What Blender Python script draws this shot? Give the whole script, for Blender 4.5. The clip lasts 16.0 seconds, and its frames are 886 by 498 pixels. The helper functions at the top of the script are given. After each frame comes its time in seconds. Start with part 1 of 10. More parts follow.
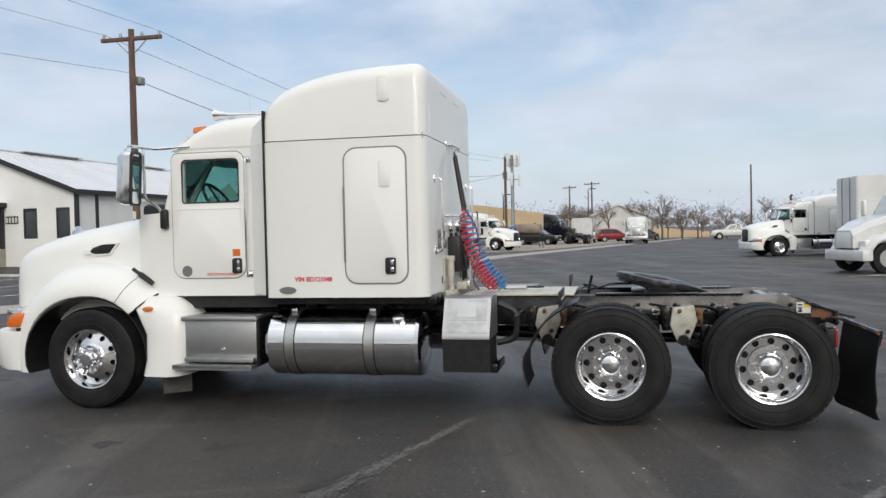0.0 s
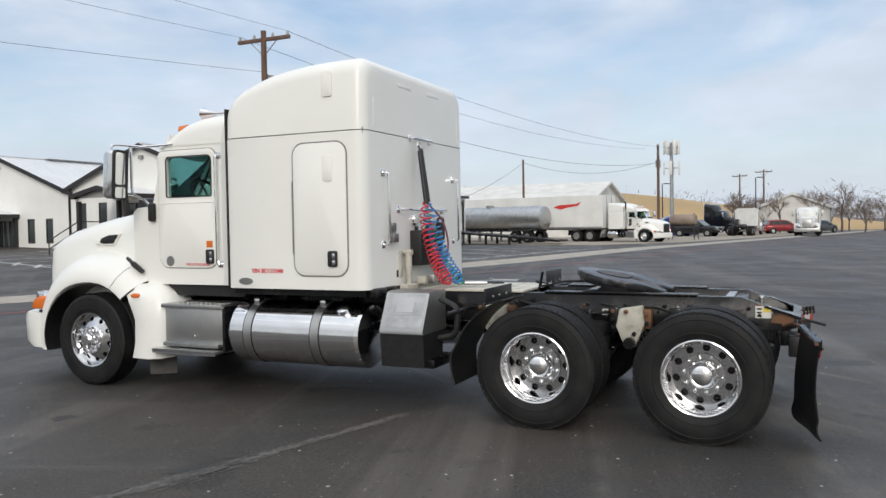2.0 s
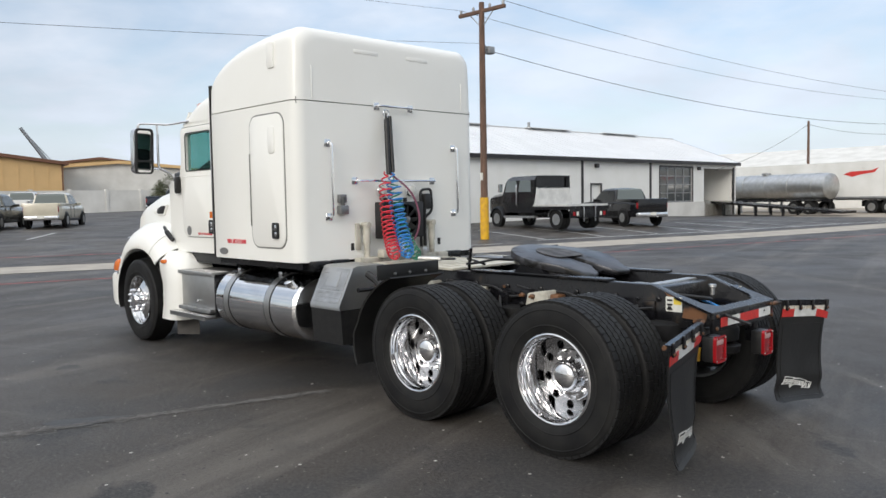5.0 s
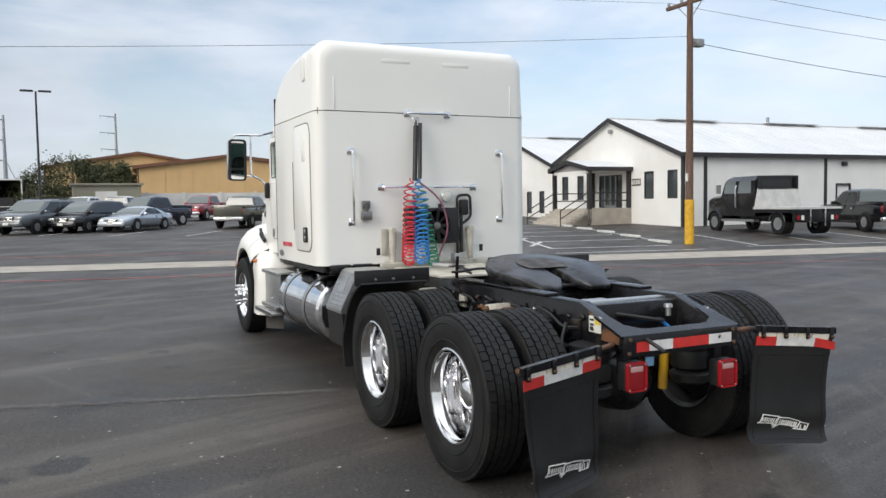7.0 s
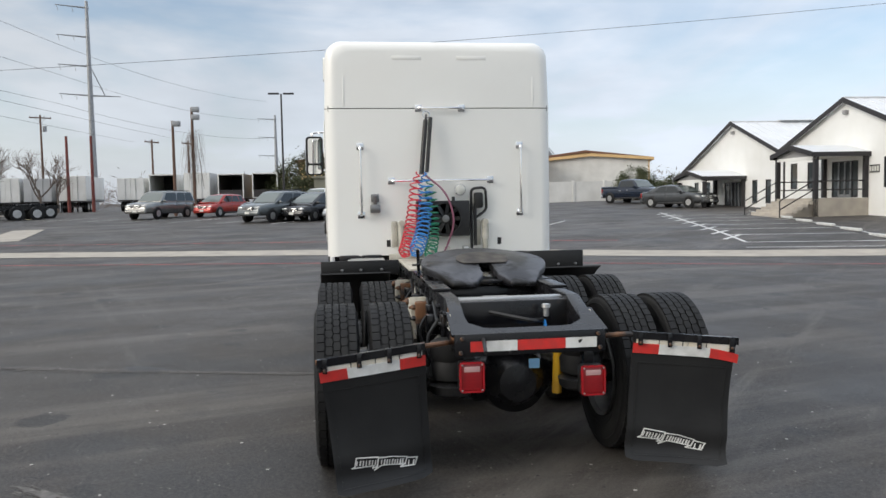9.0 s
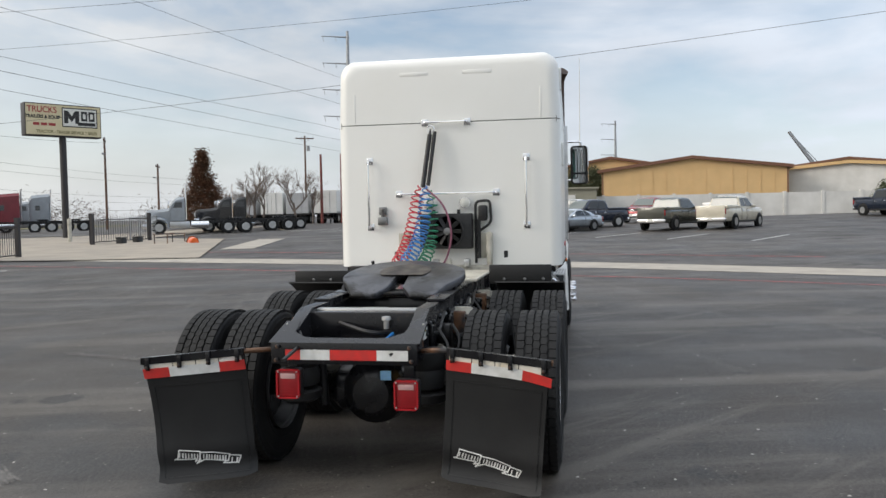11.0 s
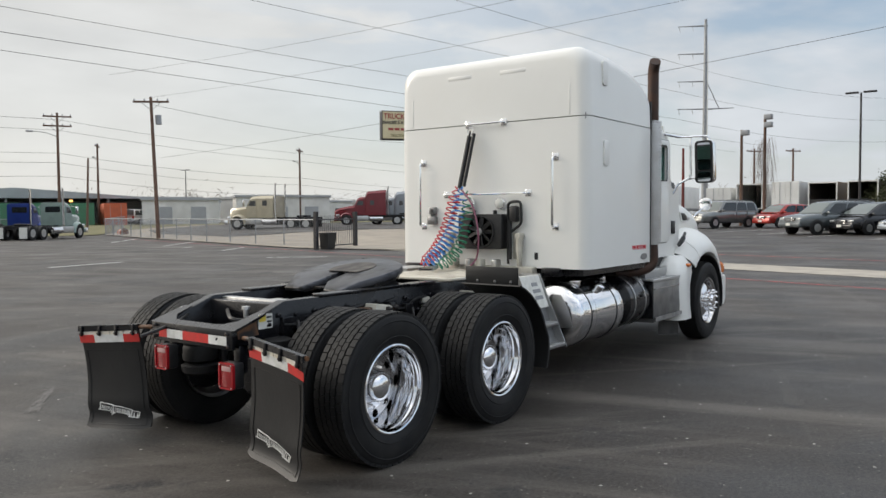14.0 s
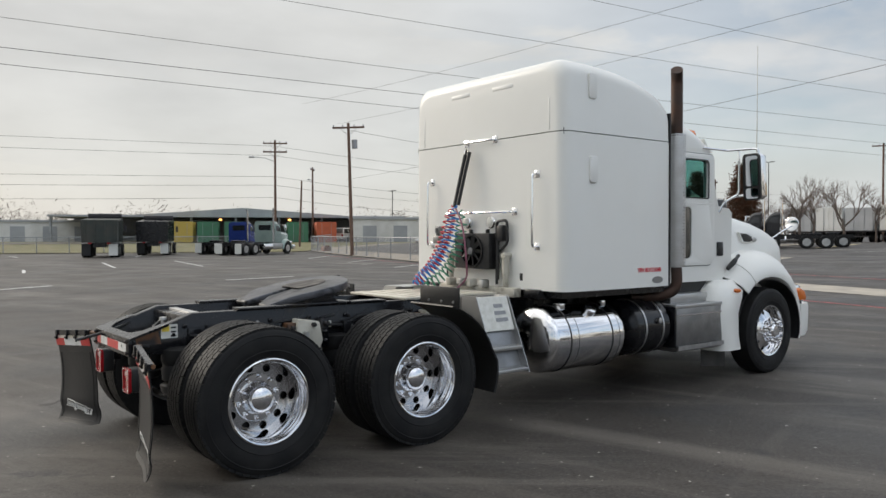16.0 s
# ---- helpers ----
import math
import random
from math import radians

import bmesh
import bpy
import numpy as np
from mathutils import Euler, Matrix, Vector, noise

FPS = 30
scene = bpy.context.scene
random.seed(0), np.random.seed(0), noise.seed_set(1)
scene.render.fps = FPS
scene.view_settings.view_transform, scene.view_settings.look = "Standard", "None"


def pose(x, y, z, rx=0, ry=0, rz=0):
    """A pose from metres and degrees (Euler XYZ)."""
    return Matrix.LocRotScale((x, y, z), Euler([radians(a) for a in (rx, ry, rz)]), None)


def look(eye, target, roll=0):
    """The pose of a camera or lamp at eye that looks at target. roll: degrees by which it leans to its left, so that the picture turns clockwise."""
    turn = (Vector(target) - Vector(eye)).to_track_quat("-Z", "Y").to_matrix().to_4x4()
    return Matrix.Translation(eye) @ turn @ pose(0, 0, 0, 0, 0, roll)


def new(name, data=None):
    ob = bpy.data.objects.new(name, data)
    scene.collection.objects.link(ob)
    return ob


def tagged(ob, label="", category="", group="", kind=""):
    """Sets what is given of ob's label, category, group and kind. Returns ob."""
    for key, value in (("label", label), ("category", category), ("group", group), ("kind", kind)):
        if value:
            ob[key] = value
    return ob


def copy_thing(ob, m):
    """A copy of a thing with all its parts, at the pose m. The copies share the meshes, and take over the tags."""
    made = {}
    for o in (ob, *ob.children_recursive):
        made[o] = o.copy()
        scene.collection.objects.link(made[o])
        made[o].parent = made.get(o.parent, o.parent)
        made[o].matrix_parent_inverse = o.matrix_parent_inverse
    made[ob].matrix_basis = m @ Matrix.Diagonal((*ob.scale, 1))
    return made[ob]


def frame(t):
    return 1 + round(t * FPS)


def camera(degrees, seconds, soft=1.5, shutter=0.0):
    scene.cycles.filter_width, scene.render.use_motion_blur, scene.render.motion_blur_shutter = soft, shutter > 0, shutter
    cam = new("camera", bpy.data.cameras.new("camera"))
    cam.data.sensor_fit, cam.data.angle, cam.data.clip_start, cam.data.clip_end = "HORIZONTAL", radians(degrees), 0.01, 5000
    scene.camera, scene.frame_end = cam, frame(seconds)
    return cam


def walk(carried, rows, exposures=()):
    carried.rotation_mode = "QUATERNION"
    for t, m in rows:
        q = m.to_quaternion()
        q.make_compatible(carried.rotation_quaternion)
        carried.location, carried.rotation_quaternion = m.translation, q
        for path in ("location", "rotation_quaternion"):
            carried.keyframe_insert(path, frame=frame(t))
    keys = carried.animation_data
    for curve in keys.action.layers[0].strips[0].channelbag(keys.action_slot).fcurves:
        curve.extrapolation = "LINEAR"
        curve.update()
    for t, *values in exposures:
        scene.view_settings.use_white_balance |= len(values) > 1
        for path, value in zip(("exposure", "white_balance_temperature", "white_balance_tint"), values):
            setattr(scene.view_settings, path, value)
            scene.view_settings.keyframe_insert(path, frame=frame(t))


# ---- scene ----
cam = camera(58.83, 16.0)
PATH = [
    (0.0, (5.179, -8.141, 1.711), (4.755, -6.186, 1.667), -1.26),
    (0.5, (5.694, -7.959, 1.689), (5.173, -6.028, 1.658), -1.31),
    (1.0, (6.187, -7.815, 1.705), (5.545, -5.921, 1.666), -1.53),
    (1.5, (6.709, -7.697, 1.701), (5.990, -5.831, 1.658), -1.29),
    (2.0, (7.166, -7.424, 1.713), (6.334, -5.606, 1.651), -0.95),
    (2.5, (7.701, -7.189, 1.718), (6.750, -5.429, 1.678), -1.15),
    (3.0, (8.125, -6.811, 1.683), (7.101, -5.095, 1.614), -1.37),
    (3.5, (8.588, -6.465, 1.687), (7.476, -4.804, 1.616), -1.33),
    (4.0, (8.938, -6.034, 1.674), (7.687, -4.477, 1.583), -1.44),
    (6.5, (10.490, -3.844, 1.682), (8.798, -2.785, 1.561), -0.61),
    (7.0, (10.767, -3.335, 1.694), (8.968, -2.468, 1.580), -0.87),
    (7.5, (10.951, -2.789, 1.684), (9.104, -2.033, 1.546), -0.44),
    (8.0, (11.153, -2.263, 1.707), (9.261, -1.627, 1.589), -0.67),
    (8.5, (11.390, -1.687, 1.698), (9.444, -1.243, 1.578), -1.18),
    (9.0, (11.515, -1.109, 1.690), (9.538, -0.833, 1.560), -1.04),
    (11.5, (11.542, 1.975, 1.634), (9.611, 1.460, 1.554), -1.15),
    (12.0, (11.366, 2.504, 1.617), (9.481, 1.840, 1.544), -1.32),
    (12.5, (11.212, 3.049, 1.632), (9.372, 2.266, 1.580), -1.57),
    (13.0, (11.005, 3.573, 1.635), (9.224, 2.666, 1.564), -1.17),
    (13.5, (10.720, 4.073, 1.651), (9.006, 3.044, 1.589), -1.02),
    (14.0, (10.387, 4.559, 1.656), (8.786, 3.364, 1.569), -0.38),
    (14.5, (9.935, 4.903, 1.656), (8.433, 3.586, 1.574), -0.22),
    (15.0, (9.598, 5.381, 1.661), (8.182, 3.970, 1.582), -0.21),
    (15.5, (9.160, 5.688, 1.638), (7.837, 4.189, 1.586), 0.43),
    (16.0, (8.798, 6.146, 1.644), (7.570, 4.568, 1.608), -0.04),
]
walk(cam, [(t, look(eye, target, roll)) for t, eye, target, roll in PATH],
     [(0.0, -0.05, 6450, 10), (3.5, 0.11, 6500, 10), (7.0, 0.26, 6500, 10), (9.0, 0.26, 6550, 10), (12.5, 0.30, 6720, 10), (16.0, 0.14, 6850, 10)])

# ---- sky, sun and exposure ----
world = bpy.data.worlds.new("sky")
scene.world = world
world.use_nodes = True
wn, wl = world.node_tree.nodes, world.node_tree.links
wn.clear()
w_out, w_bg = wn.new("ShaderNodeOutputWorld"), wn.new("ShaderNodeBackground")
w_sky = wn.new("ShaderNodeTexSky")
w_sky.sky_type, w_sky.sun_disc = "NISHITA", False
SUN_ELEVATION, SUN_AZIMUTH = 26.0, 158.0   # degrees; azimuth clockwise from +y
w_sky.sun_elevation, w_sky.sun_rotation = radians(SUN_ELEVATION), radians(SUN_AZIMUTH)
w_sky.air_density, w_sky.dust_density, w_sky.ozone_density = 1.0, 1.5, 1.2
# a broken layer of thin cloud, stretched towards the horizon
w_tc, w_map = wn.new("ShaderNodeTexCoord"), wn.new("ShaderNodeMapping")
w_map.inputs["Scale"].default_value = (1.2, 1.2, 3.8)
w_map.inputs["Rotation"].default_value = (0.0, 0.08, 0.5)
w_n1, w_n2 = wn.new("ShaderNodeTexNoise"), wn.new("ShaderNodeTexNoise")
w_n1.inputs["Scale"].default_value, w_n1.inputs["Detail"].default_value, w_n1.inputs["Roughness"].default_value = 1.6, 7.0, 0.55
w_n1.inputs["Distortion"].default_value = 0.6
w_n2.inputs["Scale"].default_value, w_n2.inputs["Detail"].default_value = 5.0, 5.0
w_ramp = wn.new("ShaderNodeValToRGB")
w_ramp.color_ramp.elements[0].position, w_ramp.color_ramp.elements[0].color = 0.36, (0.0, 0.0, 0.0, 1)
w_ramp.color_ramp.elements[1].position, w_ramp.color_ramp.elements[1].color = 0.60, (1, 1, 1, 1)
# cloud colour: warmer and brighter towards the sun, grey-blue away from it
w_sep = wn.new("ShaderNodeVectorMath")
w_sep.operation = "DOT_PRODUCT"
w_sep.inputs[1].default_value = (math.sin(radians(SUN_AZIMUTH)), math.cos(radians(SUN_AZIMUTH)), 0.25)
w_cr = wn.new("ShaderNodeValToRGB")
w_cr.color_ramp.elements[0].position, w_cr.color_ramp.elements[0].color = 0.1, (4.95, 5.48, 6.3, 1)
w_cr.color_ramp.elements[1].position, w_cr.color_ramp.elements[1].color = 1.0, (4.3, 4.4, 4.45, 1)
for pos, col in ((0.40, (3.95, 4.30, 4.80, 1)), (0.74, (4.75, 4.90, 5.0, 1))):
    w_cr.color_ramp.elements.new(pos).color = col
w_half = wn.new("ShaderNodeMath")
w_half.operation, w_half.inputs[1].default_value, w_half.inputs[2].default_value = "MULTIPLY_ADD", 0.5, 0.5
w_add = wn.new("ShaderNodeMath")
w_add.operation, w_add.inputs[1].default_value = "MULTIPLY_ADD", 0.3
w_mix = wn.new("ShaderNodeMix")
w_mix.data_type = "RGBA"
wl.new(w_tc.outputs["Generated"], w_map.inputs["Vector"])
wl.new(w_map.outputs["Vector"], w_n1.inputs["Vector"])
wl.new(w_map.outputs["Vector"], w_n2.inputs["Vector"])
wl.new(w_n2.outputs["Fac"], w_add.inputs[0])
w_sub = wn.new("ShaderNodeMath")
w_sub.operation, w_sub.inputs[1].default_value = "SUBTRACT", 0.15
wl.new(w_n1.outputs["Fac"], w_sub.inputs[0])
wl.new(w_sub.outputs[0], w_add.inputs[2])
wl.new(w_add.outputs[0], w_ramp.inputs["Fac"])
wl.new(w_tc.outputs["Generated"], w_sep.inputs[0])
wl.new(w_sep.outputs["Value"], w_half.inputs[0])
wl.new(w_half.outputs[0], w_cr.inputs["Fac"])
w_fac = wn.new("ShaderNodeMath")
w_fac.operation, w_fac.inputs[1].default_value, w_fac.inputs[2].default_value = "MULTIPLY_ADD", 0.80, 0.14
wl.new(w_ramp.outputs["Color"], w_fac.inputs[0])
w_sunward = wn.new("ShaderNodeMapRange")
w_sunward.inputs["From Min"].default_value, w_sunward.inputs["From Max"].default_value = 0.35, 0.8
wl.new(w_half.outputs[0], w_sunward.inputs["Value"])
w_cover = wn.new("ShaderNodeMath")
w_cover.operation, w_cover.use_clamp = "MAXIMUM", True
wl.new(w_fac.outputs[0], w_cover.inputs[0])
w_sw2 = wn.new("ShaderNodeMath")
w_sw2.operation, w_sw2.inputs[1].default_value = "MULTIPLY", 0.92
wl.new(w_sunward.outputs["Result"], w_sw2.inputs[0])
wl.new(w_sw2.outputs[0], w_cover.inputs[1])
# haze closes the gaps towards the horizon
w_haze, w_hz = wn.new("ShaderNodeMapRange"), wn.new("ShaderNodeMath")
w_haze.inputs["From Min"].default_value, w_haze.inputs["From Max"].default_value = 0.02, 0.24
w_haze.inputs["To Min"].default_value, w_haze.inputs["To Max"].default_value = 0.92, 0.0
w_hz.operation = "MAXIMUM"
w_upz = wn.new("ShaderNodeSeparateXYZ")
wl.new(w_tc.outputs["Generated"], w_upz.inputs[0])
wl.new(w_upz.outputs["Z"], w_haze.inputs["Value"])
wl.new(w_cover.outputs[0], w_hz.inputs[0])
wl.new(w_haze.outputs["Result"], w_hz.inputs[1])
wl.new(w_hz.outputs[0], w_mix.inputs["Factor"])
wl.new(w_sky.outputs["Color"], w_mix.inputs["A"])
# an overcast layer is brighter overhead than at the horizon
w_up, w_zen, w_lay = wn.new("ShaderNodeSeparateXYZ"), wn.new("ShaderNodeMapRange"), wn.new("ShaderNodeVectorMath")
w_zen.inputs["From Min"].default_value, w_zen.inputs["From Max"].default_value = 0.25, 1.0
w_zen.inputs["To Min"].default_value, w_zen.inputs["To Max"].default_value = 1.0, 2.5
w_lay.operation = "SCALE"
wl.new(w_tc.outputs["Generated"], w_up.inputs[0])
wl.new(w_up.outputs["Z"], w_zen.inputs["Value"])
wl.new(w_cr.outputs["Color"], w_lay.inputs[0])
w_lump, w_both = wn.new("ShaderNodeMapRange"), wn.new("ShaderNodeMath")
w_lump.inputs["From Min"].default_value, w_lump.inputs["From Max"].default_value = 0.3, 0.7
w_lump.inputs["To Min"].default_value, w_lump.inputs["To Max"].default_value = 0.91, 1.08
w_both.operation = "MULTIPLY"
wl.new(w_n2.outputs["Fac"], w_lump.inputs["Value"])
wl.new(w_lump.outputs["Result"], w_both.inputs[0])
wl.new(w_zen.outputs["Result"], w_both.inputs[1])
wl.new(w_both.outputs[0], w_lay.inputs["Scale"])
wl.new(w_lay.outputs["Vector"], w_mix.inputs["B"])
wl.new(w_mix.outputs["Result"], w_bg.inputs["Color"])
w_bg.inputs["Strength"].default_value = 0.135
wl.new(w_bg.outputs["Background"], w_out.inputs["Surface"])

sun_data = bpy.data.lights.new("sun", "SUN")
sun_data.energy, sun_data.angle, sun_data.color = 1.5, radians(28), (1.0, 0.94, 0.86)
sun = new("sun", sun_data)
sa, se = radians(SUN_AZIMUTH), radians(SUN_ELEVATION)
sun.matrix_world = look((0, 0, 60), (-math.sin(sa) * math.cos(se), -math.cos(sa) * math.cos(se), 60 - math.sin(se)))

scene.view_settings.exposure = 0.0


# ---- materials ----
def surface(name, col, rough=0.5, metal=0.0, col2=None, scale=8.0, detail=5.0, lo=0.35, hi=0.65, bump=0.0, bump_scale=60.0,
            coat=0.0, spots=None, spot_scale=3.0, spot_lo=0.6, spot_hi=0.75, rough2=None, vary=0.0, stretch=(1, 1, 1), trans=0.0, ior=1.45, emit=None, spec=0.5):
    """A surface with colour, a second colour by noise, optional larger stains, relief and a change from piece to piece."""
    m = bpy.data.materials.new(name)
    m.use_nodes = True
    n, l = m.node_tree.nodes, m.node_tree.links
    b = n["Principled BSDF"]
    b.inputs["Roughness"].default_value, b.inputs["Metallic"].default_value = rough, metal
    b.inputs["Coat Weight"].default_value, b.inputs["Coat Roughness"].default_value = coat, 0.06
    b.inputs["Specular IOR Level"].default_value = spec
    b.inputs["Transmission Weight"].default_value, b.inputs["IOR"].default_value = trans, ior
    b.inputs["Base Color"].default_value = (*col, 1)
    if emit:
        b.inputs["Emission Color"].default_value, b.inputs["Emission Strength"].default_value = (*emit[:3], 1), emit[3]
    tc = n.new("ShaderNodeTexCoord")
    mp = n.new("ShaderNodeMapping")
    mp.inputs["Scale"].default_value = stretch
    l.new(tc.outputs["Object"], mp.inputs["Vector"])
    last = None
    if col2 is not None:
        t1 = n.new("ShaderNodeTexNoise")
        t1.inputs["Scale"].default_value, t1.inputs["Detail"].default_value = scale, detail
        l.new(mp.outputs["Vector"], t1.inputs["Vector"])
        r = n.new("ShaderNodeMapRange")
        r.inputs["From Min"].default_value, r.inputs["From Max"].default_value = lo, hi
        l.new(t1.outputs["Fac"], r.inputs["Value"])
        x = n.new("ShaderNodeMix")
        x.data_type = "RGBA"
        x.inputs["A"].default_value, x.inputs["B"].default_value = (*col, 1), (*col2, 1)
        l.new(r.outputs["Result"], x.inputs["Factor"])
        last = x.outputs["Result"]
        if rough2 is not None:
            rr = n.new("ShaderNodeMapRange")
            rr.inputs["To Min"].default_value, rr.inputs["To Max"].default_value = rough, rough2
            l.new(r.outputs["Result"], rr.inputs["Value"])
            l.new(rr.outputs["Result"], b.inputs["Roughness"])
    if spots is not None:
        t2 = n.new("ShaderNodeTexNoise")
        t2.inputs["Scale"].default_value, t2.inputs["Detail"].default_value = spot_scale, 7.0
        t2.inputs["Roughness"].default_value = 0.65
        l.new(mp.outputs["Vector"], t2.inputs["Vector"])
        r2 = n.new("ShaderNodeMapRange")
        r2.inputs["From Min"].default_value, r2.inputs["From Max"].default_value = spot_lo, spot_hi
        l.new(t2.outputs["Fac"], r2.inputs["Value"])
        x2 = n.new("ShaderNodeMix")
        x2.data_type = "RGBA"
        x2.inputs["B"].default_value = (*spots, 1)
        if last:
            l.new(last, x2.inputs["A"])
        else:
            x2.inputs["A"].default_value = (*col, 1)
        l.new(r2.outputs["Result"], x2.inputs["Factor"])
        last = x2.outputs["Result"]
    if vary:
        oi, hs, mr = n.new("ShaderNodeObjectInfo"), n.new("ShaderNodeHueSaturation"), n.new("ShaderNodeMapRange")
        mr.inputs["To Min"].default_value, mr.inputs["To Max"].default_value = 1 - vary, 1 + vary
        l.new(oi.outputs["Random"], mr.inputs["Value"])
        l.new(mr.outputs["Result"], hs.inputs["Value"])
        if last:
            l.new(last, hs.inputs["Color"])
        else:
            hs.inputs["Color"].default_value = (*col, 1)
        last = hs.outputs["Color"]
    if last:
        l.new(last, b.inputs["Base Color"])
    if bump:
        t3, bp = n.new("ShaderNodeTexNoise"), n.new("ShaderNodeBump")
        t3.inputs["Scale"].default_value, t3.inputs["Detail"].default_value = bump_scale, 4.0
        bp.inputs["Strength"].default_value, bp.inputs["Distance"].default_value = bump, 0.01
        l.new(mp.outputs["Vector"], t3.inputs["Vector"])
        l.new(t3.outputs["Fac"], bp.inputs["Height"])
        l.new(bp.outputs["Normal"], b.inputs["Normal"])
    return m


M_WHITE = surface("white_paint", (0.84, 0.84, 0.805), 0.34, col2=(0.80, 0.795, 0.755), scale=1.2, lo=0.3, hi=0.8, coat=0.25, spots=(0.66, 0.65, 0.60), spot_scale=2.2, spot_lo=0.66, spot_hi=0.95)
M_GASKET = surface("grey_rubber_seal", (0.22, 0.22, 0.21), 0.7)
M_BLACK = surface("black_frame_paint", (0.006, 0.006, 0.008), 0.14, col2=(0.010, 0.010, 0.011), scale=5, bump=0.04, bump_scale=22, spots=(0.06, 0.042, 0.028), spot_scale=5, spot_lo=0.62, spot_hi=0.75, rough2=0.34, spec=0.5)
M_RUST = surface("rusted_black_paint", (0.02, 0.018, 0.018), 0.55, col2=(0.16, 0.075, 0.035), scale=6, lo=0.45, hi=0.6, bump=0.3, bump_scale=40)
M_PLASTIC = surface("black_plastic", (0.012, 0.012, 0.013), 0.45, col2=(0.02, 0.02, 0.02), scale=20, bump=0.1, bump_scale=200)
M_RUBBER = surface("tyre_rubber", (0.008, 0.008, 0.009), 0.62, col2=(0.016, 0.016, 0.0155), scale=6, bump=0.12, bump_scale=90, spots=(0.032, 0.03, 0.028), spot_scale=5, spot_lo=0.66, spot_hi=0.9, spec=0.3)
M_FLAP = surface("mud_flap_rubber", (0.014, 0.014, 0.0145), 0.42, col2=(0.021, 0.021, 0.021), scale=3, bump=0.12, bump_scale=25, spots=(0.03, 0.028, 0.026), spot_scale=4, spot_lo=0.62, spot_hi=0.9, spec=0.4)
M_SPLASH = surface("dusty_grey_rubber", (0.07, 0.065, 0.06), 0.6, col2=(0.04, 0.038, 0.036), scale=8)
M_CHROME = surface("polished_aluminium", (0.86, 0.86, 0.87), 0.07, 1.0, col2=(0.80, 0.80, 0.81), scale=5, rough2=0.13)
M_WHEEL = surface("polished_wheel_aluminium", (0.82, 0.82, 0.83), 0.06, 1.0, col2=(0.76, 0.76, 0.77), scale=7, rough2=0.11)
M_WHEELDISC = surface("satin_wheel_disc", (0.58, 0.58, 0.59), 0.15, 1.0, col2=(0.48, 0.48, 0.49), scale=9, rough2=0.24)
M_STEPGREY = surface("darkened_step_aluminium", (0.30, 0.30, 0.30), 0.3, 0.9, col2=(0.22, 0.22, 0.22), scale=6, rough2=0.45)
M_ALU = surface("brushed_aluminium", (0.56, 0.56, 0.56), 0.36, 1.0, col2=(0.48, 0.48, 0.47), scale=3, rough2=0.45)
M_TREADPLATE = surface("diamond_plate_aluminium", (0.52, 0.52, 0.52), 0.36, 1.0, col2=(0.38, 0.38, 0.38), scale=9, rough2=0.5)
M_SHIELD = surface("dull_perforated_steel", (0.60, 0.60, 0.60), 0.30, 1.0, col2=(0.50, 0.49, 0.48), scale=6, rough2=0.42)
M_STACK = surface("burnt_exhaust_pipe", (0.06, 0.045, 0.04), 0.45, 0.8, col2=(0.10, 0.062, 0.048), scale=7, rough2=0.7)
M_AMBER = surface("amber_lens", (0.68, 0.16, 0.02), 0.2, coat=0.6, bump=0.1, bump_scale=150)
M_REDRIM = surface("red_lamp_rim", (0.34, 0.010, 0.015), 0.25, coat=0.5)
M_REDLENS = surface("red_lens", (0.26, 0.008, 0.012), 0.2, coat=0.6, bump=0.15, bump_scale=120)
M_PINKLENS = surface("clear_lamp_window", (0.50, 0.30, 0.29), 0.12, coat=0.6, bump=0.1, bump_scale=120)
M_REDTAPE = surface("red_reflective_tape", (0.62, 0.035, 0.03), 0.38, col2=(0.5, 0.04, 0.035), scale=20)
M_WHITETAPE = surface("white_reflective_tape", (0.75, 0.75, 0.73), 0.38, col2=(0.6, 0.6, 0.57), scale=15)
M_BACKING = surface("cream_tape_backing", (0.66, 0.58, 0.44), 0.6, col2=(0.72, 0.70, 0.64), scale=9, spots=(0.10, 0.09, 0.08), spot_scale=12, spot_lo=0.6, spot_hi=0.7)
M_CREAM = surface("cream_paint_grimy", (0.55, 0.53, 0.46), 0.55, col2=(0.40, 0.38, 0.32), scale=6, spots=(0.10, 0.085, 0.07), spot_scale=6, spot_lo=0.55, spot_hi=0.8, bump=0.1)
M_DECK = surface("deck_aluminium_grimy", (0.66, 0.63, 0.55), 0.55, 0.25, col2=(0.50, 0.47, 0.40), scale=5, spots=(0.20, 0.17, 0.13), spot_scale=7, spot_lo=0.58, spot_hi=0.85)
M_YELLOW = surface("yellow_paint", (0.72, 0.42, 0.02), 0.5, col2=(0.55, 0.30, 0.03), scale=5, spots=(0.25, 0.18, 0.08), spot_scale=8, spot_lo=0.65, spot_hi=0.85)
# dark greasy steel; the bluish col2 paints in sky sheen as pale streaks
M_GREASE_SHEEN = surface("greased_plate_with_sky_sheen", (0.045, 0.046, 0.052), 0.30, 0.5, col2=(0.115, 0.118, 0.130), scale=5.0, lo=0.45, hi=0.62, rough2=0.48, bump=0.16, bump_scale=14, spots=(0.016, 0.0155, 0.015), spot_scale=4.5, spot_lo=0.50, spot_hi=0.60)
M_WORN = surface("worn_brown_steel", (0.10, 0.085, 0.07), 0.45, 0.5, col2=(0.05, 0.045, 0.042), scale=9, rough2=0.6)
M_RED_HOSE = surface("red_hose", (0.62, 0.03, 0.05), 0.35, coat=0.3)
M_BLUE_HOSE = surface("blue_hose", (0.03, 0.22, 0.58), 0.35, coat=0.3)
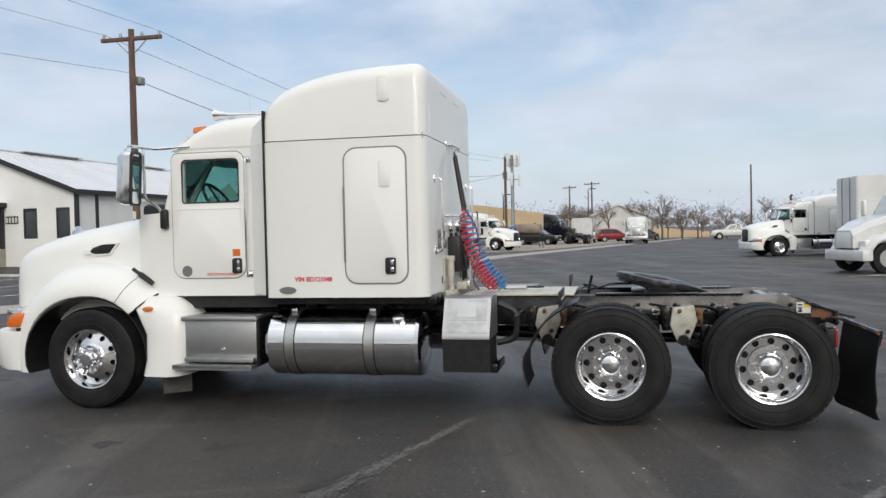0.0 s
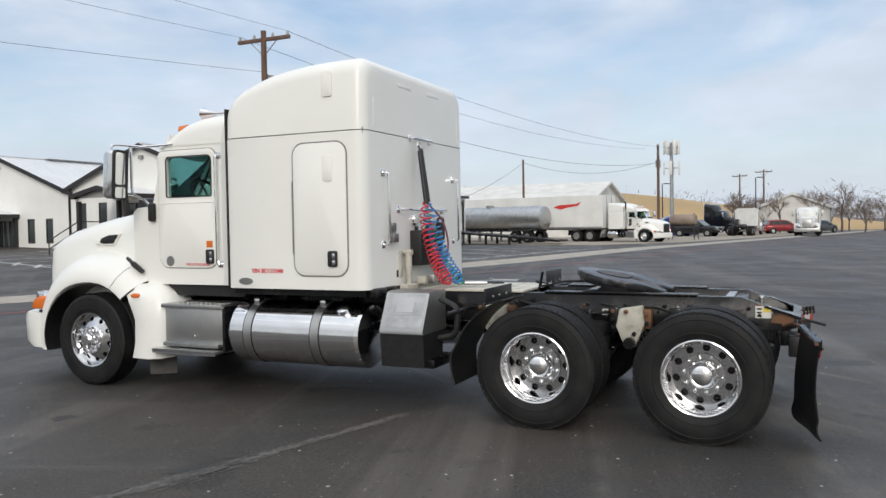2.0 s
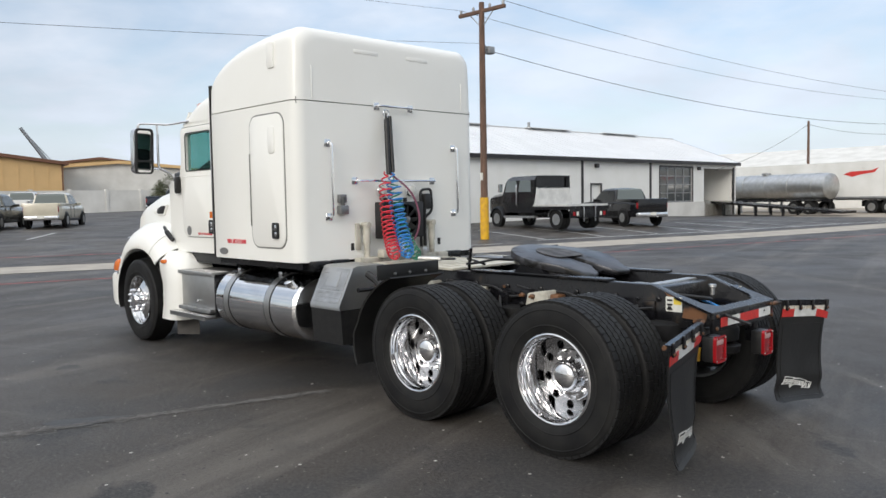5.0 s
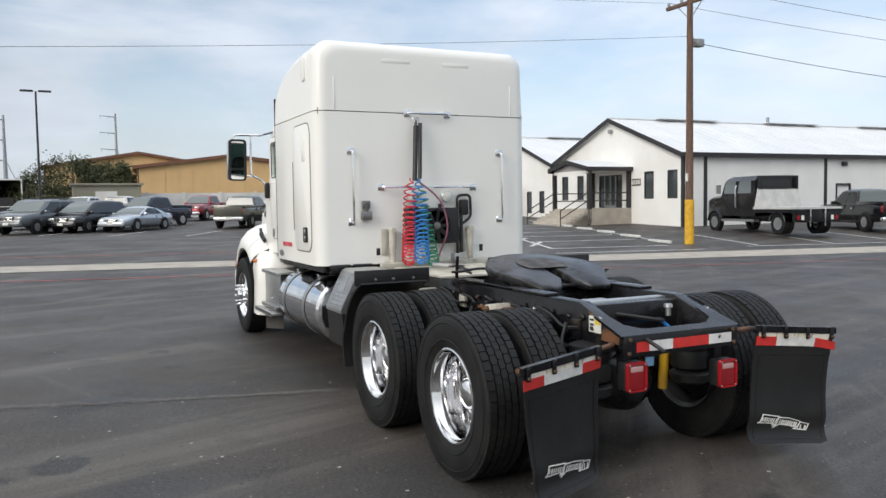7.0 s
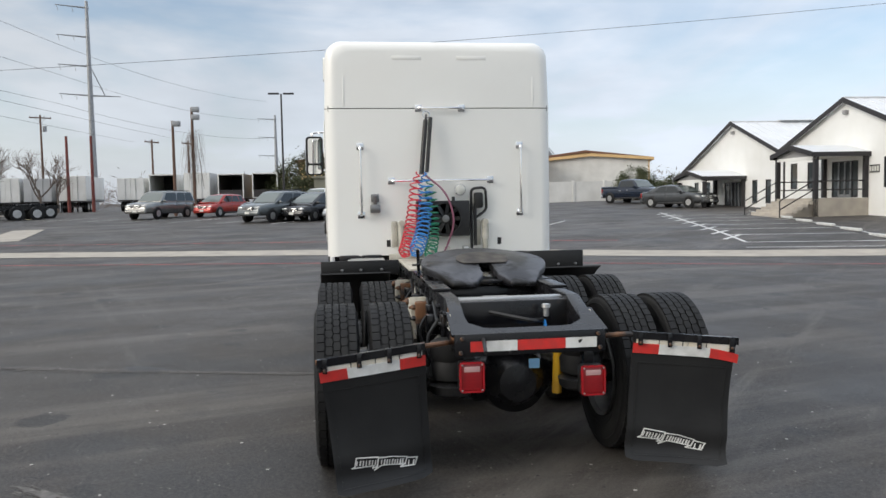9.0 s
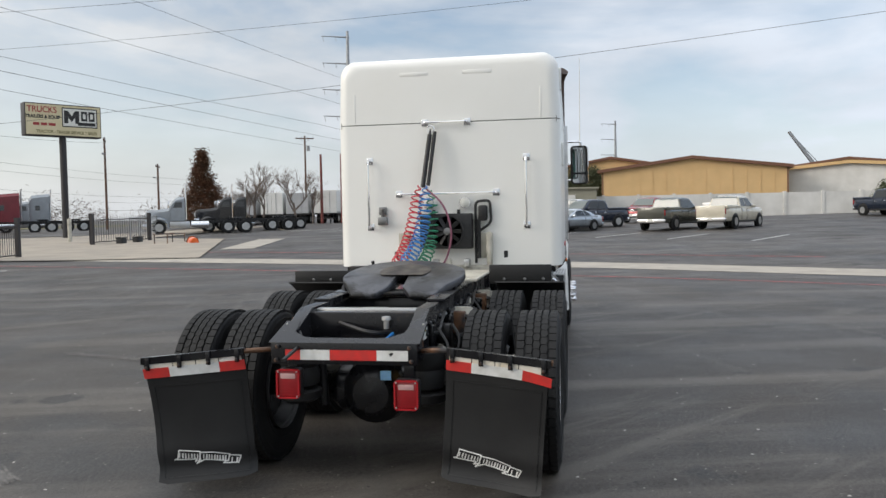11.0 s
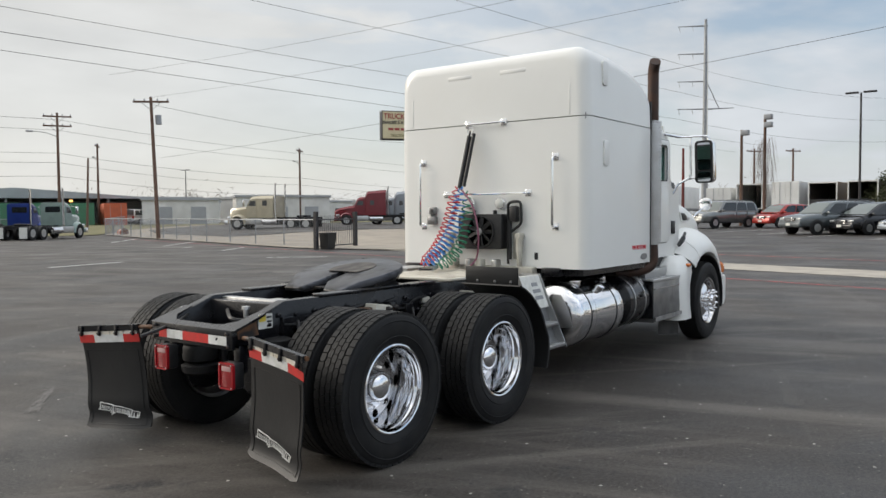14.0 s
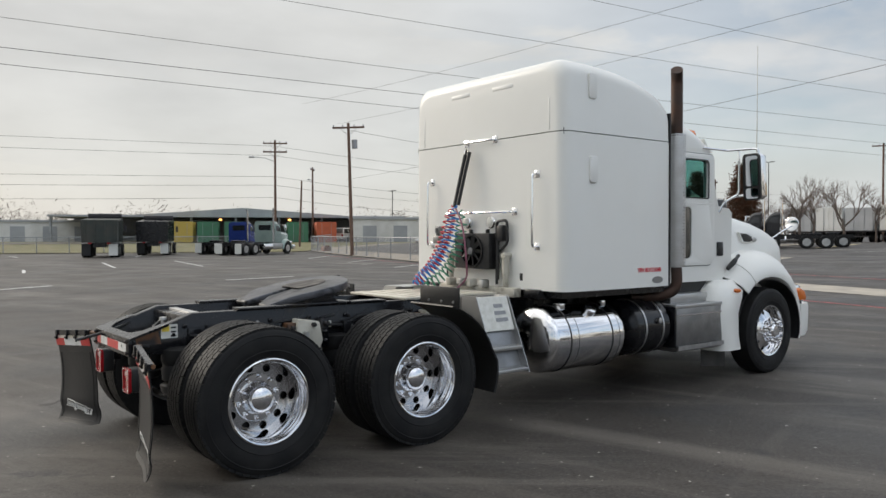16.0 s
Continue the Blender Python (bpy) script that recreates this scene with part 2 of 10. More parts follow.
M_GREEN_HOSE = surface("green_hose", (0.02, 0.22, 0.12), 0.4, coat=0.3)
M_PURPLE_HOSE = surface("faded_purple_hose", (0.22, 0.08, 0.12), 0.5)
M_STICKER = surface("white_sticker", (0.72, 0.72, 0.68), 0.5, col2=(0.6, 0.6, 0.55), scale=20)
M_STICKY = surface("yellow_sticker", (0.75, 0.58, 0.08), 0.5)
M_INK = surface("black_ink", (0.02, 0.02, 0.02), 0.6)
M_REDINK = surface("red_lettering", (0.60, 0.03, 0.05), 0.5)
M_BADGE = surface("grey_badge", (0.28, 0.28, 0.28), 0.35, 0.6)
M_MIRROR = surface("mirror_glass", (0.85, 0.86, 0.87), 0.02, 1.0)
M_TEAL_GLASS = surface("tinted_cab_glass", (0.36, 0.58, 0.54), 0.02, trans=1.0, ior=1.12)
M_DARKGLASS = surface("dark_window_glass", (0.015, 0.018, 0.02), 0.06, coat=0.5, spec=0.8)
M_SEAT = surface("dark_grey_cloth", (0.05, 0.05, 0.055), 0.85, col2=(0.08, 0.08, 0.08), scale=30)
M_BLUETAG = surface("blue_tag", (0.25, 0.5, 0.75), 0.5)


# ---- mesh helpers ----
def mesh_from(name, bm, material, smooth=35.0):
    bmesh.ops.recalc_face_normals(bm, faces=bm.faces)
    me = bpy.data.meshes.new(name)
    bm.to_mesh(me)
    bm.free()
    for mt in material if isinstance(material, (list, tuple)) else (material,):
        me.materials.append(mt)
    if smooth:
        for p in me.polygons:
            p.use_smooth = True
        me.set_sharp_from_angle(angle=radians(smooth))
    return me


def part(name, bm, material, parent=None, label="", smooth=35.0):
    ob = new(name, mesh_from(name, bm, material, smooth) if isinstance(bm, bmesh.types.BMesh) else bm)
    if parent is not None:
        ob.parent = parent
    return tagged(ob, label) if label else ob


def base(name, x, y, z, label, category, group="", turn=0.0, kind=""):
    ob = new(name)
    ob.empty_display_size = 0.2
    ob.matrix_world = pose(x, y, z, 0, 0, turn)
    return tagged(ob, label, category, group, kind)


def put(ob, x=0, y=0, z=0, rx=0, ry=0, rz=0):
    ob.matrix_basis = pose(x, y, z, rx, ry, rz)
    return ob


def bm_box(x0, x1, y0, y1, z0, z1, bevel=0.0, seg=2, bm=None, m=None):
    own = bmesh.new()
    bmesh.ops.create_cube(own, size=1.0)
    for v in own.verts:
        v.co = Vector(((x0 + x1) / 2 + v.co.x * (x1 - x0), (y0 + y1) / 2 + v.co.y * (y1 - y0), (z0 + z1) / 2 + v.co.z * (z1 - z0)))
    if bevel:
        bmesh.ops.bevel(own, geom=own.edges[:], offset=bevel, segments=seg, profile=0.5, affect="EDGES")
    if m is not None:
        own.transform(m)
    return join(bm, own) if bm is not None else own


def join(bm, other):
    me = bpy.data.meshes.new("tmp")
    other.to_mesh(me)
    other.free()
    bm.from_mesh(me)
    bpy.data.meshes.remove(me)
    return bm


def skin(rings, closed=True, caps=True):
    """A skin over rings of points, all of one length."""
    bm = bmesh.new()
    vs = [[bm.verts.new(p) for p in r] for r in rings]
    k = len(rings[0])
    for a, b in zip(vs, vs[1:]):
        for i in range(k if closed else k - 1):
            j = (i + 1) % k
            bm.faces.new((a[i], a[j], b[j], b[i]))
    if caps and closed:
        bm.faces.new(vs[0][::-1])
        bm.faces.new(vs[-1])
    return bm


def tube(points, r, seg=8, bm=None, caps=True):
    """A round bar along points; r may be one radius or one for each point."""
    pts = [Vector(p) for p in points]
    rad = r if isinstance(r, (list, tuple)) else [r] * len(pts)
    rings, up = [], None
    for i, p in enumerate(pts):
        d = (pts[min(i + 1, len(pts) - 1)] - pts[max(i - 1, 0)]).normalized()
        if up is None:
            up = d.orthogonal().normalized()
        up = (up - d * up.dot(d)).normalized()
        side = d.cross(up)
        rings.append([p + rad[i] * (math.cos(a) * up + math.sin(a) * side) for a in [2 * math.pi * k / seg for k in range(seg)]])
    own = skin(rings, caps=caps)
    return join(bm, own) if bm is not None else own


def bend(points, r=0.05, seg=5):
    """Points of a polyline with rounded corners."""
    pts = [Vector(p) for p in points]
    res = [pts[0]]
    for a, b, c in zip(pts, pts[1:], pts[2:]):
        k = min(r, (a - b).length * 0.49, (c - b).length * 0.49)
        p, q = b + (a - b).normalized() * k, b + (c - b).normalized() * k
        for i in range(seg + 1):
            t = i / seg
            res.append(p * (1 - t) ** 2 + b * 2 * t * (1 - t) + q * t ** 2)
    return res + [pts[-1]]


def lathe(profile, seg=32, axis="y", closed=False):
    """Turns (along, radius) pairs about an axis through the origin."""
    rings = []
    for h, r in profile:
        ring = []
        for k in range(seg):
            a = 2 * math.pi * k / seg
            c, s = r * math.cos(a), r * math.sin(a)
            ring.append({"y": (c, h, s), "x": (h, c, s), "z": (c, s, h)}[axis])
        rings.append(ring)
    return skin(rings, caps=not closed)


def rounded(x0, x1, z0, z1, r, seg=6):
    res = []
    rs = r if isinstance(r, (list, tuple)) else (r,) * 4
    for (cx, cz, a0), rr in zip(((1, 1, 0), (0, 1, 90), (0, 0, 180), (1, 0, 270)), rs):
        px, pz = (x1 - rr if cx else x0 + rr), (z1 - rr if cz else z0 + rr)
        for i in range(seg + 1):
            a = radians(a0 + 90 * i / seg)
            res.append((px + rr * math.cos(a), pz + rr * math.sin(a)))
    return res


def plate(outline, y0, y1, holes=(), bevel=0.0, axis="y", bm=None):
    """A flat slab with an outline in x, z (axis y), x, y (axis z) or y, z (axis x) and holes, from y0 to y1."""
    def at(p, h):
        return {"y": (p[0], h, p[1]), "z": (p[0], p[1], h), "x": (h, p[0], p[1])}[axis]
    own = bmesh.new()
    edges = []
    for loop in (outline, *holes):
        vs = [own.verts.new(at(p, y0)) for p in loop]
        edges += [own.edges.new((a, b)) for a, b in zip(vs, vs[1:] + vs[:1])]
    if holes:
        faces = bmesh.ops.triangle_fill(own, edges=edges, use_beauty=True, use_dissolve=False)["geom"]
        faces = [g for g in faces if isinstance(g, bmesh.types.BMFace)]
    else:
        faces = [own.faces.new(own.verts[:])]
    made = bmesh.ops.extrude_face_region(own, geom=faces)["geom"]
    shift = Vector(at((0, 0), y1)) - Vector(at((0, 0), y0))
    for v in made:
        if isinstance(v, bmesh.types.BMVert):
            v.co += shift
    if bevel:
        bmesh.ops.recalc_face_normals(own, faces=own.faces)
        sharp = [e for e in own.edges if len(e.link_faces) == 2 and e.calc_face_angle(0) > 0.9]
        bmesh.ops.bevel(own, geom=sharp, offset=bevel, segments=2, profile=0.5, affect="EDGES")
    return join(bm, own) if bm is not None else own


def bm_lathe_at(profile, centre, axis="y", seg=16, bm=None):
    own = lathe(profile, seg, axis)
    own.transform(Matrix.Translation(centre))
    return join(bm, own) if bm is not None else own


def lettering(body, size, material, parent, m, name="lettering", extrude=0.0015, align="CENTER", bold=0.0):
    cu = bpy.data.curves.new(name, "FONT")
    cu.body, cu.size, cu.extrude, cu.align_x, cu.align_y = body, size, extrude, align, "CENTER"
    cu.offset = bold
    tmp = bpy.data.objects.new("tmp", cu)
    scene.collection.objects.link(tmp)
    me = bpy.data.meshes.new_from_object(tmp.evaluated_get(bpy.context.evaluated_depsgraph_get()))
    bpy.data.objects.remove(tmp)
    bpy.data.curves.remove(cu)
    me.materials.clear()
    me.materials.append(material)
    ob = new(name, me)
    ob.parent = parent
    ob.matrix_basis = m
    return ob


# ---- ground ----
def ease(v, a, b):
    t = min(1.0, max(0.0, (v - a) / (b - a)))
    return t * t * (3 - 2 * t)


def past_gutter(x, y):
    """Metres beyond the concrete gutter, towards the car park."""
    return (-x - 12.3 + 0.265 * y) / 1.0345


def outside(x, y):
    """Metres beyond the yard's fence, towards the street."""
    return max(-0.968 * (x + 18.2) + 0.249 * (y + 25.0), -(y + 71.0 + 0.183 * (x + 26.0)))


def height(x, y):
    u = past_gutter(x, y)
    rise = 0.020 * max(0.0, min(u, 45.0)) * (1 + 0.3 * ease(y, 6, 28)) * (1 - 0.85 * ease(y, 34, 52)) * ease(y, -46, -24)
    dip = -0.16 * math.exp(-(u / 6.0) ** 2) * ease(y, 0, 12) * (1 - ease(y, 26, 45))
    street = 0.66 * ease(outside(x, y), -3, 14) * ease(-y, 24, 44)
    return rise + dip + street


def asphalt():
    """Worn asphalt: large patches, wheel-rolled streaks along the lane, fine aggregate, pale flecks and oil spots."""
    m = bpy.data.materials.new("asphalt")
    m.use_nodes = True
    n, l = m.node_tree.nodes, m.node_tree.links
    b = n["Principled BSDF"]
    b.inputs["Specular IOR Level"].default_value = 0.34
    tc = n.new("ShaderNodeTexCoord")

    def noise_at(scale, detail, rough, stretch=(1, 1, 1), turn=0.0):
        mp, t = n.new("ShaderNodeMapping"), n.new("ShaderNodeTexNoise")
        mp.vector_type = "TEXTURE"
        mp.inputs["Rotation"].default_value[2] = turn
        mp.inputs["Scale"].default_value = [1.0 / v for v in stretch]
        t.inputs["Scale"].default_value, t.inputs["Detail"].default_value, t.inputs["Roughness"].default_value = scale, detail, rough
        l.new(tc.outputs["Object"], mp.inputs["Vector"])
        l.new(mp.outputs["Vector"], t.inputs["Vector"])
        return t.outputs["Fac"]

    def span(val, a0, a1, b0, b1):
        r = n.new("ShaderNodeMapRange")
        r.inputs["From Min"].default_value, r.inputs["From Max"].default_value = a0, a1
        r.inputs["To Min"].default_value, r.inputs["To Max"].default_value = b0, b1
        l.new(val, r.inputs["Value"])
        return r.outputs["Result"]

    def mix(fac, a0, b0):
        x = n.new("ShaderNodeMix")
        x.data_type = "RGBA"
        l.new(fac, x.inputs["Factor"])
        for key, val in (("A", a0), ("B", b0)):
            if isinstance(val, tuple):
                x.inputs[key].default_value = (*val, 1)
            else:
                l.new(val, x.inputs[key])
        return x.outputs["Result"]
    lane = 1.84
    col = mix(span(noise_at(0.13, 4, 0.5), 0.42, 0.58, 0, 1), (0.0265, 0.0215, 0.0185), (0.045, 0.0375, 0.032))
    # pale scuffs and rolled streaks, in the lane's direction and across it
    col = mix(span(noise_at(0.5, 6, 0.65, (0.09, 1.6, 1), lane), 0.49, 0.60, 0, 0.85), col, (0.112, 0.099, 0.086))
    col = mix(span(noise_at(0.8, 7, 0.7, (0.10, 1.6, 1), lane + 0.6), 0.55, 0.64, 0, 0.7), col, (0.117, 0.105, 0.092))
    col = mix(span(noise_at(0.7, 7, 0.7, (0.12, 2.4, 1), 0.35), 0.56, 0.65, 0, 0.55), col, (0.108, 0.098, 0.086))
    # oil and sealer patches
    col = mix(span(noise_at(0.42, 6, 0.6), 0.51, 0.61, 0, 0.75), col, (0.024, 0.024, 0.026))
    col = mix(span(noise_at(1.1, 4, 0.5), 0.64, 0.67, 0, 0.85), col, (0.012, 0.012, 0.013))
    # aggregate
    col = mix(span(noise_at(38, 5, 0.8), 0.46, 0.66, 0, 0.8), col, (0.108, 0.099, 0.088))
    col = mix(span(noise_at(70, 3, 0.7), 0.54, 0.66, 0, 0.75), col, (0.014, 0.014, 0.014))
    for size, reach, part_of, tone in ((1.6, 0.020, 0.45, (0.48, 0.46, 0.42)), (5.0, 0.036, 0.86, (0.34, 0.32, 0.28)), (12.0, 0.085, 0.88, (0.22, 0.205, 0.185)), (4.0, 0.050, 0.72, (0.012, 0.012, 0.012))):
        fleck, pick, keep = n.new("ShaderNodeTexVoronoi"), n.new("ShaderNodeSeparateColor"), n.new("ShaderNodeMath")
        fleck.voronoi_dimensions = "2D"
        fleck.inputs["Scale"].default_value = size
        warp = n.new("ShaderNodeVectorMath")
        warp.operation = "MULTIPLY_ADD"
        warp.inputs[1].default_value = (1, 1, 1)
        wob = n.new("ShaderNodeTexNoise")
        wob.inputs["Scale"].default_value = size * 9
        l.new(tc.outputs["Object"], wob.inputs["Vector"])
        sm = n.new("ShaderNodeVectorMath")
        sm.operation, sm.inputs["Scale"].default_value = "SCALE", 0.05 / size
        l.new(wob.outputs["Color"], sm.inputs[0])
        l.new(tc.outputs["Object"], warp.inputs[0])
        l.new(sm.outputs["Vector"], warp.inputs[2])
        l.new(warp.outputs["Vector"], fleck.inputs["Vector"])
        l.new(fleck.outputs["Color"], pick.inputs["Color"])
        keep.operation = "MULTIPLY"
        l.new(span(fleck.outputs["Distance"], reach, reach * 0.8, 0, 0.9), keep.inputs[0])
        l.new(span(pick.outputs["Red"], part_of, part_of + 0.02, 0, 1), keep.inputs[1])
        col = mix(keep.outputs[0], col, tone)
    l.new(col, b.inputs["Base Color"])
    l.new(span(noise_at(0.5, 4, 0.6), 0.35, 0.65, 0.50, 0.66), b.inputs["Roughness"])
    bp = n.new("ShaderNodeBump")
    bp.inputs["Strength"].default_value, bp.inputs["Distance"].default_value = 0.4, 0.010
    l.new(noise_at(55, 5, 0.7), bp.inputs["Height"])
    l.new(bp.outputs["Normal"], b.inputs["Normal"])
    return m


M_ASPHALT = asphalt()
M_CONCRETE = surface("pale_concrete", (0.42, 0.38, 0.32), 0.85, col2=(0.33, 0.30, 0.26), scale=1.5, bump=0.2, bump_scale=40, spots=(0.22, 0.20, 0.18), spot_scale=1.0, spot_lo=0.58, spot_hi=0.8)
M_LINE = surface("worn_white_line", (0.62, 0.62, 0.60), 0.7, col2=(0.42, 0.42, 0.41), scale=6, lo=0.45, hi=0.75)
M_YELLOWLINE = surface("faded_yellow_line", (0.55, 0.46, 0.26), 0.75, col2=(0.30, 0.27, 0.20), scale=3, lo=0.4, hi=0.65)
M_TAR = surface("tar_patch", (0.016, 0.016, 0.018), 0.5, col2=(0.03, 0.029, 0.028), scale=9, bump=0.2, bump_scale=60)
M_SCUFF = surface("pale_scuffed_asphalt", (0.16, 0.15, 0.14), 0.8, col2=(0.10, 0.095, 0.09), scale=20)
M_REDLINE = surface("worn_red_line", (0.46, 0.12, 0.12), 0.75, col2=(0.17, 0.075, 0.075), scale=2.5, lo=0.46, hi=0.70)

gb = bmesh.new()
rings_g = [0.0] + [2.0 * 1.045 ** k for k in range(0, 170)]
rings_g = [r for r in rings_g if r < 3200] + [3200.0]
SPOKES = 224
vr = []
for r in rings_g:
    if r == 0:
        vr.append([gb.verts.new((0, 0, 0))])
        continue
    vr.append([gb.verts.new((r * math.cos(2 * math.pi * k / SPOKES), r * math.sin(2 * math.pi * k / SPOKES), height(r * math.cos(2 * math.pi * k / SPOKES), r * math.sin(2 * math.pi * k / SPOKES)) if r > 7 else 0.0)) for k in range(SPOKES)])
for k in range(SPOKES):
    gb.faces.new((vr[0][0], vr[1][k], vr[1][(k + 1) % SPOKES]))
for a, b in zip(vr[1:], vr[2:]):
    for k in range(SPOKES):
        j = (k + 1) % SPOKES
        gb.faces.new((a[k], b[k], b[j], a[j]))
ground = tagged(part("ground", gb, M_ASPHALT), "dark worn asphalt of a wide truck yard", "ground", kind="structure")


def strip(name, p0, p1, width, material, lift=0.006, label="", parent=None, step=1.5, kind="structure", category="marking"):
    """A band laid on the ground from p0 to p1."""
    a, b = Vector(p0), Vector(p1)
    n = max(1, int((b - a).length / step))
    side = (b - a).normalized().orthogonal() * width / 2
    bm = bmesh.new()
    last = None
    for i in range(n + 1):
        p = a.lerp(b, i / n)
        cur = [bm.verts.new((q.x, q.y, height(q.x, q.y) + lift)) for q in (p - side, p, p + side)]
        if last:
            bm.faces.new((last[0], last[1], cur[1], cur[0]))
            bm.faces.new((last[1], last[2], cur[2], cur[1]))
        last = cur
    ob = part(name, bm, material, parent, smooth=0)
    return tagged(ob, label, category, kind=kind)


def gutter_x(y):
    return -12.3 + 0.265 * y


strip("gutter", (gutter_x(-60) - 1.0, -60), (gutter_x(110) - 1.0, 110), 1.9, M_CONCRETE, 0.012, "pale concrete gutter across the asphalt", category="gutter")
strip("red_line", (gutter_x(-50) + 3.0, -50), (gutter_x(100) + 3.0, 100), 0.12, M_REDLINE, 0.008, "worn red painted line", category="painted line")
strip("red_line", (gutter_x(-50) - 5.6, -50), (gutter_x(9) - 5.6, 9), 0.12, M_REDLINE, 0.008, "worn red painted line", category="painted line")

M_GRASS = surface("winter_grass", (0.13, 0.13, 0.055), 0.9, col2=(0.20, 0.17, 0.09), scale=0.8, bump=0.5, bump_scale=30)
M_DIRT = surface("pale_dirt", (0.36, 0.31, 0.25), 0.9, col2=(0.28, 0.25, 0.21), scale=0.6, bump=0.3, bump_scale=20)
M_SIDING = surface("white_metal_siding", (0.82, 0.82, 0.80), 0.55, col2=(0.77, 0.77, 0.74), scale=0.8, bump=0.05, bump_scale=15)
M_ROOFW = surface("white_metal_roof", (0.70, 0.71, 0.72), 0.5, col2=(0.64, 0.65, 0.66), scale=0.6)
M_TRIM = surface("dark_brown_trim", (0.028, 0.026, 0.028), 0.5)
M_GABLE_GREY = surface("grey_gable_board", (0.30, 0.30, 0.30), 0.6)
M_TAN = surface("tan_metal_siding", (0.66, 0.44, 0.21), 0.6, col2=(0.60, 0.40, 0.19), scale=0.7)
M_BROWNTRIM = surface("brown_roof_edge", (0.16, 0.075, 0.045), 0.6)
M_PALEWALL = surface("pale_block_wall", (0.70, 0.69, 0.66), 0.8, col2=(0.58, 0.57, 0.54), scale=0.7, bump=0.1)
M_GREYWALL = surface("grey_panel_wall", (0.38, 0.39, 0.40), 0.7, col2=(0.31, 0.32, 0.33), scale=0.5)
M_OLIVE = surface("olive_grey_shed", (0.27, 0.26, 0.20), 0.7, col2=(0.22, 0.21, 0.16), scale=0.5)
M_WOODPOLE = surface("weathered_pole_wood", (0.17, 0.10, 0.07), 0.85, col2=(0.10, 0.065, 0.05), scale=4, stretch=(4, 4, 0.4), bump=0.3, bump_scale=12)
M_GALV = surface("galvanised_steel", (0.36, 0.37, 0.38), 0.5, 0.6, col2=(0.28, 0.29, 0.30), scale=3)
M_WIRE = surface("dark_wire", (0.06, 0.06, 0.065), 0.6)
M_HILL = surface("dry_tan_earth", (0.48, 0.33, 0.16), 0.95, col2=(0.38, 0.27, 0.14), scale=0.05, spots=(0.24, 0.18, 0.10), spot_scale=0.12)
M_BARK = surface("grey_brown_bark", (0.15, 0.12, 0.10), 0.9, col2=(0.10, 0.08, 0.07), scale=4)
M_TWIG = surface("bare_twigs", (0.17, 0.135, 0.115), 0.95)
M_LEAF_DARK = surface("dark_evergreen_leaves", (0.05, 0.065, 0.03), 0.8, col2=(0.085, 0.09, 0.045), scale=1.2, vary=0.1)
M_LEAF_RUST = surface("rust_brown_leaves", (0.15, 0.065, 0.035), 0.85, col2=(0.10, 0.06, 0.035), scale=1.5)
M_CONT_GREEN = surface("green_container", (0.05, 0.19, 0.10), 0.6, col2=(0.06, 0.15, 0.09), scale=1.0)
M_CONT_ORANGE = surface("orange_container", (0.55, 0.12, 0.05), 0.6, col2=(0.42, 0.10, 0.05), scale=1.0)
M_CONT_YELLOW = surface("yellow_container", (0.50, 0.36, 0.08), 0.6)
M_PANE = surface("window_pane", (0.05, 0.06, 0.065), 0.05, coat=0.4, spec=0.8)

LD = Vector((0.2646, 0.9644))      # along the gutter
ND = Vector((-0.9644, 0.2646))     # away from it


def flat(p):
    return (p[0], p[1], height(p[0], p[1]))


def sheet(name, pts, material, lift, label, category):
    bm = bmesh.new()
    f = bm.faces.new([bm.verts.new((x, y, 0)) for x, y in pts])
    bmesh.ops.triangulate(bm, faces=[f])
    for _ in range(4):
        long = [e for e in bm.edges if e.calc_length() > 5]
        if long:
            bmesh.ops.subdivide_edges(bm, edges=long, cuts=1)
            bmesh.ops.triangulate(bm, faces=bm.faces[:])
    for v in bm.verts:
        v.co.z = height(v.co.x, v.co.y) + lift
    return tagged(part(name, bm, material), label, category, kind="structure")


# beyond the fence: pale apron, grass, street, and far grass to the horizon
sheet("apron", [(-17.0, -25.2), (-20.2, -37), (-23.2, -48), (-27.5, -61), (-33, -68), (-60, -68), (-60, -28.2), (-37, -27.6), (-34.8, -21), (-18, -14)][::-1], M_DIRT, 0.05, "pale dusty concrete apron outside the fence", "pavement")
sheet("verge", [(-27, -61.5), (-8, -69.5), (25, -80), (120, -105), (120, -140), (-140, -140), (-140, -68.5), (-33, -68.2)][::-1], M_GRASS, 0.06, "dry winter grass verge", "grass")
sheet("drive", [(-24.5, -40.0), (-28.0, -54.0), (-33.0, -63.0), (-48.0, -66.0), (-78.0, -62.0), (-70.0, -40.0), (-52.0, -33.0), (-40.0, -33.5)][::-1], M_ASPHALT, 0.075, "asphalt drive beyond the fence where trucks stand", "road")
sheet("street", [(150, -92), (150, -104), (-150, -92), (-150, -80)], M_ASPHALT, 0.09, "two-lane street beyond the fence", "road")
sheet("gravel_yard", [(-12.0, 49), (-6.0, 49.5), (-1, 57), (7, 84), (8, 120), (-90, 120), (-90, 60), (-16.5, 53)], M_DIRT, 0.010, "pale gravel yard of the neighbours", "ground")

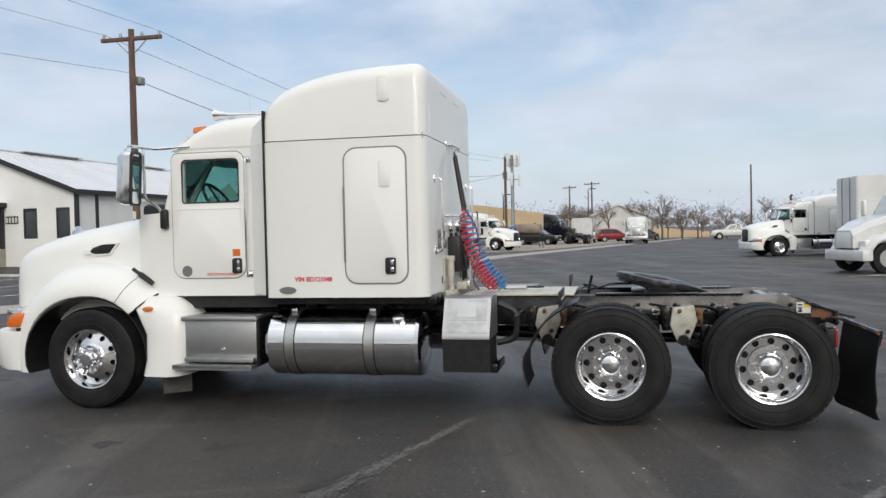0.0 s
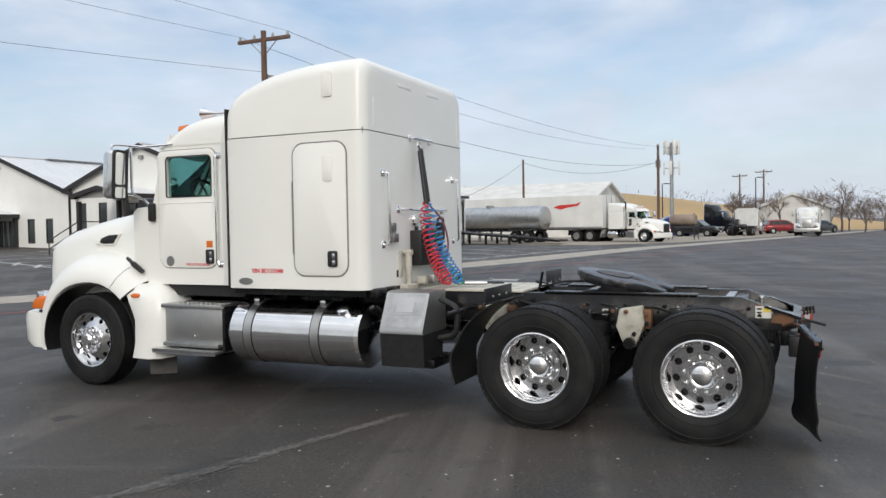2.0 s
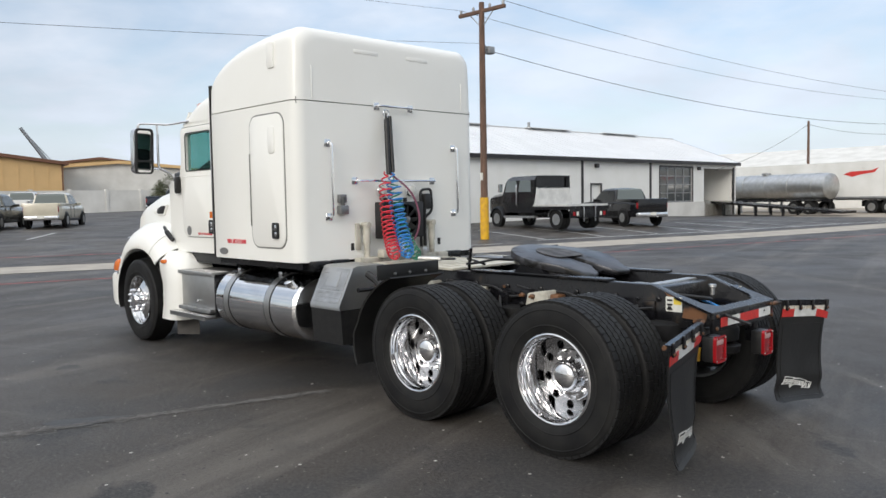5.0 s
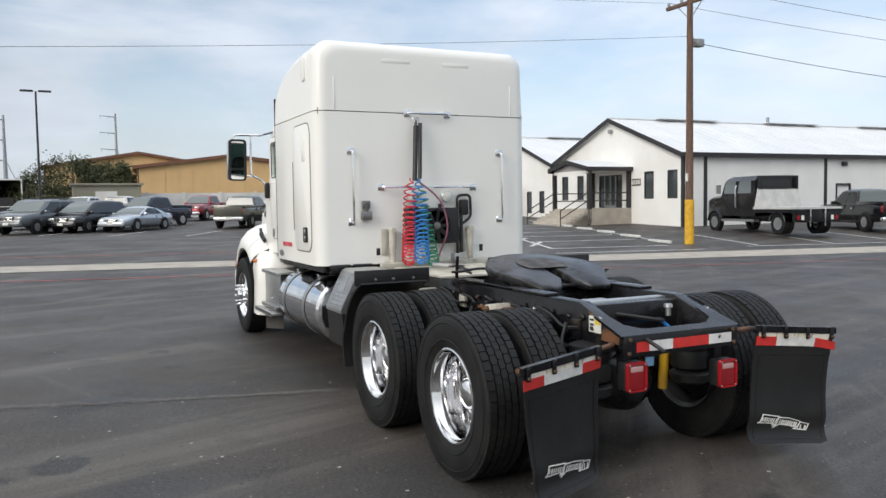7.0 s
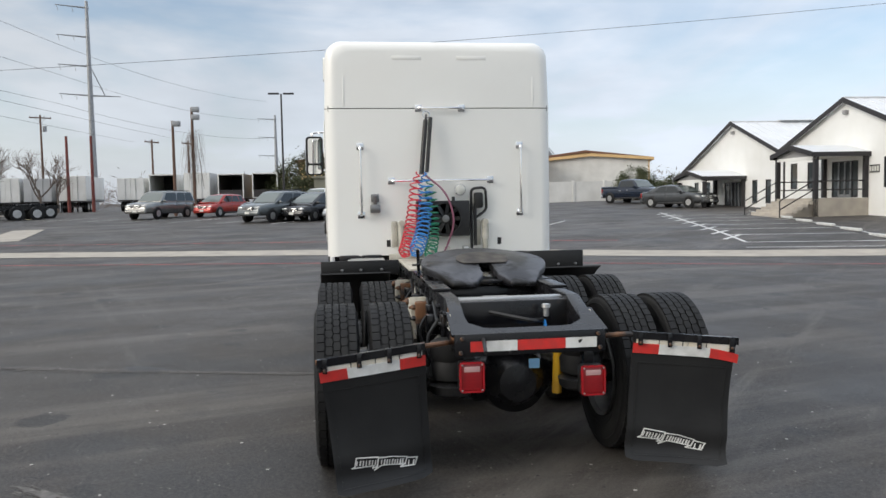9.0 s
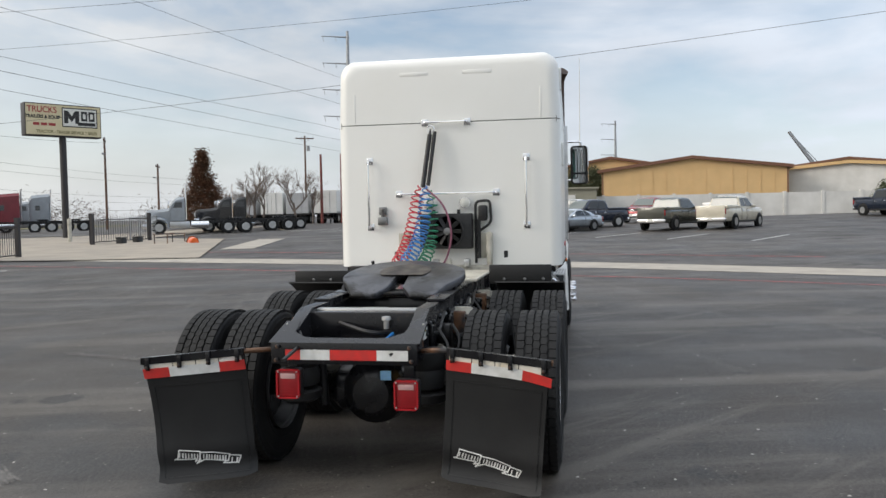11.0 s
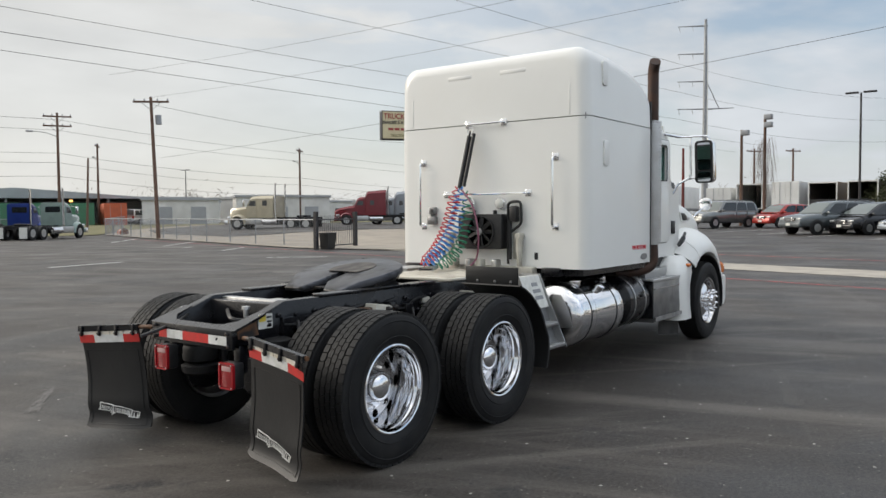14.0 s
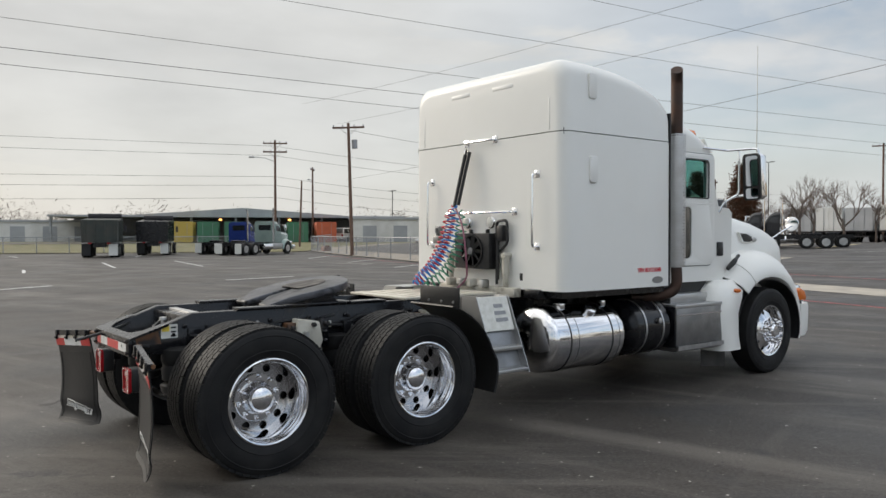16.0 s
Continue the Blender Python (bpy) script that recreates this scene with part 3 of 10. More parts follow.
# parking bay lines by the white office
P0 = Vector((-12.2, 17.2))
LINES = []
for k in range(7):
    a = P0 + ND * (2.75 * k)
    LINES.append((a, a - LD * 4.6))
LINES.append((P0 - LD * 4.6, P0 - LD * 4.6 + ND * 20))
for a, b in LINES:
    strip("bay_line", a, b, 0.13, M_LINE, 0.010, "white painted parking bay line", category="painted line")
strip("bay_line", P0 + LD * 0.6 - ND * 1.6, P0 - LD * 5 - ND * 1.6, 0.12, M_LINE, 0.010, "white painted parking bay line", category="painted line")
for k in range(9):
    a = P0 - LD * 4.6 + ND * (1 + 2.1 * k)
    strip("hatch_line", a - LD * 0.5, a + ND * 1.7 + LD * 0.45, 0.16, M_LINE, 0.011, "white hatching along the bays", category="painted line")
for k in range(7):
    a = P0 + LD * 3.2 - ND * 0.8 + LD * 3.1 * k
    strip("bay_line", a, a + ND * 5.2, 0.12, M_LINE, 0.010, "white painted parking bay line", category="painted line")
strip("bay_line", P0 + LD * 2.6 - ND * 1.0, P0 + LD * 26 - ND * 1.0, 0.12, M_LINE, 0.010, "white painted parking bay line", category="painted line")
strip("bay_line", P0 + LD * 0.4 + ND * 0.6, P0 + LD * 0.4 + ND * 20, 0.12, M_LINE, 0.010, "white painted parking bay line", category="painted line")
# lines in the car park and in the truck yard
for k in range(-4, 6):
    a = Vector((-33.6 - 2.45 * k, -4.6 - 3.25 * k))
    strip("bay_line", a, a + Vector((-4.3, 2.5)), 0.13, M_LINE, 0.014, "white painted parking bay line", category="painted line")
strip("hatched_band", (-50.0, -23.2), (-61.0, -25.4), 0.7, M_YELLOWLINE, 0.02, "faded yellow painted band in the car park", category="painted line")
for a, b, w in (((4.9, -20.6), (3.2, -21.6), 0.22), ((-2.5, -21.2), (-5.6, -22.0), 0.22), ((2.3, -31.5), (1.7, -35.0), 0.14), ((-1.9, -58), (-2.0, -62), 0.14), ((-2.3, -34.6), (-3.9, -43.2), 0.14), ((-6.5, -33.9), (-8.4, -43.8), 0.14),
                ((-17.3, -42.7), (-23.0, -48.8), 0.14), ((-15.4, -34.2), (-20.9, -38.9), 0.14), ((-10.4, -19.7), (-12.0, -17.9), 0.20), ((-13.5, -26.5), (-16.5, -28.6), 0.14), ((-14.4, -31.0), (-15.5, -31.6), 0.14), ((-9.3, -55), (-11, -59), 0.14), ((12.5, 19.0), (18, 21), 0.14), ((13.3, 19.7), (20, 17.5), 0.14), ((16, 30), (22, 33), 0.14)):
    strip("bay_line", a, b, w, M_LINE, 0.010, "worn white painted line on the asphalt", category="painted line")
strip("kerb_strip", (-24, -15.2), (-34, -17.5), 1.6, M_CONCRETE, 0.015, "pale concrete strip at the gate", category="pavement")


# tar patch and drag marks on the asphalt near the tractor
def ground_patch(x, y, rx, ry, turn, seed, label):
    bm, rng = bmesh.new(), random.Random(seed)
    rim = []
    for k in range(28):
        a = 2 * math.pi * k / 28
        q = 1 + 0.16 * math.sin(3 * a + seed) + 0.10 * math.sin(7 * a) + rng.uniform(-0.10, 0.10)
        rim.append(bm.verts.new((rx * q * math.cos(a), ry * q * math.sin(a), 0)))
    bm.faces.new(rim)
    ob = tagged(part("tar_patch", bm, M_TAR, smooth=0), label, "patch", kind="structure")
    ob.matrix_world = pose(x, y, height(x, y) + 0.004, 0, 0, turn)


for x, y, rx, ry, turn, seed in ((3.28, -3.03, 0.30, 0.13, 65, 1), (6.9, 4.6, 0.22, 0.10, 20, 2), (9.6, 5.2, 0.12, 0.07, 70, 5), (4.6, 7.6, 0.16, 0.09, 10, 8)):
    ground_patch(x, y, rx, ry, turn, seed, "dark irregular tar patch on the asphalt")


def drag_mark(p0, p1, width, seed, label):
    """A pale scuff made of many small worn flecks along a line."""
    rng, a, b = random.Random(seed), Vector(p0), Vector(p1)
    d = (b - a).normalized()
    nrm = Vector((-d.y, d.x))
    vs, fs = [], []
    for _ in range(int((b - a).length * 150)):
        c = a.lerp(b, rng.random()) + nrm * rng.gauss(0, width)
        l_, w_ = rng.uniform(0.015, 0.09), rng.uniform(0.003, 0.010)
        t_ = d * math.cos(0.15) + nrm * rng.uniform(-0.15, 0.15)
        n_ = Vector((-t_.y, t_.x))
        i = len(vs)
        for q in (c - t_ * l_ - n_ * w_, c + t_ * l_ - n_ * w_ * 0.5, c + t_ * l_ + n_ * w_, c - t_ * l_ + n_ * w_ * 0.5):
            vs.append((q.x, q.y, height(q.x, q.y) + 0.0035 + 2e-6 * i))
        fs.append((i, i + 1, i + 2, i + 3))
    me = bpy.data.meshes.new("drag_mark")
    me.from_pydata(vs, [], fs)
    me.materials.append(M_SCUFF)
    tagged(new("drag_mark", me), label, "scuff", kind="structure")


drag_mark((2.75, -5.0), (3.45, -2.75), 0.045, 1, "faint pale drag mark on the asphalt")
drag_mark((3.45, -2.75), (3.90, -1.15), 0.030, 2, "pale drag mark on the asphalt")
drag_mark((6.6, -3.0), (7.2, -2.2), 0.03, 3, "short pale scuff on the asphalt")

# ---- white office with two gabled ends ----
def frame2(o, ex, ey):
    """A pose at o with x along ex and y along ey (plan directions)."""
    return Matrix(((ex.x, ey.x, 0, o[0]), (ex.y, ey.y, 0, o[1]), (0, 0, 1, o[2]), (0, 0, 0, 1)))


def gabled_hall(origin, width, depth, eave, ridge, label, holes=(), side_holes=(), wall=M_SIDING, roof_mat=M_ROOFW, trim=M_TRIM, thin=0.25, peak=None, eave_far=None):
    """A hall whose gable end lies along local x from 0 to width at y = 0; its long walls run along local y."""
    h = new("office_building")
    h.matrix_world = origin
    tagged(h, label, "building")
    peak, eave_far = peak or width / 2, eave_far or eave
    gable = [(0, -0.4), (width, -0.4), (width, eave_far), (peak, ridge), (0, eave)]
    part("gable_wall", plate(gable, 0.0, thin, [g[::-1] for g in holes]), wall, h)
    part("back_wall", plate(gable, depth - thin, depth), wall, h)
    part("long_wall", plate([(thin, -0.4), (depth - thin, -0.4), (depth - thin, eave), (thin, eave)], 0.0, thin, [g[::-1] for g in side_holes], axis="x"), wall, h)
    part("long_wall", plate([(thin, -0.4), (depth - thin, -0.4), (depth - thin, eave_far), (thin, eave_far)], width - thin, width, axis="x"), wall, h)
    for s in (0, 1):
        low, half = (eave, peak) if s == 0 else (eave_far, width - peak)
        xa, xb = (-0.2 if s == 0 else width + 0.2), peak
        za = low - 0.2 * (ridge - low) / half
        rb = skin([[(xa, y, za + 0.02), (xb, y, ridge + 0.02), (xb, y, ridge + 0.14), (xa, y, za + 0.14)] for y in (-0.25, depth + 0.25)])
        slope = part("roof_slope", rb, roof_mat, h)
        part("barge_board", skin([[(xa, y, za - 0.10), (xb, y, ridge - 0.10), (xb, y, ridge + 0.15), (xa, y, za + 0.15)] for y in (-0.30, -0.252)]), trim, h)
        part("barge_board", skin([[(xa, y, za - 0.10), (xb, y, ridge - 0.10), (xb, y, ridge + 0.15), (xa, y, za + 0.15)] for y in (depth + 0.252, depth + 0.30)]), trim, h)
        part("eave_gutter", bm_box(min(xa, xa + (0.1 if s else -0.1)), max(xa, xa + (0.1 if s else -0.1)), -0.3, depth + 0.25, za - 0.10, za + 0.13), trim, h)
        n = int(depth / 0.6)
        for k in range(n):
            y = -0.2 + (depth + 0.3) * (k + 0.5) / n
            part("roof_rib", skin([[(xa, y + d, za + 0.14), (xb, y + d, ridge + 0.14), (xb, y + d, ridge + 0.165), (xa, y + d, za + 0.165)] for d in (-0.015, 0.015)]), roof_mat, slope)
    part("ridge_cap", bm_box(peak - 0.15, peak + 0.15, -0.25, depth + 0.25, ridge + 0.11, ridge + 0.17), roof_mat, h)
    return h


def window_at(h, x0, x1, z0, z1, y, bars=0, name="window"):
    w = part(name, plate([(x0, z0), (x1, z0), (x1, z1), (x0, z1)], y - 0.04, y + 0.06, [[(x0 + 0.07, z0 + 0.07), (x0 + 0.07, z1 - 0.07), (x1 - 0.07, z1 - 0.07), (x1 - 0.07, z0 + 0.07)]]), M_TRIM, h, "dark framed window")
    part("pane", bm_box(x0 + 0.06, x1 - 0.06, y + 0.0, y + 0.02, z0 + 0.06, z1 - 0.06), M_PANE, w)
    for k in range(bars):
        x = x0 + (x1 - x0) * (k + 1) / (bars + 1)
        part("bar", bm_box(x - 0.03, x + 0.03, y - 0.03, y + 0.05, z0 + 0.05, z1 - 0.05), M_TRIM, w)
    return w


def rect(a, b, c, d):
    return [(a, c), (b, c), (b, d), (a, d)]


OLD = Vector((math.sin(radians(1.5)), math.cos(radians(1.5))))     # along the office's long wall
OND = Vector((-OLD.y, OLD.x))                                       # along its gable end


def office(corner, label, long_wall, width, depth, ridge, eave, fl, wins, door, porch, peak=None, eave_far=None, number=None):
    """An office hall: fl is its floor above the ground, porch the span of the porch along the gable."""
    m = frame2((corner.x, corner.y, 0.36), OND, OLD)
    holes = [rect(a, b, fl + 0.48, fl + 1.96) for a, b in wins] + [rect(*door, fl, fl + 1.88)]
    side_holes = [rect(11.1, 12.15, 0.15, 2.1), rect(19.0, 23.3, 0.85, 3.32), rect(25.0, 29.4, 0.82, 3.28)] if long_wall else []
    h = gabled_hall(m, width, depth, eave, ridge, label, holes, side_holes, peak=peak, eave_far=eave_far)
    peak = peak or width / 2
    for a, b in wins:
        window_at(h, a, b, fl + 0.48, fl + 1.96, 0.05)
    gdoor = window_at(h, *door, fl, fl + 1.88, 0.05, 3, "glass_door")
    part("door_stile", bm_box(door[0] + 0.55, door[0] + 1.62, -0.02, 0.03, fl + 0.02, fl + 0.16), M_GALV, gdoor)
    for x in (door[0] + 0.58, door[0] + 1.07, door[0] + 1.58):
        part("door_stile", bm_box(x - 0.05, x + 0.05, -0.03, 0.03, fl + 0.03, fl + 1.84), M_GALV, gdoor)
    part("gable_lamp", bm_box(peak - 0.13, peak + 0.13, -0.22, 0.0, ridge - 0.72, ridge - 0.5, 0.04), M_GABLE_GREY, h)
    for x in (0.0, width):
        part("corner_trim", bm_box(x - 0.10, x + 0.10, -0.015, 0.10, -0.3, eave - 0.1 if x == 0 else (eave_far or eave) - 0.1), M_TRIM, h)
    if number:
        nb = part("number_board", bm_box(number[0], number[1], -0.03, 0.0, fl + 1.22, fl + 1.6), M_TRIM, h, "dark board with pale bars in place of digits")
        step = (number[1] - number[0]) / 4
        for k in range(4):
            part("digit_bar", bm_box(number[0] + step * (k + 0.2), number[0] + step * (k + 0.8), -0.05, -0.03, fl + 1.28, fl + 1.54), M_STICKER, nb)
    # porch with its own small gable towards the bays
    px0, px1 = porch
    py, mid, pz = -2.85, (porch[0] + porch[1]) / 2, fl + 2.18
    part("porch_floor", bm_box(px0, px1, py, -0.002, -0.4, fl - 0.02), M_CONCRETE, h)
    for xa in (px0 - 0.12, px1 + 0.12):
        pr = part("porch_roof", skin([[(xa, y, pz), (mid, y, pz + 0.42), (mid, y, pz + 0.52), (xa, y, pz + 0.10)] for y in (py - 0.2, -0.002)]), M_ROOFW, h)
        part("porch_barge", skin([[(xa, y, pz - 0.12), (mid, y, pz + 0.30), (mid, y, pz + 0.53), (xa, y, pz + 0.11)] for y in (py - 0.25, py - 0.202)]), M_TRIM, pr)
        part("porch_gutter", bm_box(xa - 0.04, xa + 0.04, py - 0.2, -0.002, pz - 0.14, pz + 0.08), M_TRIM, pr)
    part("porch_gable", plate([(px0 + 0.05, pz - 0.1), (px1 - 0.05, pz - 0.1), (mid, pz + 0.36)], py + 0.02, py + 0.1), M_GABLE_GREY, h)
    part("porch_beam", bm_box(px0, px1, py + 0.0, py + 0.14, pz - 0.26, pz - 0.1), M_SIDING, h)
    part("porch_ceiling", bm_box(px0, px1, py + 0.14, -0.002, pz - 0.12, pz - 0.1), M_SIDING, h)
    for x, y in ((px0 + 0.1, py + 0.1), (px1 - 0.1, py + 0.1), (px0 + 0.1, -0.12), (px1 - 0.1, -0.12)):
        part("porch_post", bm_box(x - 0.10, x + 0.10, y - 0.10, y + 0.10, -0.3 if y < -1 else fl, pz - 0.1), M_TRIM, h)
    n = 6 if fl > 0.5 else 1
    if n > 1:
        for k in range(n):
            part("step", bm_box(px0 + 0.1, px1 - 0.1, py - 0.28 * (n - k), py, -0.4, fl * (k + 1) / (n + 1), 0.01), M_CONCRETE, h)
        for x in (px0 + 0.1, px1 - 0.1):
            for dz in (0.42, 0.85):
                part("hand_rail", tube([(x, py - 1.75, 0.02 + dz), (x, py, fl + dz), (x, -0.2, fl + dz)], 0.032, 6), M_TRIM, h)
            part("rail_post", tube([(x, py - 1.75, -0.3), (x, py - 1.75, 0.9)], 0.032, 6), M_TRIM, h)
        part("stair_kerb", bm_box(px0 - 0.1, px1 + 0.1, py - 1.95, py - 1.75, -0.3, 0.06), M_CONCRETE, h)
    if long_wall:
        for y in (1.5, 10.2, 17.8):
            part("wall_pilaster", bm_box(-0.03, 0.0, y - 0.11, y + 0.11, -0.2, eave - 0.1), M_TRIM, h)
        md = part("side_door", bm_box(0.08, 0.14, 11.1, 12.15, 0.15, 2.1), M_SIDING, h)
        part("door_frame", plate(rect(11.02, 12.23, 0.1, 2.18), -0.03, 0.05, [rect(11.12, 12.13, 0.1, 2.08)[::-1]], axis="x"), M_TRIM, md)
        gd = part("garage_door", bm_box(0.12, 0.16, 19.0, 23.3, 0.85, 3.32), M_PANE, h, "glazed overhead garage door")
        for k in range(5):
            part("door_rail", bm_box(0.07, 0.12, 19.0, 23.3, 0.85 + 2.40 * k / 4, 0.92 + 2.40 * k / 4), M_GALV, gd)
        for k in range(5):
            part("door_stile", bm_box(0.06, 0.12, 19.0 + 4.23 * k / 4, 19.07 + 4.23 * k / 4, 0.85, 3.32), M_GALV, gd)
        part("garage_frame", plate(rect(18.88, 23.42, 0.8, 3.42), -0.03, 0.05, [rect(19.0, 23.3, 0.85, 3.32)[::-1]], axis="x"), M_TRIM, gd)
        part("dock_recess", bm_box(2.6, 2.8, 24.9, 29.5, 0.8, 3.5), M_SIDING, h)
        part("dock_floor", bm_box(0.0, 2.6, 25.0, 29.4, -0.3, 0.82), M_CONCRETE, h)
        part("dock_post", bm_box(-0.05, 0.10, 29.4, 29.6, -0.3, 3.4), M_TRIM, h)
        for y in (11.6, 24.1):
            part("wall_lamp", bm_box(-0.2, 0.0, y - 0.15, y + 0.15, 3.15, 3.4, 0.03), M_TRIM, h)
        part("wall_base", bm_box(-0.05, 0.0, 18.2, 25.0, -0.3, 0.82), M_PALEWALL, h)
        rp = part("loading_ramp", skin([[(-9.5 * k, y, 0.82 - 0.78 * k - d) for y, d in ((26.0, 0), (28.6, 0), (28.6, 0.16), (26.0, 0.16))] for k in (0, 1)]), M_BLACK, h, "black steel loading ramp")
        for x in (-1.0, -3.5, -5.5):
            for y in (26.1, 28.5):
                part("ramp_leg", bm_box(x - 0.08, x + 0.08, y - 0.08, y + 0.08, -0.3, 0.68 + 0.08 * x), M_BLACK, rp)
    for k in range(3):
        part("roof_vent", bm_box(peak - 0.5, peak + 0.5, 3.0 + 8.5 * k, 7.5 + 8.5 * k, ridge + 0.165, ridge + 0.20), M_ROOFW, h)
    part("roof_pipe", tube([(peak + 0.9, 13.0, ridge - 0.5), (peak + 0.9, 13.0, ridge + 0.7)], 0.1, 8), M_GALV, h)
    return h


CORNER = Vector((-20.0, 25.05))
office(CORNER, "white metal office building with dark trim and porch stairs", True, 11.8, 29.9, 5.95, 3.72, 0.97,
       ((0.36, 1.14), (2.22, 3.02), (8.74, 9.42), (10.42, 11.12)), (4.95, 7.16), (4.1, 7.75), number=(3.31, 4.04))
office(CORNER + OND * 11.8, "second white gabled office building with a low porch", False, 14.6, 26.0, 5.9, 3.6, 0.14,
       ((1.48, 2.12), (3.1, 3.76), (9.7, 10.4), (11.6, 12.3)), (4.9, 7.5), (4.6, 8.8), peak=6.2, eave_far=2.55)

# wheel stops at the bays
for k in range(6):
    a = P0 + ND * (1.2 + 2.75 * k) + LD * 0.2
    ws_b = bm_box(-0.9, 0.9, -0.08, 0.08, 0, 0.11, 0.02)
    ob = part("wheel_stop", ws_b, M_LINE)
    ob.matrix_world = frame2(flat(a), ND, LD)
    tagged(ob, "white painted concrete wheel stop on the asphalt", "wheel stop", "wheel stops at the bays")


# ---- tan warehouses and sheds beyond the car park ----
def warehouse(x, y, turn, width, depth, eave, ridge, wall, label, trim=M_BROWNTRIM, roof_mat=M_BROWNTRIM, rib=1.2):
    h = base("warehouse", x, y, height(x, y) - 0.2, label, "warehouse", turn=turn)
    gable = [(0, 0), (width, 0), (width, eave), (width / 2, ridge), (0, eave)]
    part("gable_wall", plate(gable, 0, 0.3), wall, h)
    part("back_wall", plate(gable, depth - 0.3, depth), wall, h)
    for x0 in (0, width - 0.3):
        part("side_wall", bm_box(x0, x0 + 0.3, 0.3, depth - 0.3, 0, eave), wall, h)
    for s in (0, 1):
        xa, xb = (-0.4 if s == 0 else width + 0.4), width / 2
        za = eave - 0.4 * (ridge - eave) / (width / 2)
        part("roof_slope", skin([[(xa, yy, za), (xb, yy, ridge), (xb, yy, ridge + 0.3), (xa, yy, za + 0.3)] for yy in (-0.4, depth + 0.4)]), roof_mat, h)
    n = int(width / rib)
    for k in range(1, n):
        xx = width * k / n
        zz = eave + (ridge - eave) * (1 - abs(xx - width / 2) / (width / 2))
        part("wall_rib", bm_box(xx - 0.04, xx + 0.04, -0.03, 0.0, 0, zz - 0.02), wall, h)
    for xx in (0.03, width - 0.15):
        part("corner_trim", bm_box(xx, xx + 0.12, -0.035, 0.0, 0, eave), trim, h)
    return h


warehouse(-69.0, 3.1, 84, 17.3, 30, 4.8, 5.9, M_TAN, "tan metal warehouse with a low brown gable")
warehouse(-84.5, -5.0, 87, 19.0, 36, 5.5, 7.1, M_TAN, "large tan metal warehouse behind the car park")
warehouse(-71, 20.5, 72, 12.0, 12, 4.4, 4.9, M_PALEWALL, "pale storage building with a tan roof edge", M_TAN, M_TAN)
warehouse(-96, 26.0, 72, 16.0, 22, 5.6, 6.6, M_TAN, "distant tan metal warehouse behind parked pickups")
shed = base("storage_shed", -60.0, 0.2, height(-60, 0.2) - 0.2, "olive grey metal storage shed", "shed", turn=0)
part("wall", bm_box(-3, 3, -2.8, 2.2, 0, 2.9), M_OLIVE, shed)
part("roof", bm_box(-3.2, 3.2, -3.0, 2.4, 2.9, 3.05), M_OLIVE, shed)
part("door", bm_box(3.0, 3.04, -1.2, 0.4, 0.1, 2.4), M_PALEWALL, shed)
fw_ob = base("boundary_wall", -59.0, 9.0, height(-59, 9) - 0.1, "long white boundary wall behind the parked pickups", "wall", kind="structure")
for k in range(12):
    part("panel", bm_box(-0.1, 0.1, -9 + 3.0 * k + 0.02, -6.02 + 3.0 * k, 0, 2.15), M_PALEWALL, fw_ob)
    part("wall_post", bm_box(-0.16, 0.16, -9.12 + 3.0 * k, -8.88 + 3.0 * k, 0, 2.25), M_PALEWALL, fw_ob)
gw = base("block_wall", -69.0, 26.0, height(-69, 26) - 0.1, "grey block wall beside the storage building", "wall", kind="structure")
for k in range(6):
    part("panel", bm_box(-0.1, 0.1, -9 + 3.0 * k + 0.02, -6.02 + 3.0 * k, 0, 1.6), M_GREYWALL, gw)

M_DOCKLAMP = surface("lit_dock_lamp", (0.8, 0.45, 0.15), 0.4, emit=(1.0, 0.45, 0.12, 2.5))
# ---- long freight dock to the south ----
dock_b = base("freight_dock", -37, -98.5, 0.75, "long open freight dock with grey roof over containers", "building", turn=-24)
part("roof", bm_box(-22, 24, -10, 6, 3.25, 3.5), M_GREYWALL, dock_b)
part("ridge_roof", skin([[(-14, y, 3.5), (14, y, 3.5), (0.2, y, 4.5), (-0.2, y, 4.5)] for y in (-10, 6)]), M_GREYWALL, dock_b)
part("back_wall", bm_box(-22, 24, -10, -9.6, 0, 3.25), M_GREYWALL, dock_b)
for k in range(9):
    part("post", bm_box(-22 + 5.7 * k, -21.75 + 5.7 * k, 5.0, 5.3, 0, 3.25), M_GALV, dock_b)
for k in range(4):
    dl = part("dock_lamp", bm_box(-15.3 + 9 * k, -14.9 + 9 * k, 6.0, 6.25, 2.8, 3.05, 0.05), M_DOCKLAMP, dock_b, "small lit orange dock lamp")


def container(x, y, turn, mat, label, length=6.1):
    c = base("shipping_container", x, y, height(x, y) + 0.02, label, "container", "containers at the dock", turn)
    part("box", bm_box(-length / 2, length / 2, -1.22, 1.22, 0.12, 2.6, 0.03), mat, c)
    n = int(length / 0.35)
    for k in range(n):
        xx = -length / 2 + 0.2 + (length - 0.4) * k / (n - 1)
        part("corrugation", bm_box(xx - 0.06, xx + 0.06, 1.22, 1.26, 0.2, 2.5), mat, c)
    for sx in (-1, 1):
        part("end_post", bm_box(sx * length / 2 - 0.06, sx * length / 2 + 0.06, -1.25, 1.27, 0.0, 2.64), mat, c)
    for sy in (-0.6, 0.6):
        part("lock_bar", tube([(length / 2 + 0.04, sy, 0.2), (length / 2 + 0.04, sy, 2.5)], 0.03, 6), M_GALV, c)
    return c


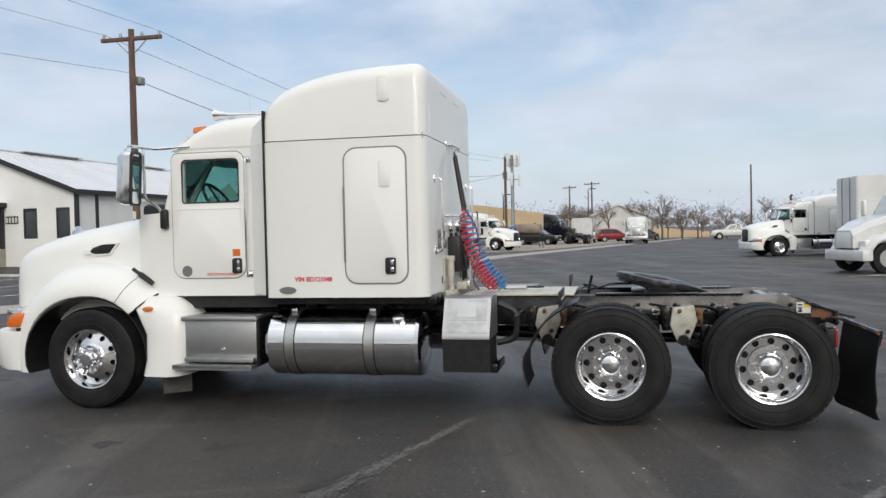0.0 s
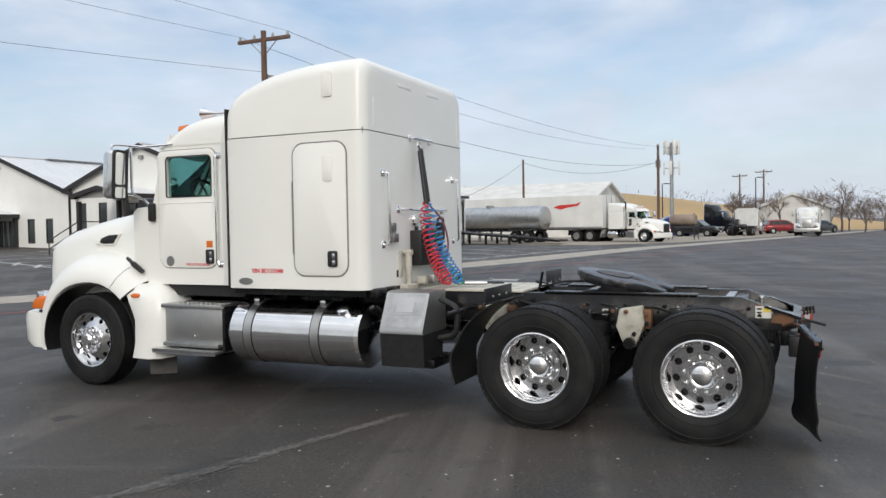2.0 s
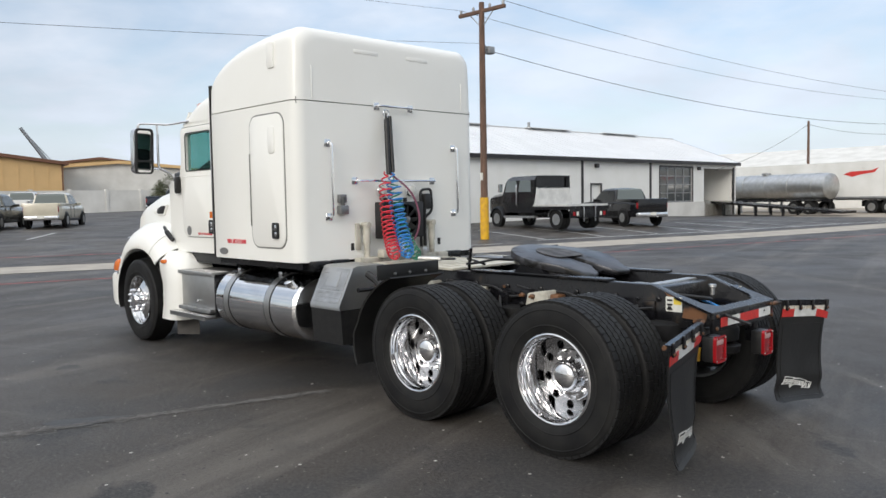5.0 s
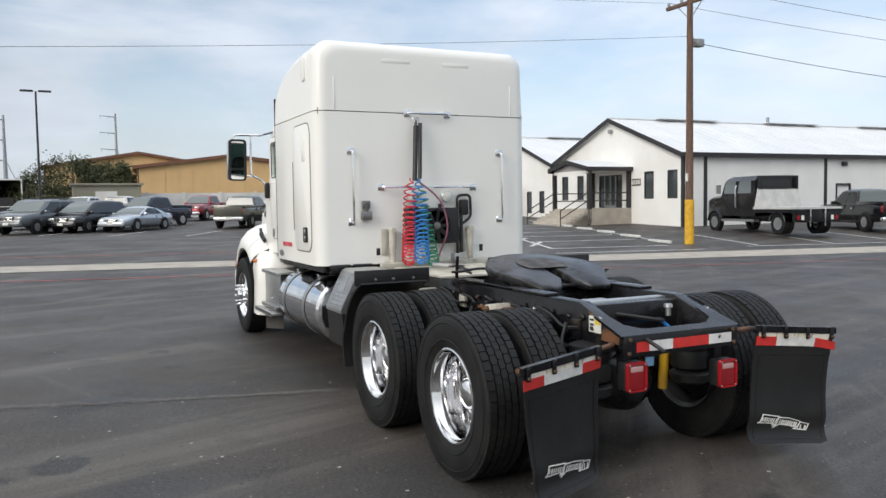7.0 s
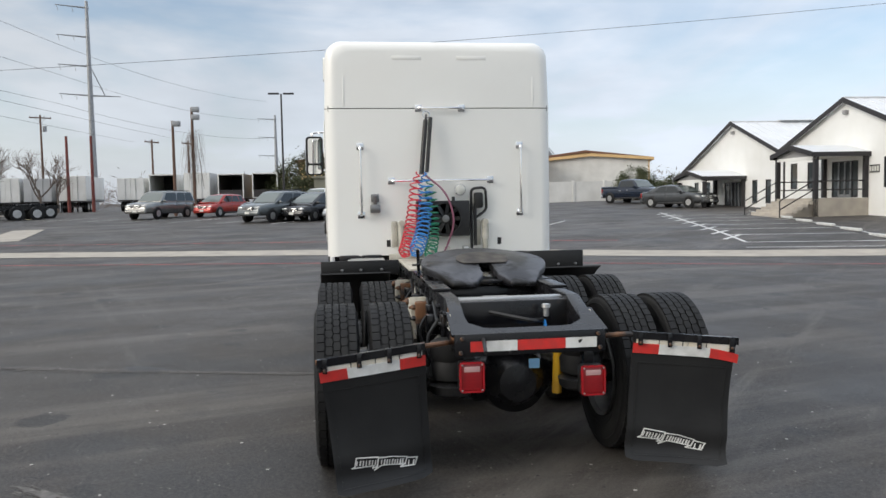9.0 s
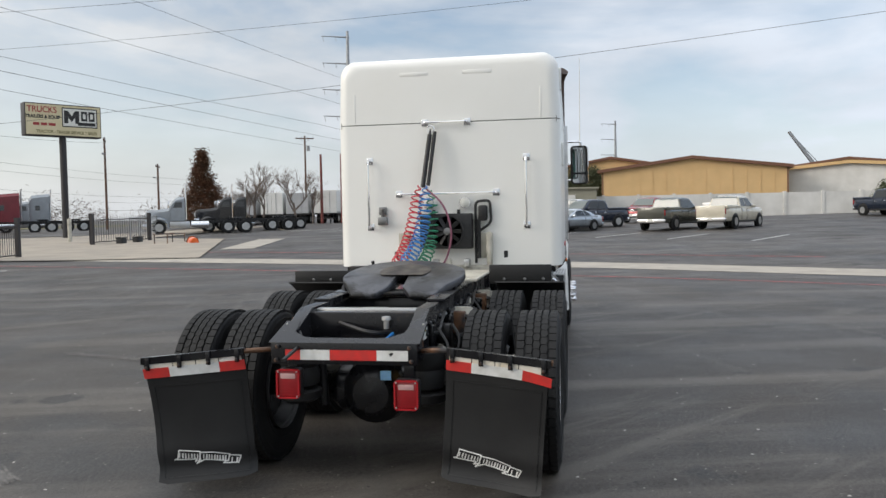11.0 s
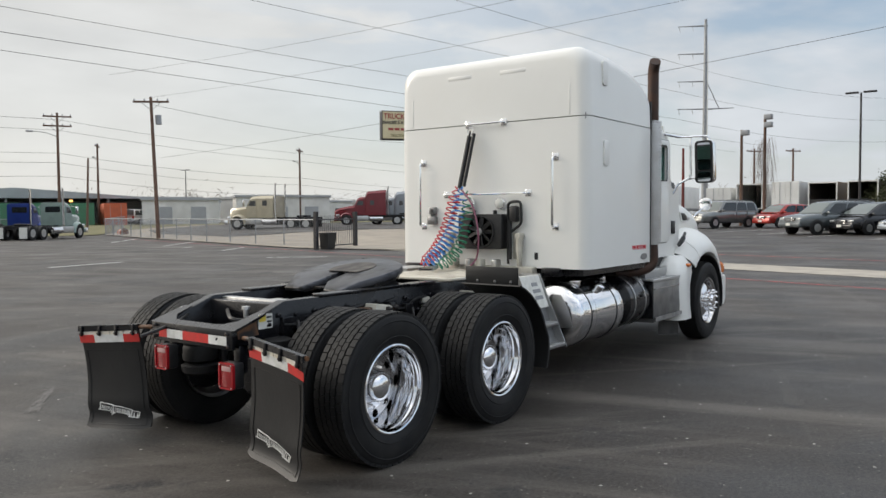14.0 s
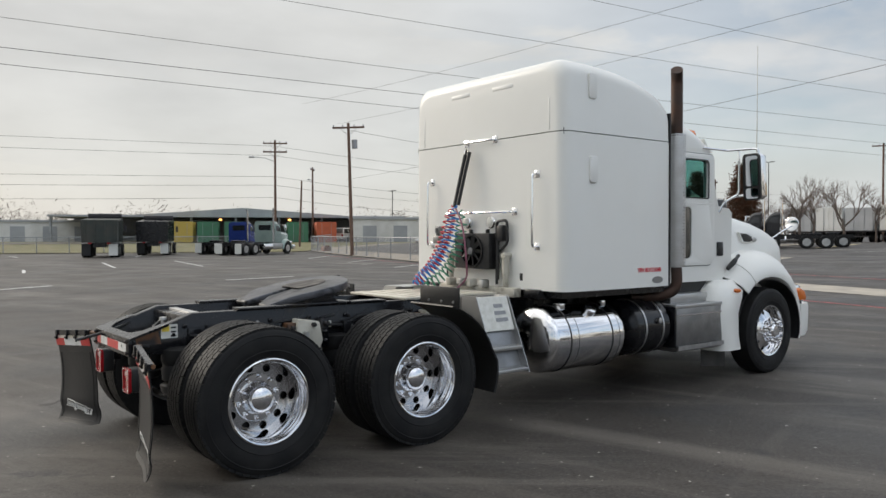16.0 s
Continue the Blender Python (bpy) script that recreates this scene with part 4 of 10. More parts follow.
for x, y, mat, lab in ((-26.6, -93.0, M_CONT_YELLOW, "faded yellow"), (-29.4, -91.8, M_CONT_GREEN, "green"), (-32.4, -90.6, M_CONT_GREEN, "green"), (-36.0, -89.0, M_CONT_GREEN, "green"), (-39.6, -87.4, M_CONT_GREEN, "green"), (-42.7, -85.6, M_CONT_ORANGE, "orange")):
    container(x, y, 66, mat, lab + " steel shipping container under the dock roof")
M_CONT_PALE = surface("pale_grey_container", (0.50, 0.51, 0.50), 0.6, col2=(0.40, 0.41, 0.40), scale=1.0)
M_CONT_RUST = surface("rust_red_container", (0.24, 0.09, 0.06), 0.6, col2=(0.18, 0.08, 0.06), scale=1.0)
for k in range(9):
    container(-8.0 + 3.1 * k, -121 - 2.2 * k, 82, (M_CONT_PALE, M_CONT_GREEN, M_CONT_PALE, M_CONT_RUST, M_CONT_PALE, M_CONT_YELLOW)[k % 6], ("pale grey", "green", "pale grey", "rust red", "pale grey", "faded yellow")[k % 6] + " steel container in a row beyond the street")
for x, y, w, hh, turn in ((-49.5, -81.5, 9, 3.0, -34), (-60.5, -75.0, 12, 3.4, -34), (-15, -116, 14, 2.8, -10)):
    wb = base("street_building", x, y, height(x, y), "low pale commercial building beyond the street", "building", turn=turn)
    part("wall", bm_box(-w / 2, w / 2, -4, 2, 0, hh), M_PALEWALL, wb)
    part("roof_edge", bm_box(-w / 2 - 0.2, w / 2 + 0.2, -4.2, 2.2, hh, hh + 0.3), M_GREYWALL, wb)
    for k in range(int(w / 4)):
        part("door_opening", bm_box(-w / 2 + 1.5 + 4 * k, -w / 2 + 3.3 + 4 * k, 2.0, 2.06, 0, 2.2), M_GREYWALL, wb)
for x, w, hh in ((-64, 16, 3.3), (-84, 14, 4.0), (-104, 22, 3.6), (22, 20, 2.6), (48, 18, 3.0)):
    wb = base("street_building", x, -108, height(x, -108), "low pale commercial building across the street", "building", turn=-3)
    part("wall", bm_box(-w / 2, w / 2, -5, 5, 0, hh), (M_PALEWALL, M_GREYWALL)[int(abs(x)) % 3 == 0], wb)
    part("roof_edge", bm_box(-w / 2 - 0.2, w / 2 + 0.2, -5.2, 5.2, hh, hh + 0.35), M_GREYWALL, wb)
    for k in range(int(w / 4)):
        part("door_opening", bm_box(-w / 2 + 1.5 + 4 * k, -w / 2 + 3.5 + 4 * k, 5.0, 5.06, 0, 2.4), M_TRIM, wb)

# ---- earth mound and roofs to the north ----
hb2 = bmesh.new()
NX, NY = 60, 16
gv = []
for i in range(NX + 1):
    row = []
    for j in range(NY + 1):
        u, v = i / NX, j / NY
        x, y = -150 + 190 * u, 118 + 70 * v
        top = 9.0 * ease(u, 0.0, 0.45) * (1 - ease(u, 0.55, 1.0)) * math.sin(math.pi * v) ** 0.7
        row.append(hb2.verts.new((x, y, -0.3 + top + 0.25 * noise.noise((x * 0.06, y * 0.06, 0)) * min(1, top))))
    gv.append(row)
for a, b in zip(gv, gv[1:]):
    for j in range(NY):
        hb2.faces.new((a[j], b[j], b[j + 1], a[j + 1]))
tagged(part("earth_mound", hb2, M_HILL), "long bare tan earth mound on the skyline", "hill", kind="structure")
warehouse(-14, 77, 90, 20.0, 28, 3.8, 6.4, M_PALEWALL, "long low shed with a pale ribbed roof", M_GALV, M_PALEWALL, 3)
warehouse(1.5, 104, 0, 9.0, 14, 3.2, 5.0, M_PALEWALL, "small open shed with a white roof", M_GALV, M_ROOFW, 3)


# ---- the white tractor ----
truck = base("semi_truck", 0, 0, 0, "white semi tractor with tall sleeper and polished tanks on asphalt", "truck")


def section(x, half, z0, z1, r, n=6, shrink=0.0):
    """A cross-section at x: straight at the foot, rounded at the top corners."""
    h, top = half - shrink, z1 - shrink
    pts = [(x, -h, z0), (x, h, z0)]
    for i in range(n + 1):
        a = radians(90 * i / n)
        pts.append((x, h - r + r * math.cos(a), top - r + r * math.sin(a)))
    for i in range(n + 1):
        a = radians(90 + 90 * i / n)
        pts.append((x, -h + r + r * math.cos(a), top - r + r * math.sin(a)))
    return pts


# sleeper: lower box, roof cap above a dark seam
SL0, SL1, SLW, SEAM = 1.93, 3.52, 1.165, 2.60


xs_back = [SL1 - 0.12 + 0.12 * math.sin(radians(a)) for a in (0, 15, 30, 45, 60, 75, 90)]
low = []
for x in [SL0, SL0 + 0.01, SL0 + 0.05, 2.5] + xs_back:
    d, e = SL1 - x, x - SL0
    s = 0.12 - math.sqrt(max(0.0, 0.12 ** 2 - (0.12 - d) ** 2)) if d < 0.12 else 0.0
    s += 0.05 - math.sqrt(max(0.0, 0.05 ** 2 - (0.05 - e) ** 2)) if e < 0.05 else 0.0
    h = SLW - s
    low.append([(x, -h, 1.115), (x, h, 1.115), (x, h, SEAM - 0.005), (x, -h, SEAM - 0.005)])
sleeper = part("sleeper_box", skin(low), M_WHITE, truck, "white sleeper box with rounded rear corners")
part("seam_filler", bm_box(SL0 + 0.05, SL1 - 0.03, -SLW + 0.035, SLW - 0.035, SEAM - 0.03, SEAM + 0.03), M_GASKET, sleeper)
roof = []
tops = [(1.93, 2.93), (1.945, 2.955), (1.98, 2.99), (2.04, 3.045), (2.12, 3.095), (2.25, 3.145), (2.42, 3.195), (2.62, 3.232), (2.85, 3.258), (3.1, 3.272), (3.3, 3.275)] + [(x, 3.275) for x in xs_back]
for x, z1 in tops:
    d, e = SL1 - x, x - SL0
    s = 0.12 - math.sqrt(max(0.0, 0.12 ** 2 - (0.12 - d) ** 2)) if d < 0.12 else 0.0
    f = 0.06 - math.sqrt(max(0.0, 0.06 ** 2 - (0.06 - e) ** 2)) if e < 0.06 else 0.0
    # the cap leans in a little towards the top
    ring = section(x, SLW - s - f, SEAM + 0.005, z1 - s, 0.15)
    roof.append([(px, py * (1 - 0.02 * max(0, pz - 2.6) / 0.67), pz + 0.03 * (1 - (py / SLW) ** 2) * (pz > z1 - s - 0.02)) for px, py, pz in ring])
roof_cap = part("sleeper_roof_cap", skin(roof), M_WHITE, truck, "white rounded roof cap above a dark seam")
part("under_sill", bm_box(1.95, 3.48, -1.10, 1.10, 1.05, 1.115), M_BLACK, sleeper)

# baggage door with its seal, handle and plates, on the driver's side
part("door_seal", plate(rounded(2.727, 3.343, 1.237, 2.513, 0.127), -SLW - 0.004, -SLW + 0.01), M_GASKET, sleeper)
part("baggage_door", plate(rounded(2.741, 3.329, 1.251, 2.499, 0.115), -SLW - 0.010, -SLW + 0.01, bevel=0.003), M_WHITE, sleeper)
part("hinge_strip", bm_box(2.722, 2.736, -SLW - 0.014, -SLW, 1.45, 2.15, 0.003), M_GASKET, sleeper)


def latch(x, z, y, side, parent):
    h = part("door_handle", plate(rounded(x - 0.05, x + 0.05, z - 0.075, z + 0.075, 0.02), y, y + side * 0.022, bevel=0.004), M_PLASTIC, parent, "black paddle handle")
    bm = bm_box(x + 0.002, x + 0.032, min(y, y + side * 0.028), max(y, y + side * 0.028), z + 0.0, z + 0.055, 0.006)
    bm_box(x + 0.0, x + 0.034, min(y, y + side * 0.026), max(y, y + side * 0.026), z - 0.06, z - 0.012, 0.006, bm=bm)
    part("chrome_paddle", bm, M_CHROME, parent)
    return h


latch(3.175, 1.41, -SLW - 0.010, -1, sleeper)
for z0, z1, ob in ((2.135, 2.385, sleeper), (2.925, 3.165, roof_cap)):
    for side in (-1, 1):
        w = SLW * (1 - 0.02 * max(0, (z0 + z1) / 2 - 2.6) / 0.67)
        part("cover_plate", plate(rounded(3.075, 3.185, z0, z1, 0.03), side * (w - 0.012), side * (w + 0.018), bevel=0.005), M_WHITE, ob)
for side in (-1, 1):
    part("oval_badge", plate([(2.15 + 0.085 * math.cos(a), 1.185 + 0.035 * math.sin(a)) for a in [k * math.pi / 12 for k in range(24)]], side * SLW, side * (SLW + 0.006)), M_BADGE, sleeper, "grey oval badge")
lettering("VIN BD121048", 0.060, M_REDINK, sleeper, pose(2.41, -SLW - 0.002, 1.288, 90, 0, 0), bold=0.0016)
lettering("VIN BD121048", 0.060, M_REDINK, sleeper, pose(2.28, SLW + 0.002, 1.288, 90, 0, 180), bold=0.0016)
# faint pressed ribs on the roof cap's back, and small tags at its foot
for y in (-0.97, 0.97):
    part("rib", bm_box(SL1 - 0.004, SL1 + 0.004, y - 0.008, y + 0.008, 2.62, 2.92, 0.003), M_WHITE, roof_cap)
for y in (-0.33, 0.33):
    part("pad", bm_box(SL1 - 0.03, SL1 + 0.003, y - 0.15, y + 0.15, 3.085, 3.125, 0.004), M_WHITE, roof_cap)
for y in (-0.55, 0.60):
    part("tag", bm_box(SL1 - 0.002, SL1 + 0.002, y - 0.02, y + 0.02, 1.2, 1.27), M_INK, sleeper)


def grab(p0, p1, out, parent, r=0.013, name="grab_rail"):
    p0, p1, o = Vector(p0), Vector(p1), Vector(out)
    ob = part(name, tube(bend([p0, p0 + o, p1 + o, p1], 0.05), r, 8), M_CHROME, parent, "chrome grab rail")
    ax = (p1 - p0).normalized()
    for p in (p0, p1):
        k = bm_box(-0.035, 0.035, -0.035, 0.035, -0.006, 0.006, 0.003)
        q = o.to_track_quat("Z", "Y").to_matrix().to_4x4()
        k.transform(Matrix.Translation(p) @ q)
        part("foot", k, M_CHROME, ob)
    return ob


for y in (-0.82, 0.82):
    grab((SL1, y, 1.53), (SL1, y, 2.22), (0.07, 0, 0), sleeper)
grab((SL1, -0.51, 1.87), (SL1, 0.51, 1.87), (0.07, 0, 0), sleeper)
grab((SL1, -0.22, 2.60), (SL1, 0.22, 2.60), (0.05, 0, 0), sleeper)
for y in (-0.19, 0.19):
    lamp = part("work_light", bm_lathe_at([(0.0, 0.062), (0.03, 0.064), (0.045, 0.055)], (SL1, y, 1.77), "x", 20), M_CHROME, sleeper, "round clear work light")
    part("lens", bm_lathe_at([(0.046, 0.050), (0.056, 0.035), (0.06, 0.0001)], (SL1, y, 1.77), "x", 20), M_STICKER, lamp)
# latch fitting
fit_bm = bm_box(SL1, SL1 + 0.05, -0.72, -0.64, 1.66, 1.74, 0.008)
bm_box(SL1, SL1 + 0.07, -0.73, -0.63, 1.55, 1.635, 0.01, bm=fit_bm)
tube([(SL1 + 0.03, -0.68, 1.6), (SL1 + 0.05, -0.68, 1.72)], 0.02, 8, fit_bm)
part("hose_dock", fit_bm, M_STEPGREY, sleeper, "cast metal hose dock")
# condenser with fan
cond = part("condenser", bm_box(SL1, SL1 + 0.13, -0.27, 0.27, 1.30, 1.66, 0.012), M_PLASTIC, sleeper, "black condenser box with a fan")
part("shroud_ring", bm_lathe_at([(0.0, 0.165), (0.02, 0.165), (0.02, 0.152), (0.0, 0.152)], (SL1 + 0.13, 0.02, 1.48), "x", 28), M_PLASTIC, cond)
for k in range(9):
    a = 2 * math.pi * k / 9
    b = bm_box(-0.003, 0.003, 0.03, 0.145, -0.022, 0.022)
    b.transform(Matrix.Translation((SL1 + 0.145, 0.02, 1.48)) @ Matrix.Rotation(a, 4, "X") @ Matrix.Rotation(0.5, 4, "Y"))
    part("fan_blade", b, M_PLASTIC, cond)
part("fan_hub", bm_lathe_at([(0.0, 0.04), (0.03, 0.036), (0.035, 0.0001)], (SL1 + 0.135, 0.02, 1.48), "x", 18), M_STEPGREY, cond)
for y in (-0.14, 0.12):
    part("bracket", bm_box(SL1, SL1 + 0.03, y - 0.015, y + 0.015, 1.64, 1.70, 0.003), M_PLASTIC, cond)
ctrl = part("receiver_drier", bm_box(SL1 + 0.01, SL1 + 0.09, 0.33, 0.42, 1.58, 1.74, 0.02), M_PLASTIC, sleeper, "black receiver with bent pipes")
tube_bm = tube(bend([(SL1 + 0.05, 0.30, 1.15), (SL1 + 0.05, 0.30, 1.78), (SL1 + 0.05, 0.45, 1.79), (SL1 + 0.05, 0.46, 1.56), (SL1 + 0.05, 0.34, 1.48)], 0.05), 0.014, 8)
tube([(SL1 + 0.07, 0.335, 1.2), (SL1 + 0.07, 0.335, 1.6)], 0.018, 8, tube_bm)
part("pipe", tube_bm, M_PLASTIC, ctrl)
# cab shock absorbers and mounts behind the sleeper
for y in (-0.42, 0.44):
    sh = part("cab_shock", tube([(SL1 + 0.06, y, 1.08), (SL1 + 0.06, y, 1.28)], 0.028, 12), M_CREAM, truck, "white cab shock absorber")
    part("upper_sleeve", tube([(SL1 + 0.06, y, 1.26), (SL1 + 0.06, y, 1.44)], 0.036, 12), M_CREAM, sh)
    part("eye", tube([(SL1 - 0.0, y, 1.44), (SL1 + 0.10, y, 1.44)], 0.03, 10), M_CREAM, sh)
    part("bracket", bm_box(SL1, SL1 + 0.02, y - 0.1, y - 0.04, 1.2, 1.46, 0.008), M_CREAM, sh)
cross = part("cab_cross_bar", bm_box(SL1 + 0.02, SL1 + 0.12, -0.55, 0.62, 1.04, 1.13, 0.01), M_CREAM, truck, "grimy cream cross bar")
for k, y in enumerate((-0.3, -0.1, 0.03, 0.22)):
    part("valve", bm_box(SL1 + 0.10, SL1 + 0.2, y - 0.03, y + 0.03, 1.12, 1.20, 0.012), (M_CREAM, M_ALU)[k % 2], cross)
for y, lab in ((-0.72, "left"), (-0.95, "far"), (0.78, "right")):
    part("dark_bracket", bm_box(SL1 - 0.25, SL1 + 0.05, y - 0.1, y + 0.1, 1.04, 1.125, 0.012), M_BLACK, cross)

# spring stick and the coiled lines
STICK0, STICK1 = Vector((3.585, -0.15, 2.53)), Vector((3.69, -0.22, 1.93))
stick = part("spring_stick", tube([STICK0, STICK0.lerp(STICK1, 0.08), STICK0.lerp(STICK1, 0.1), STICK1], [0.008, 0.012, 0.024, 0.024], 12), M_PLASTIC, truck, "black spring stick that holds the air lines")
part("second_stick", tube([STICK0 + Vector((0, 0.045, -0.03)), STICK1 + Vector((0, 0.055, 0.02))], 0.02, 10), M_PLASTIC, stick)
ring_bm = tube([STICK0 + Vector((0.0, 0.035 * math.cos(a), 0.035 * math.sin(a))) for a in [k * 2 * math.pi / 16 for k in range(17)]], 0.006, 6)
part("steel_ring", ring_bm, M_CHROME, stick)


def coil(start, mid, end, radius, turns, phase, mat, name, r=0.0075, parent=truck):
    pts, n = [], int(turns * 12)
    s, m, e = Vector(start), Vector(mid), Vector(end)
    for i in range(n + 1):
        t = i / n
        p = s * (1 - t) ** 2 + m * 2 * t * (1 - t) + e * t * t
        d = ((m - s) * (1 - t) + (e - m) * t).normalized()
        u = d.cross(Vector((1, 0.2, 0))).normalized()
        v = d.cross(u)
        a = 2 * math.pi * turns * t + phase
        k = radius * min(1.0, 8 * t + 0.15, 8 * (1 - t) + 0.2)
        pts.append(p + u * k * math.cos(a) + v * k * math.sin(a))
    return part(name, tube(pts, r, 6), mat, parent, name.replace("_", " ") + " wound in a tight coil")


coil((3.69, -0.26, 1.95), (3.76, -0.33, 1.32), (4.05, -0.45, 1.14), 0.062, 19, 0, M_RED_HOSE, "red_air_line")
coil((3.70, -0.19, 1.95), (3.78, -0.17, 1.36), (4.12, -0.36, 1.15), 0.068, 18, 1.5, M_BLUE_HOSE, "blue_air_line")
coil((3.66, -0.15, 1.9), (3.70, -0.06, 1.25), (4.10, -0.22, 1.13), 0.055, 16, 3.0, M_GREEN_HOSE, "green_power_cable")
part("loose_hose", tube(bend([(3.7, -0.2, 1.93), (3.78, 0.02, 1.75), (3.80, 0.10, 1.45), (3.72, 0.02, 1.2), (3.8, -0.05, 1.1)], 0.2, 8), 0.010, 6), M_PURPLE_HOSE, truck, "faded purple loose hose")
plug = part("cable_plug", tube([(4.1, -0.22, 1.13), (4.3, -0.12, 1.125)], 0.022, 10), M_ALU, truck, "metal cable plug")
part("plug_loop", tube(bend([(4.3, -0.12, 1.125), (4.42, -0.05, 1.13), (4.5, -0.14, 1.13), (4.38, -0.2, 1.13)], 0.05), 0.009, 6), M_PLASTIC, plug)

# ---- cab ----
CABW = 0.955
# roof as a skin of cross-sections
cab_tops = [(0.90, 2.60), (0.98, 2.70), (1.08, 2.785), (1.2, 2.84), (1.38, 2.885), (1.6, 2.905), (1.86, 2.91)]
cab_roof = part("cab_roof", skin([section(x, CABW - 0.0, 2.585, z, min(0.16, z - 2.587)) for x, z in cab_tops]), M_WHITE, truck, "white rounded cab roof")
for side in (-1, 1):
    y0, y1 = (side * CABW, side * (CABW - 0.05))
    wall_out = [(0.62, 1.12), (1.93, 1.12), (1.93, 2.60), (0.93, 2.60), (0.84, 2.2), (0.78, 1.98), (0.55, 1.94), (0.55, 1.3)]
    hole = rounded(0.965, 1.565, 2.06, 2.475, (0.05, 0.04, 0.02, 0.02))
    holes = [hole[::-1]]
    if side > 0:
        holes.append(rounded(1.28, 1.56, 1.38, 1.95, 0.06)[::-1])
    cab_side = part("cab_side", plate(wall_out, y0, y1, holes), M_WHITE, truck)
    part("door_seal", plate(rounded(0.832, 1.633, 1.292, 2.558, (0.1, 0.07, 0.13, 0.13)), side * (CABW + 0.004), side * (CABW - 0.01), [rounded(0.85, 1.615, 1.31, 2.54, (0.09, 0.06, 0.11, 0.11))[::-1]]), M_GASKET, cab_side)
    cab_door = part("cab_door", plate(rounded(0.841, 1.624, 1.301, 2.549, (0.095, 0.065, 0.12, 0.12)), side * (CABW - 0.004), side * (CABW + 0.014), holes, bevel=0.004), M_WHITE, cab_side)
    part("window_seal", plate(rounded(0.953, 1.577, 2.048, 2.487, (0.06, 0.05, 0.03, 0.03)), side * (CABW + 0.012), side * (CABW + 0.02), holes[:1]), M_PLASTIC, cab_door)
    pane = part("window_pane", plate(rounded(0.96, 1.57, 2.055, 2.48, 0.04), side * (CABW - 0.02), side * (CABW - 0.014)), M_TEAL_GLASS, cab_door, "tinted green window pane")
    pane.visible_shadow = False
    part("belt_crease", bm_box(0.86, 1.61, min(side * (CABW + 0.010), side * (CABW + 0.018)), max(side * (CABW + 0.010), side * (CABW + 0.018)), 1.985, 1.995, 0.002), M_WHITE, cab_door)
    if side > 0:
        lp = part("lower_window", plate(rounded(1.285, 1.555, 1.385, 1.945, 0.055), CABW - 0.01, CABW + 0.004), M_DARKGLASS, cab_door, "dark lower door window")
    latch(1.54, 1.42, side * (CABW + 0.014), side, cab_door)
    # chrome entry rail behind the door
    grab((1.665, side * (CABW + 0.0), 1.34), (1.665, side * (CABW + 0.0), 2.47), (0, side * 0.06, 0), cab_side, 0.014, "entry_rail")
    # side extender to the sleeper
    ext = skin([[(1.72, side * 0.94, z0), (1.72, side * 0.99, z0), (1.82, side * 1.05, z0), (1.925, side * 1.15, z0), (1.925, side * 1.10, z0)] for z0 in (1.14, 2.60)])
    part("side_extender", ext, M_WHITE, truck)
    ext2 = skin([[(1.70 + 0.25 * k, side * (0.86 + 0.2 * k), 2.60), (1.70 + 0.25 * k, side * (0.96 + 0.19 * k), 2.60), (1.70 + 0.25 * k, side * (0.93 + 0.2 * k), 2.76 + 0.12 * k), (1.70 + 0.25 * k, side * 0.76, 2.87 + 0.06 * k)] for k in (0, 0.5, 0.92)])
    part("roof_extender", ext2, M_WHITE, truck)
    part("gap_seal", bm_box(1.921, 1.938, *sorted((side * 1.10, side * 1.157)), 1.13, 2.90), M_PLASTIC, truck)
    # cowl rubber flap, door mirror foot and round sticker
    part("cowl_fairing", plate([(0.45, 1.13), (0.63, 1.13), (0.63, 1.96), (0.5, 1.95), (0.44, 1.9)], side * (CABW - 0.02), side * (CABW - 0.12)), M_WHITE, truck)
    part("hood_latch", tube(bend([(0.40, side * 1.0, 1.40), (0.52, side * 1.02, 1.33), (0.62, side * 1.0, 1.25)], 0.05), [0.02] * 2 + [0.03] * 5 + [0.025], 8), M_PLASTIC, truck, "black rubber hood latch")
    part("air_horn_box" if side < 0 else "step_vent", bm_box(0.72, 0.80, min(side * CABW, side * (CABW + 0.06)), max(side * CABW, side * (CABW + 0.06)), 1.80, 2.0, 0.02) if side < 0 else bm_box(0.66, 0.78, CABW, CABW + 0.012, 1.40, 1.56, 0.01), M_PLASTIC, cab_side)
lettering("FIRE EXTINGUISHER", 0.036, M_REDINK, truck, pose(1.37, -CABW - 0.016, 1.335, 90, 0, 0))
part("round_sticker", plate([(0.99 + 0.055 * math.cos(a), 1.37 + 0.055 * math.sin(a)) for a in [k * math.pi / 10 for k in range(20)]], -CABW - 0.012, -CABW - 0.0165), M_BADGE, truck, "grey round sticker")
part("notice", bm_box(1.49, 1.57, -CABW - 0.0165, -CABW - 0.012, 1.515, 1.585), M_AMBER, truck, "small orange notice sticker")
# cab inside
inside = part("cab_floor", bm_box(0.3, 1.92, -0.9, 0.9, 1.0, 1.13), M_PLASTIC, truck)
part("rear_curtain", bm_box(1.90, 1.925, -0.9, 0.9, 1.13, 2.15), M_SEAT, truck, "dark cloth behind the seats")
part("dashboard", bm_box(0.45, 0.95, -0.9, 0.9, 1.6, 2.06, 0.05), M_PLASTIC, truck)
for y in (-0.48, 0.48):
    seat = part("cab_seat", bm_box(1.25, 1.75, y - 0.27, y + 0.27, 1.45, 1.62, 0.05), M_SEAT, truck, "dark cloth cab seat")
    part("seat_back", bm_box(1.68, 1.84, y - 0.25, y + 0.25, 1.55, 2.28, 0.06), M_SEAT, seat)
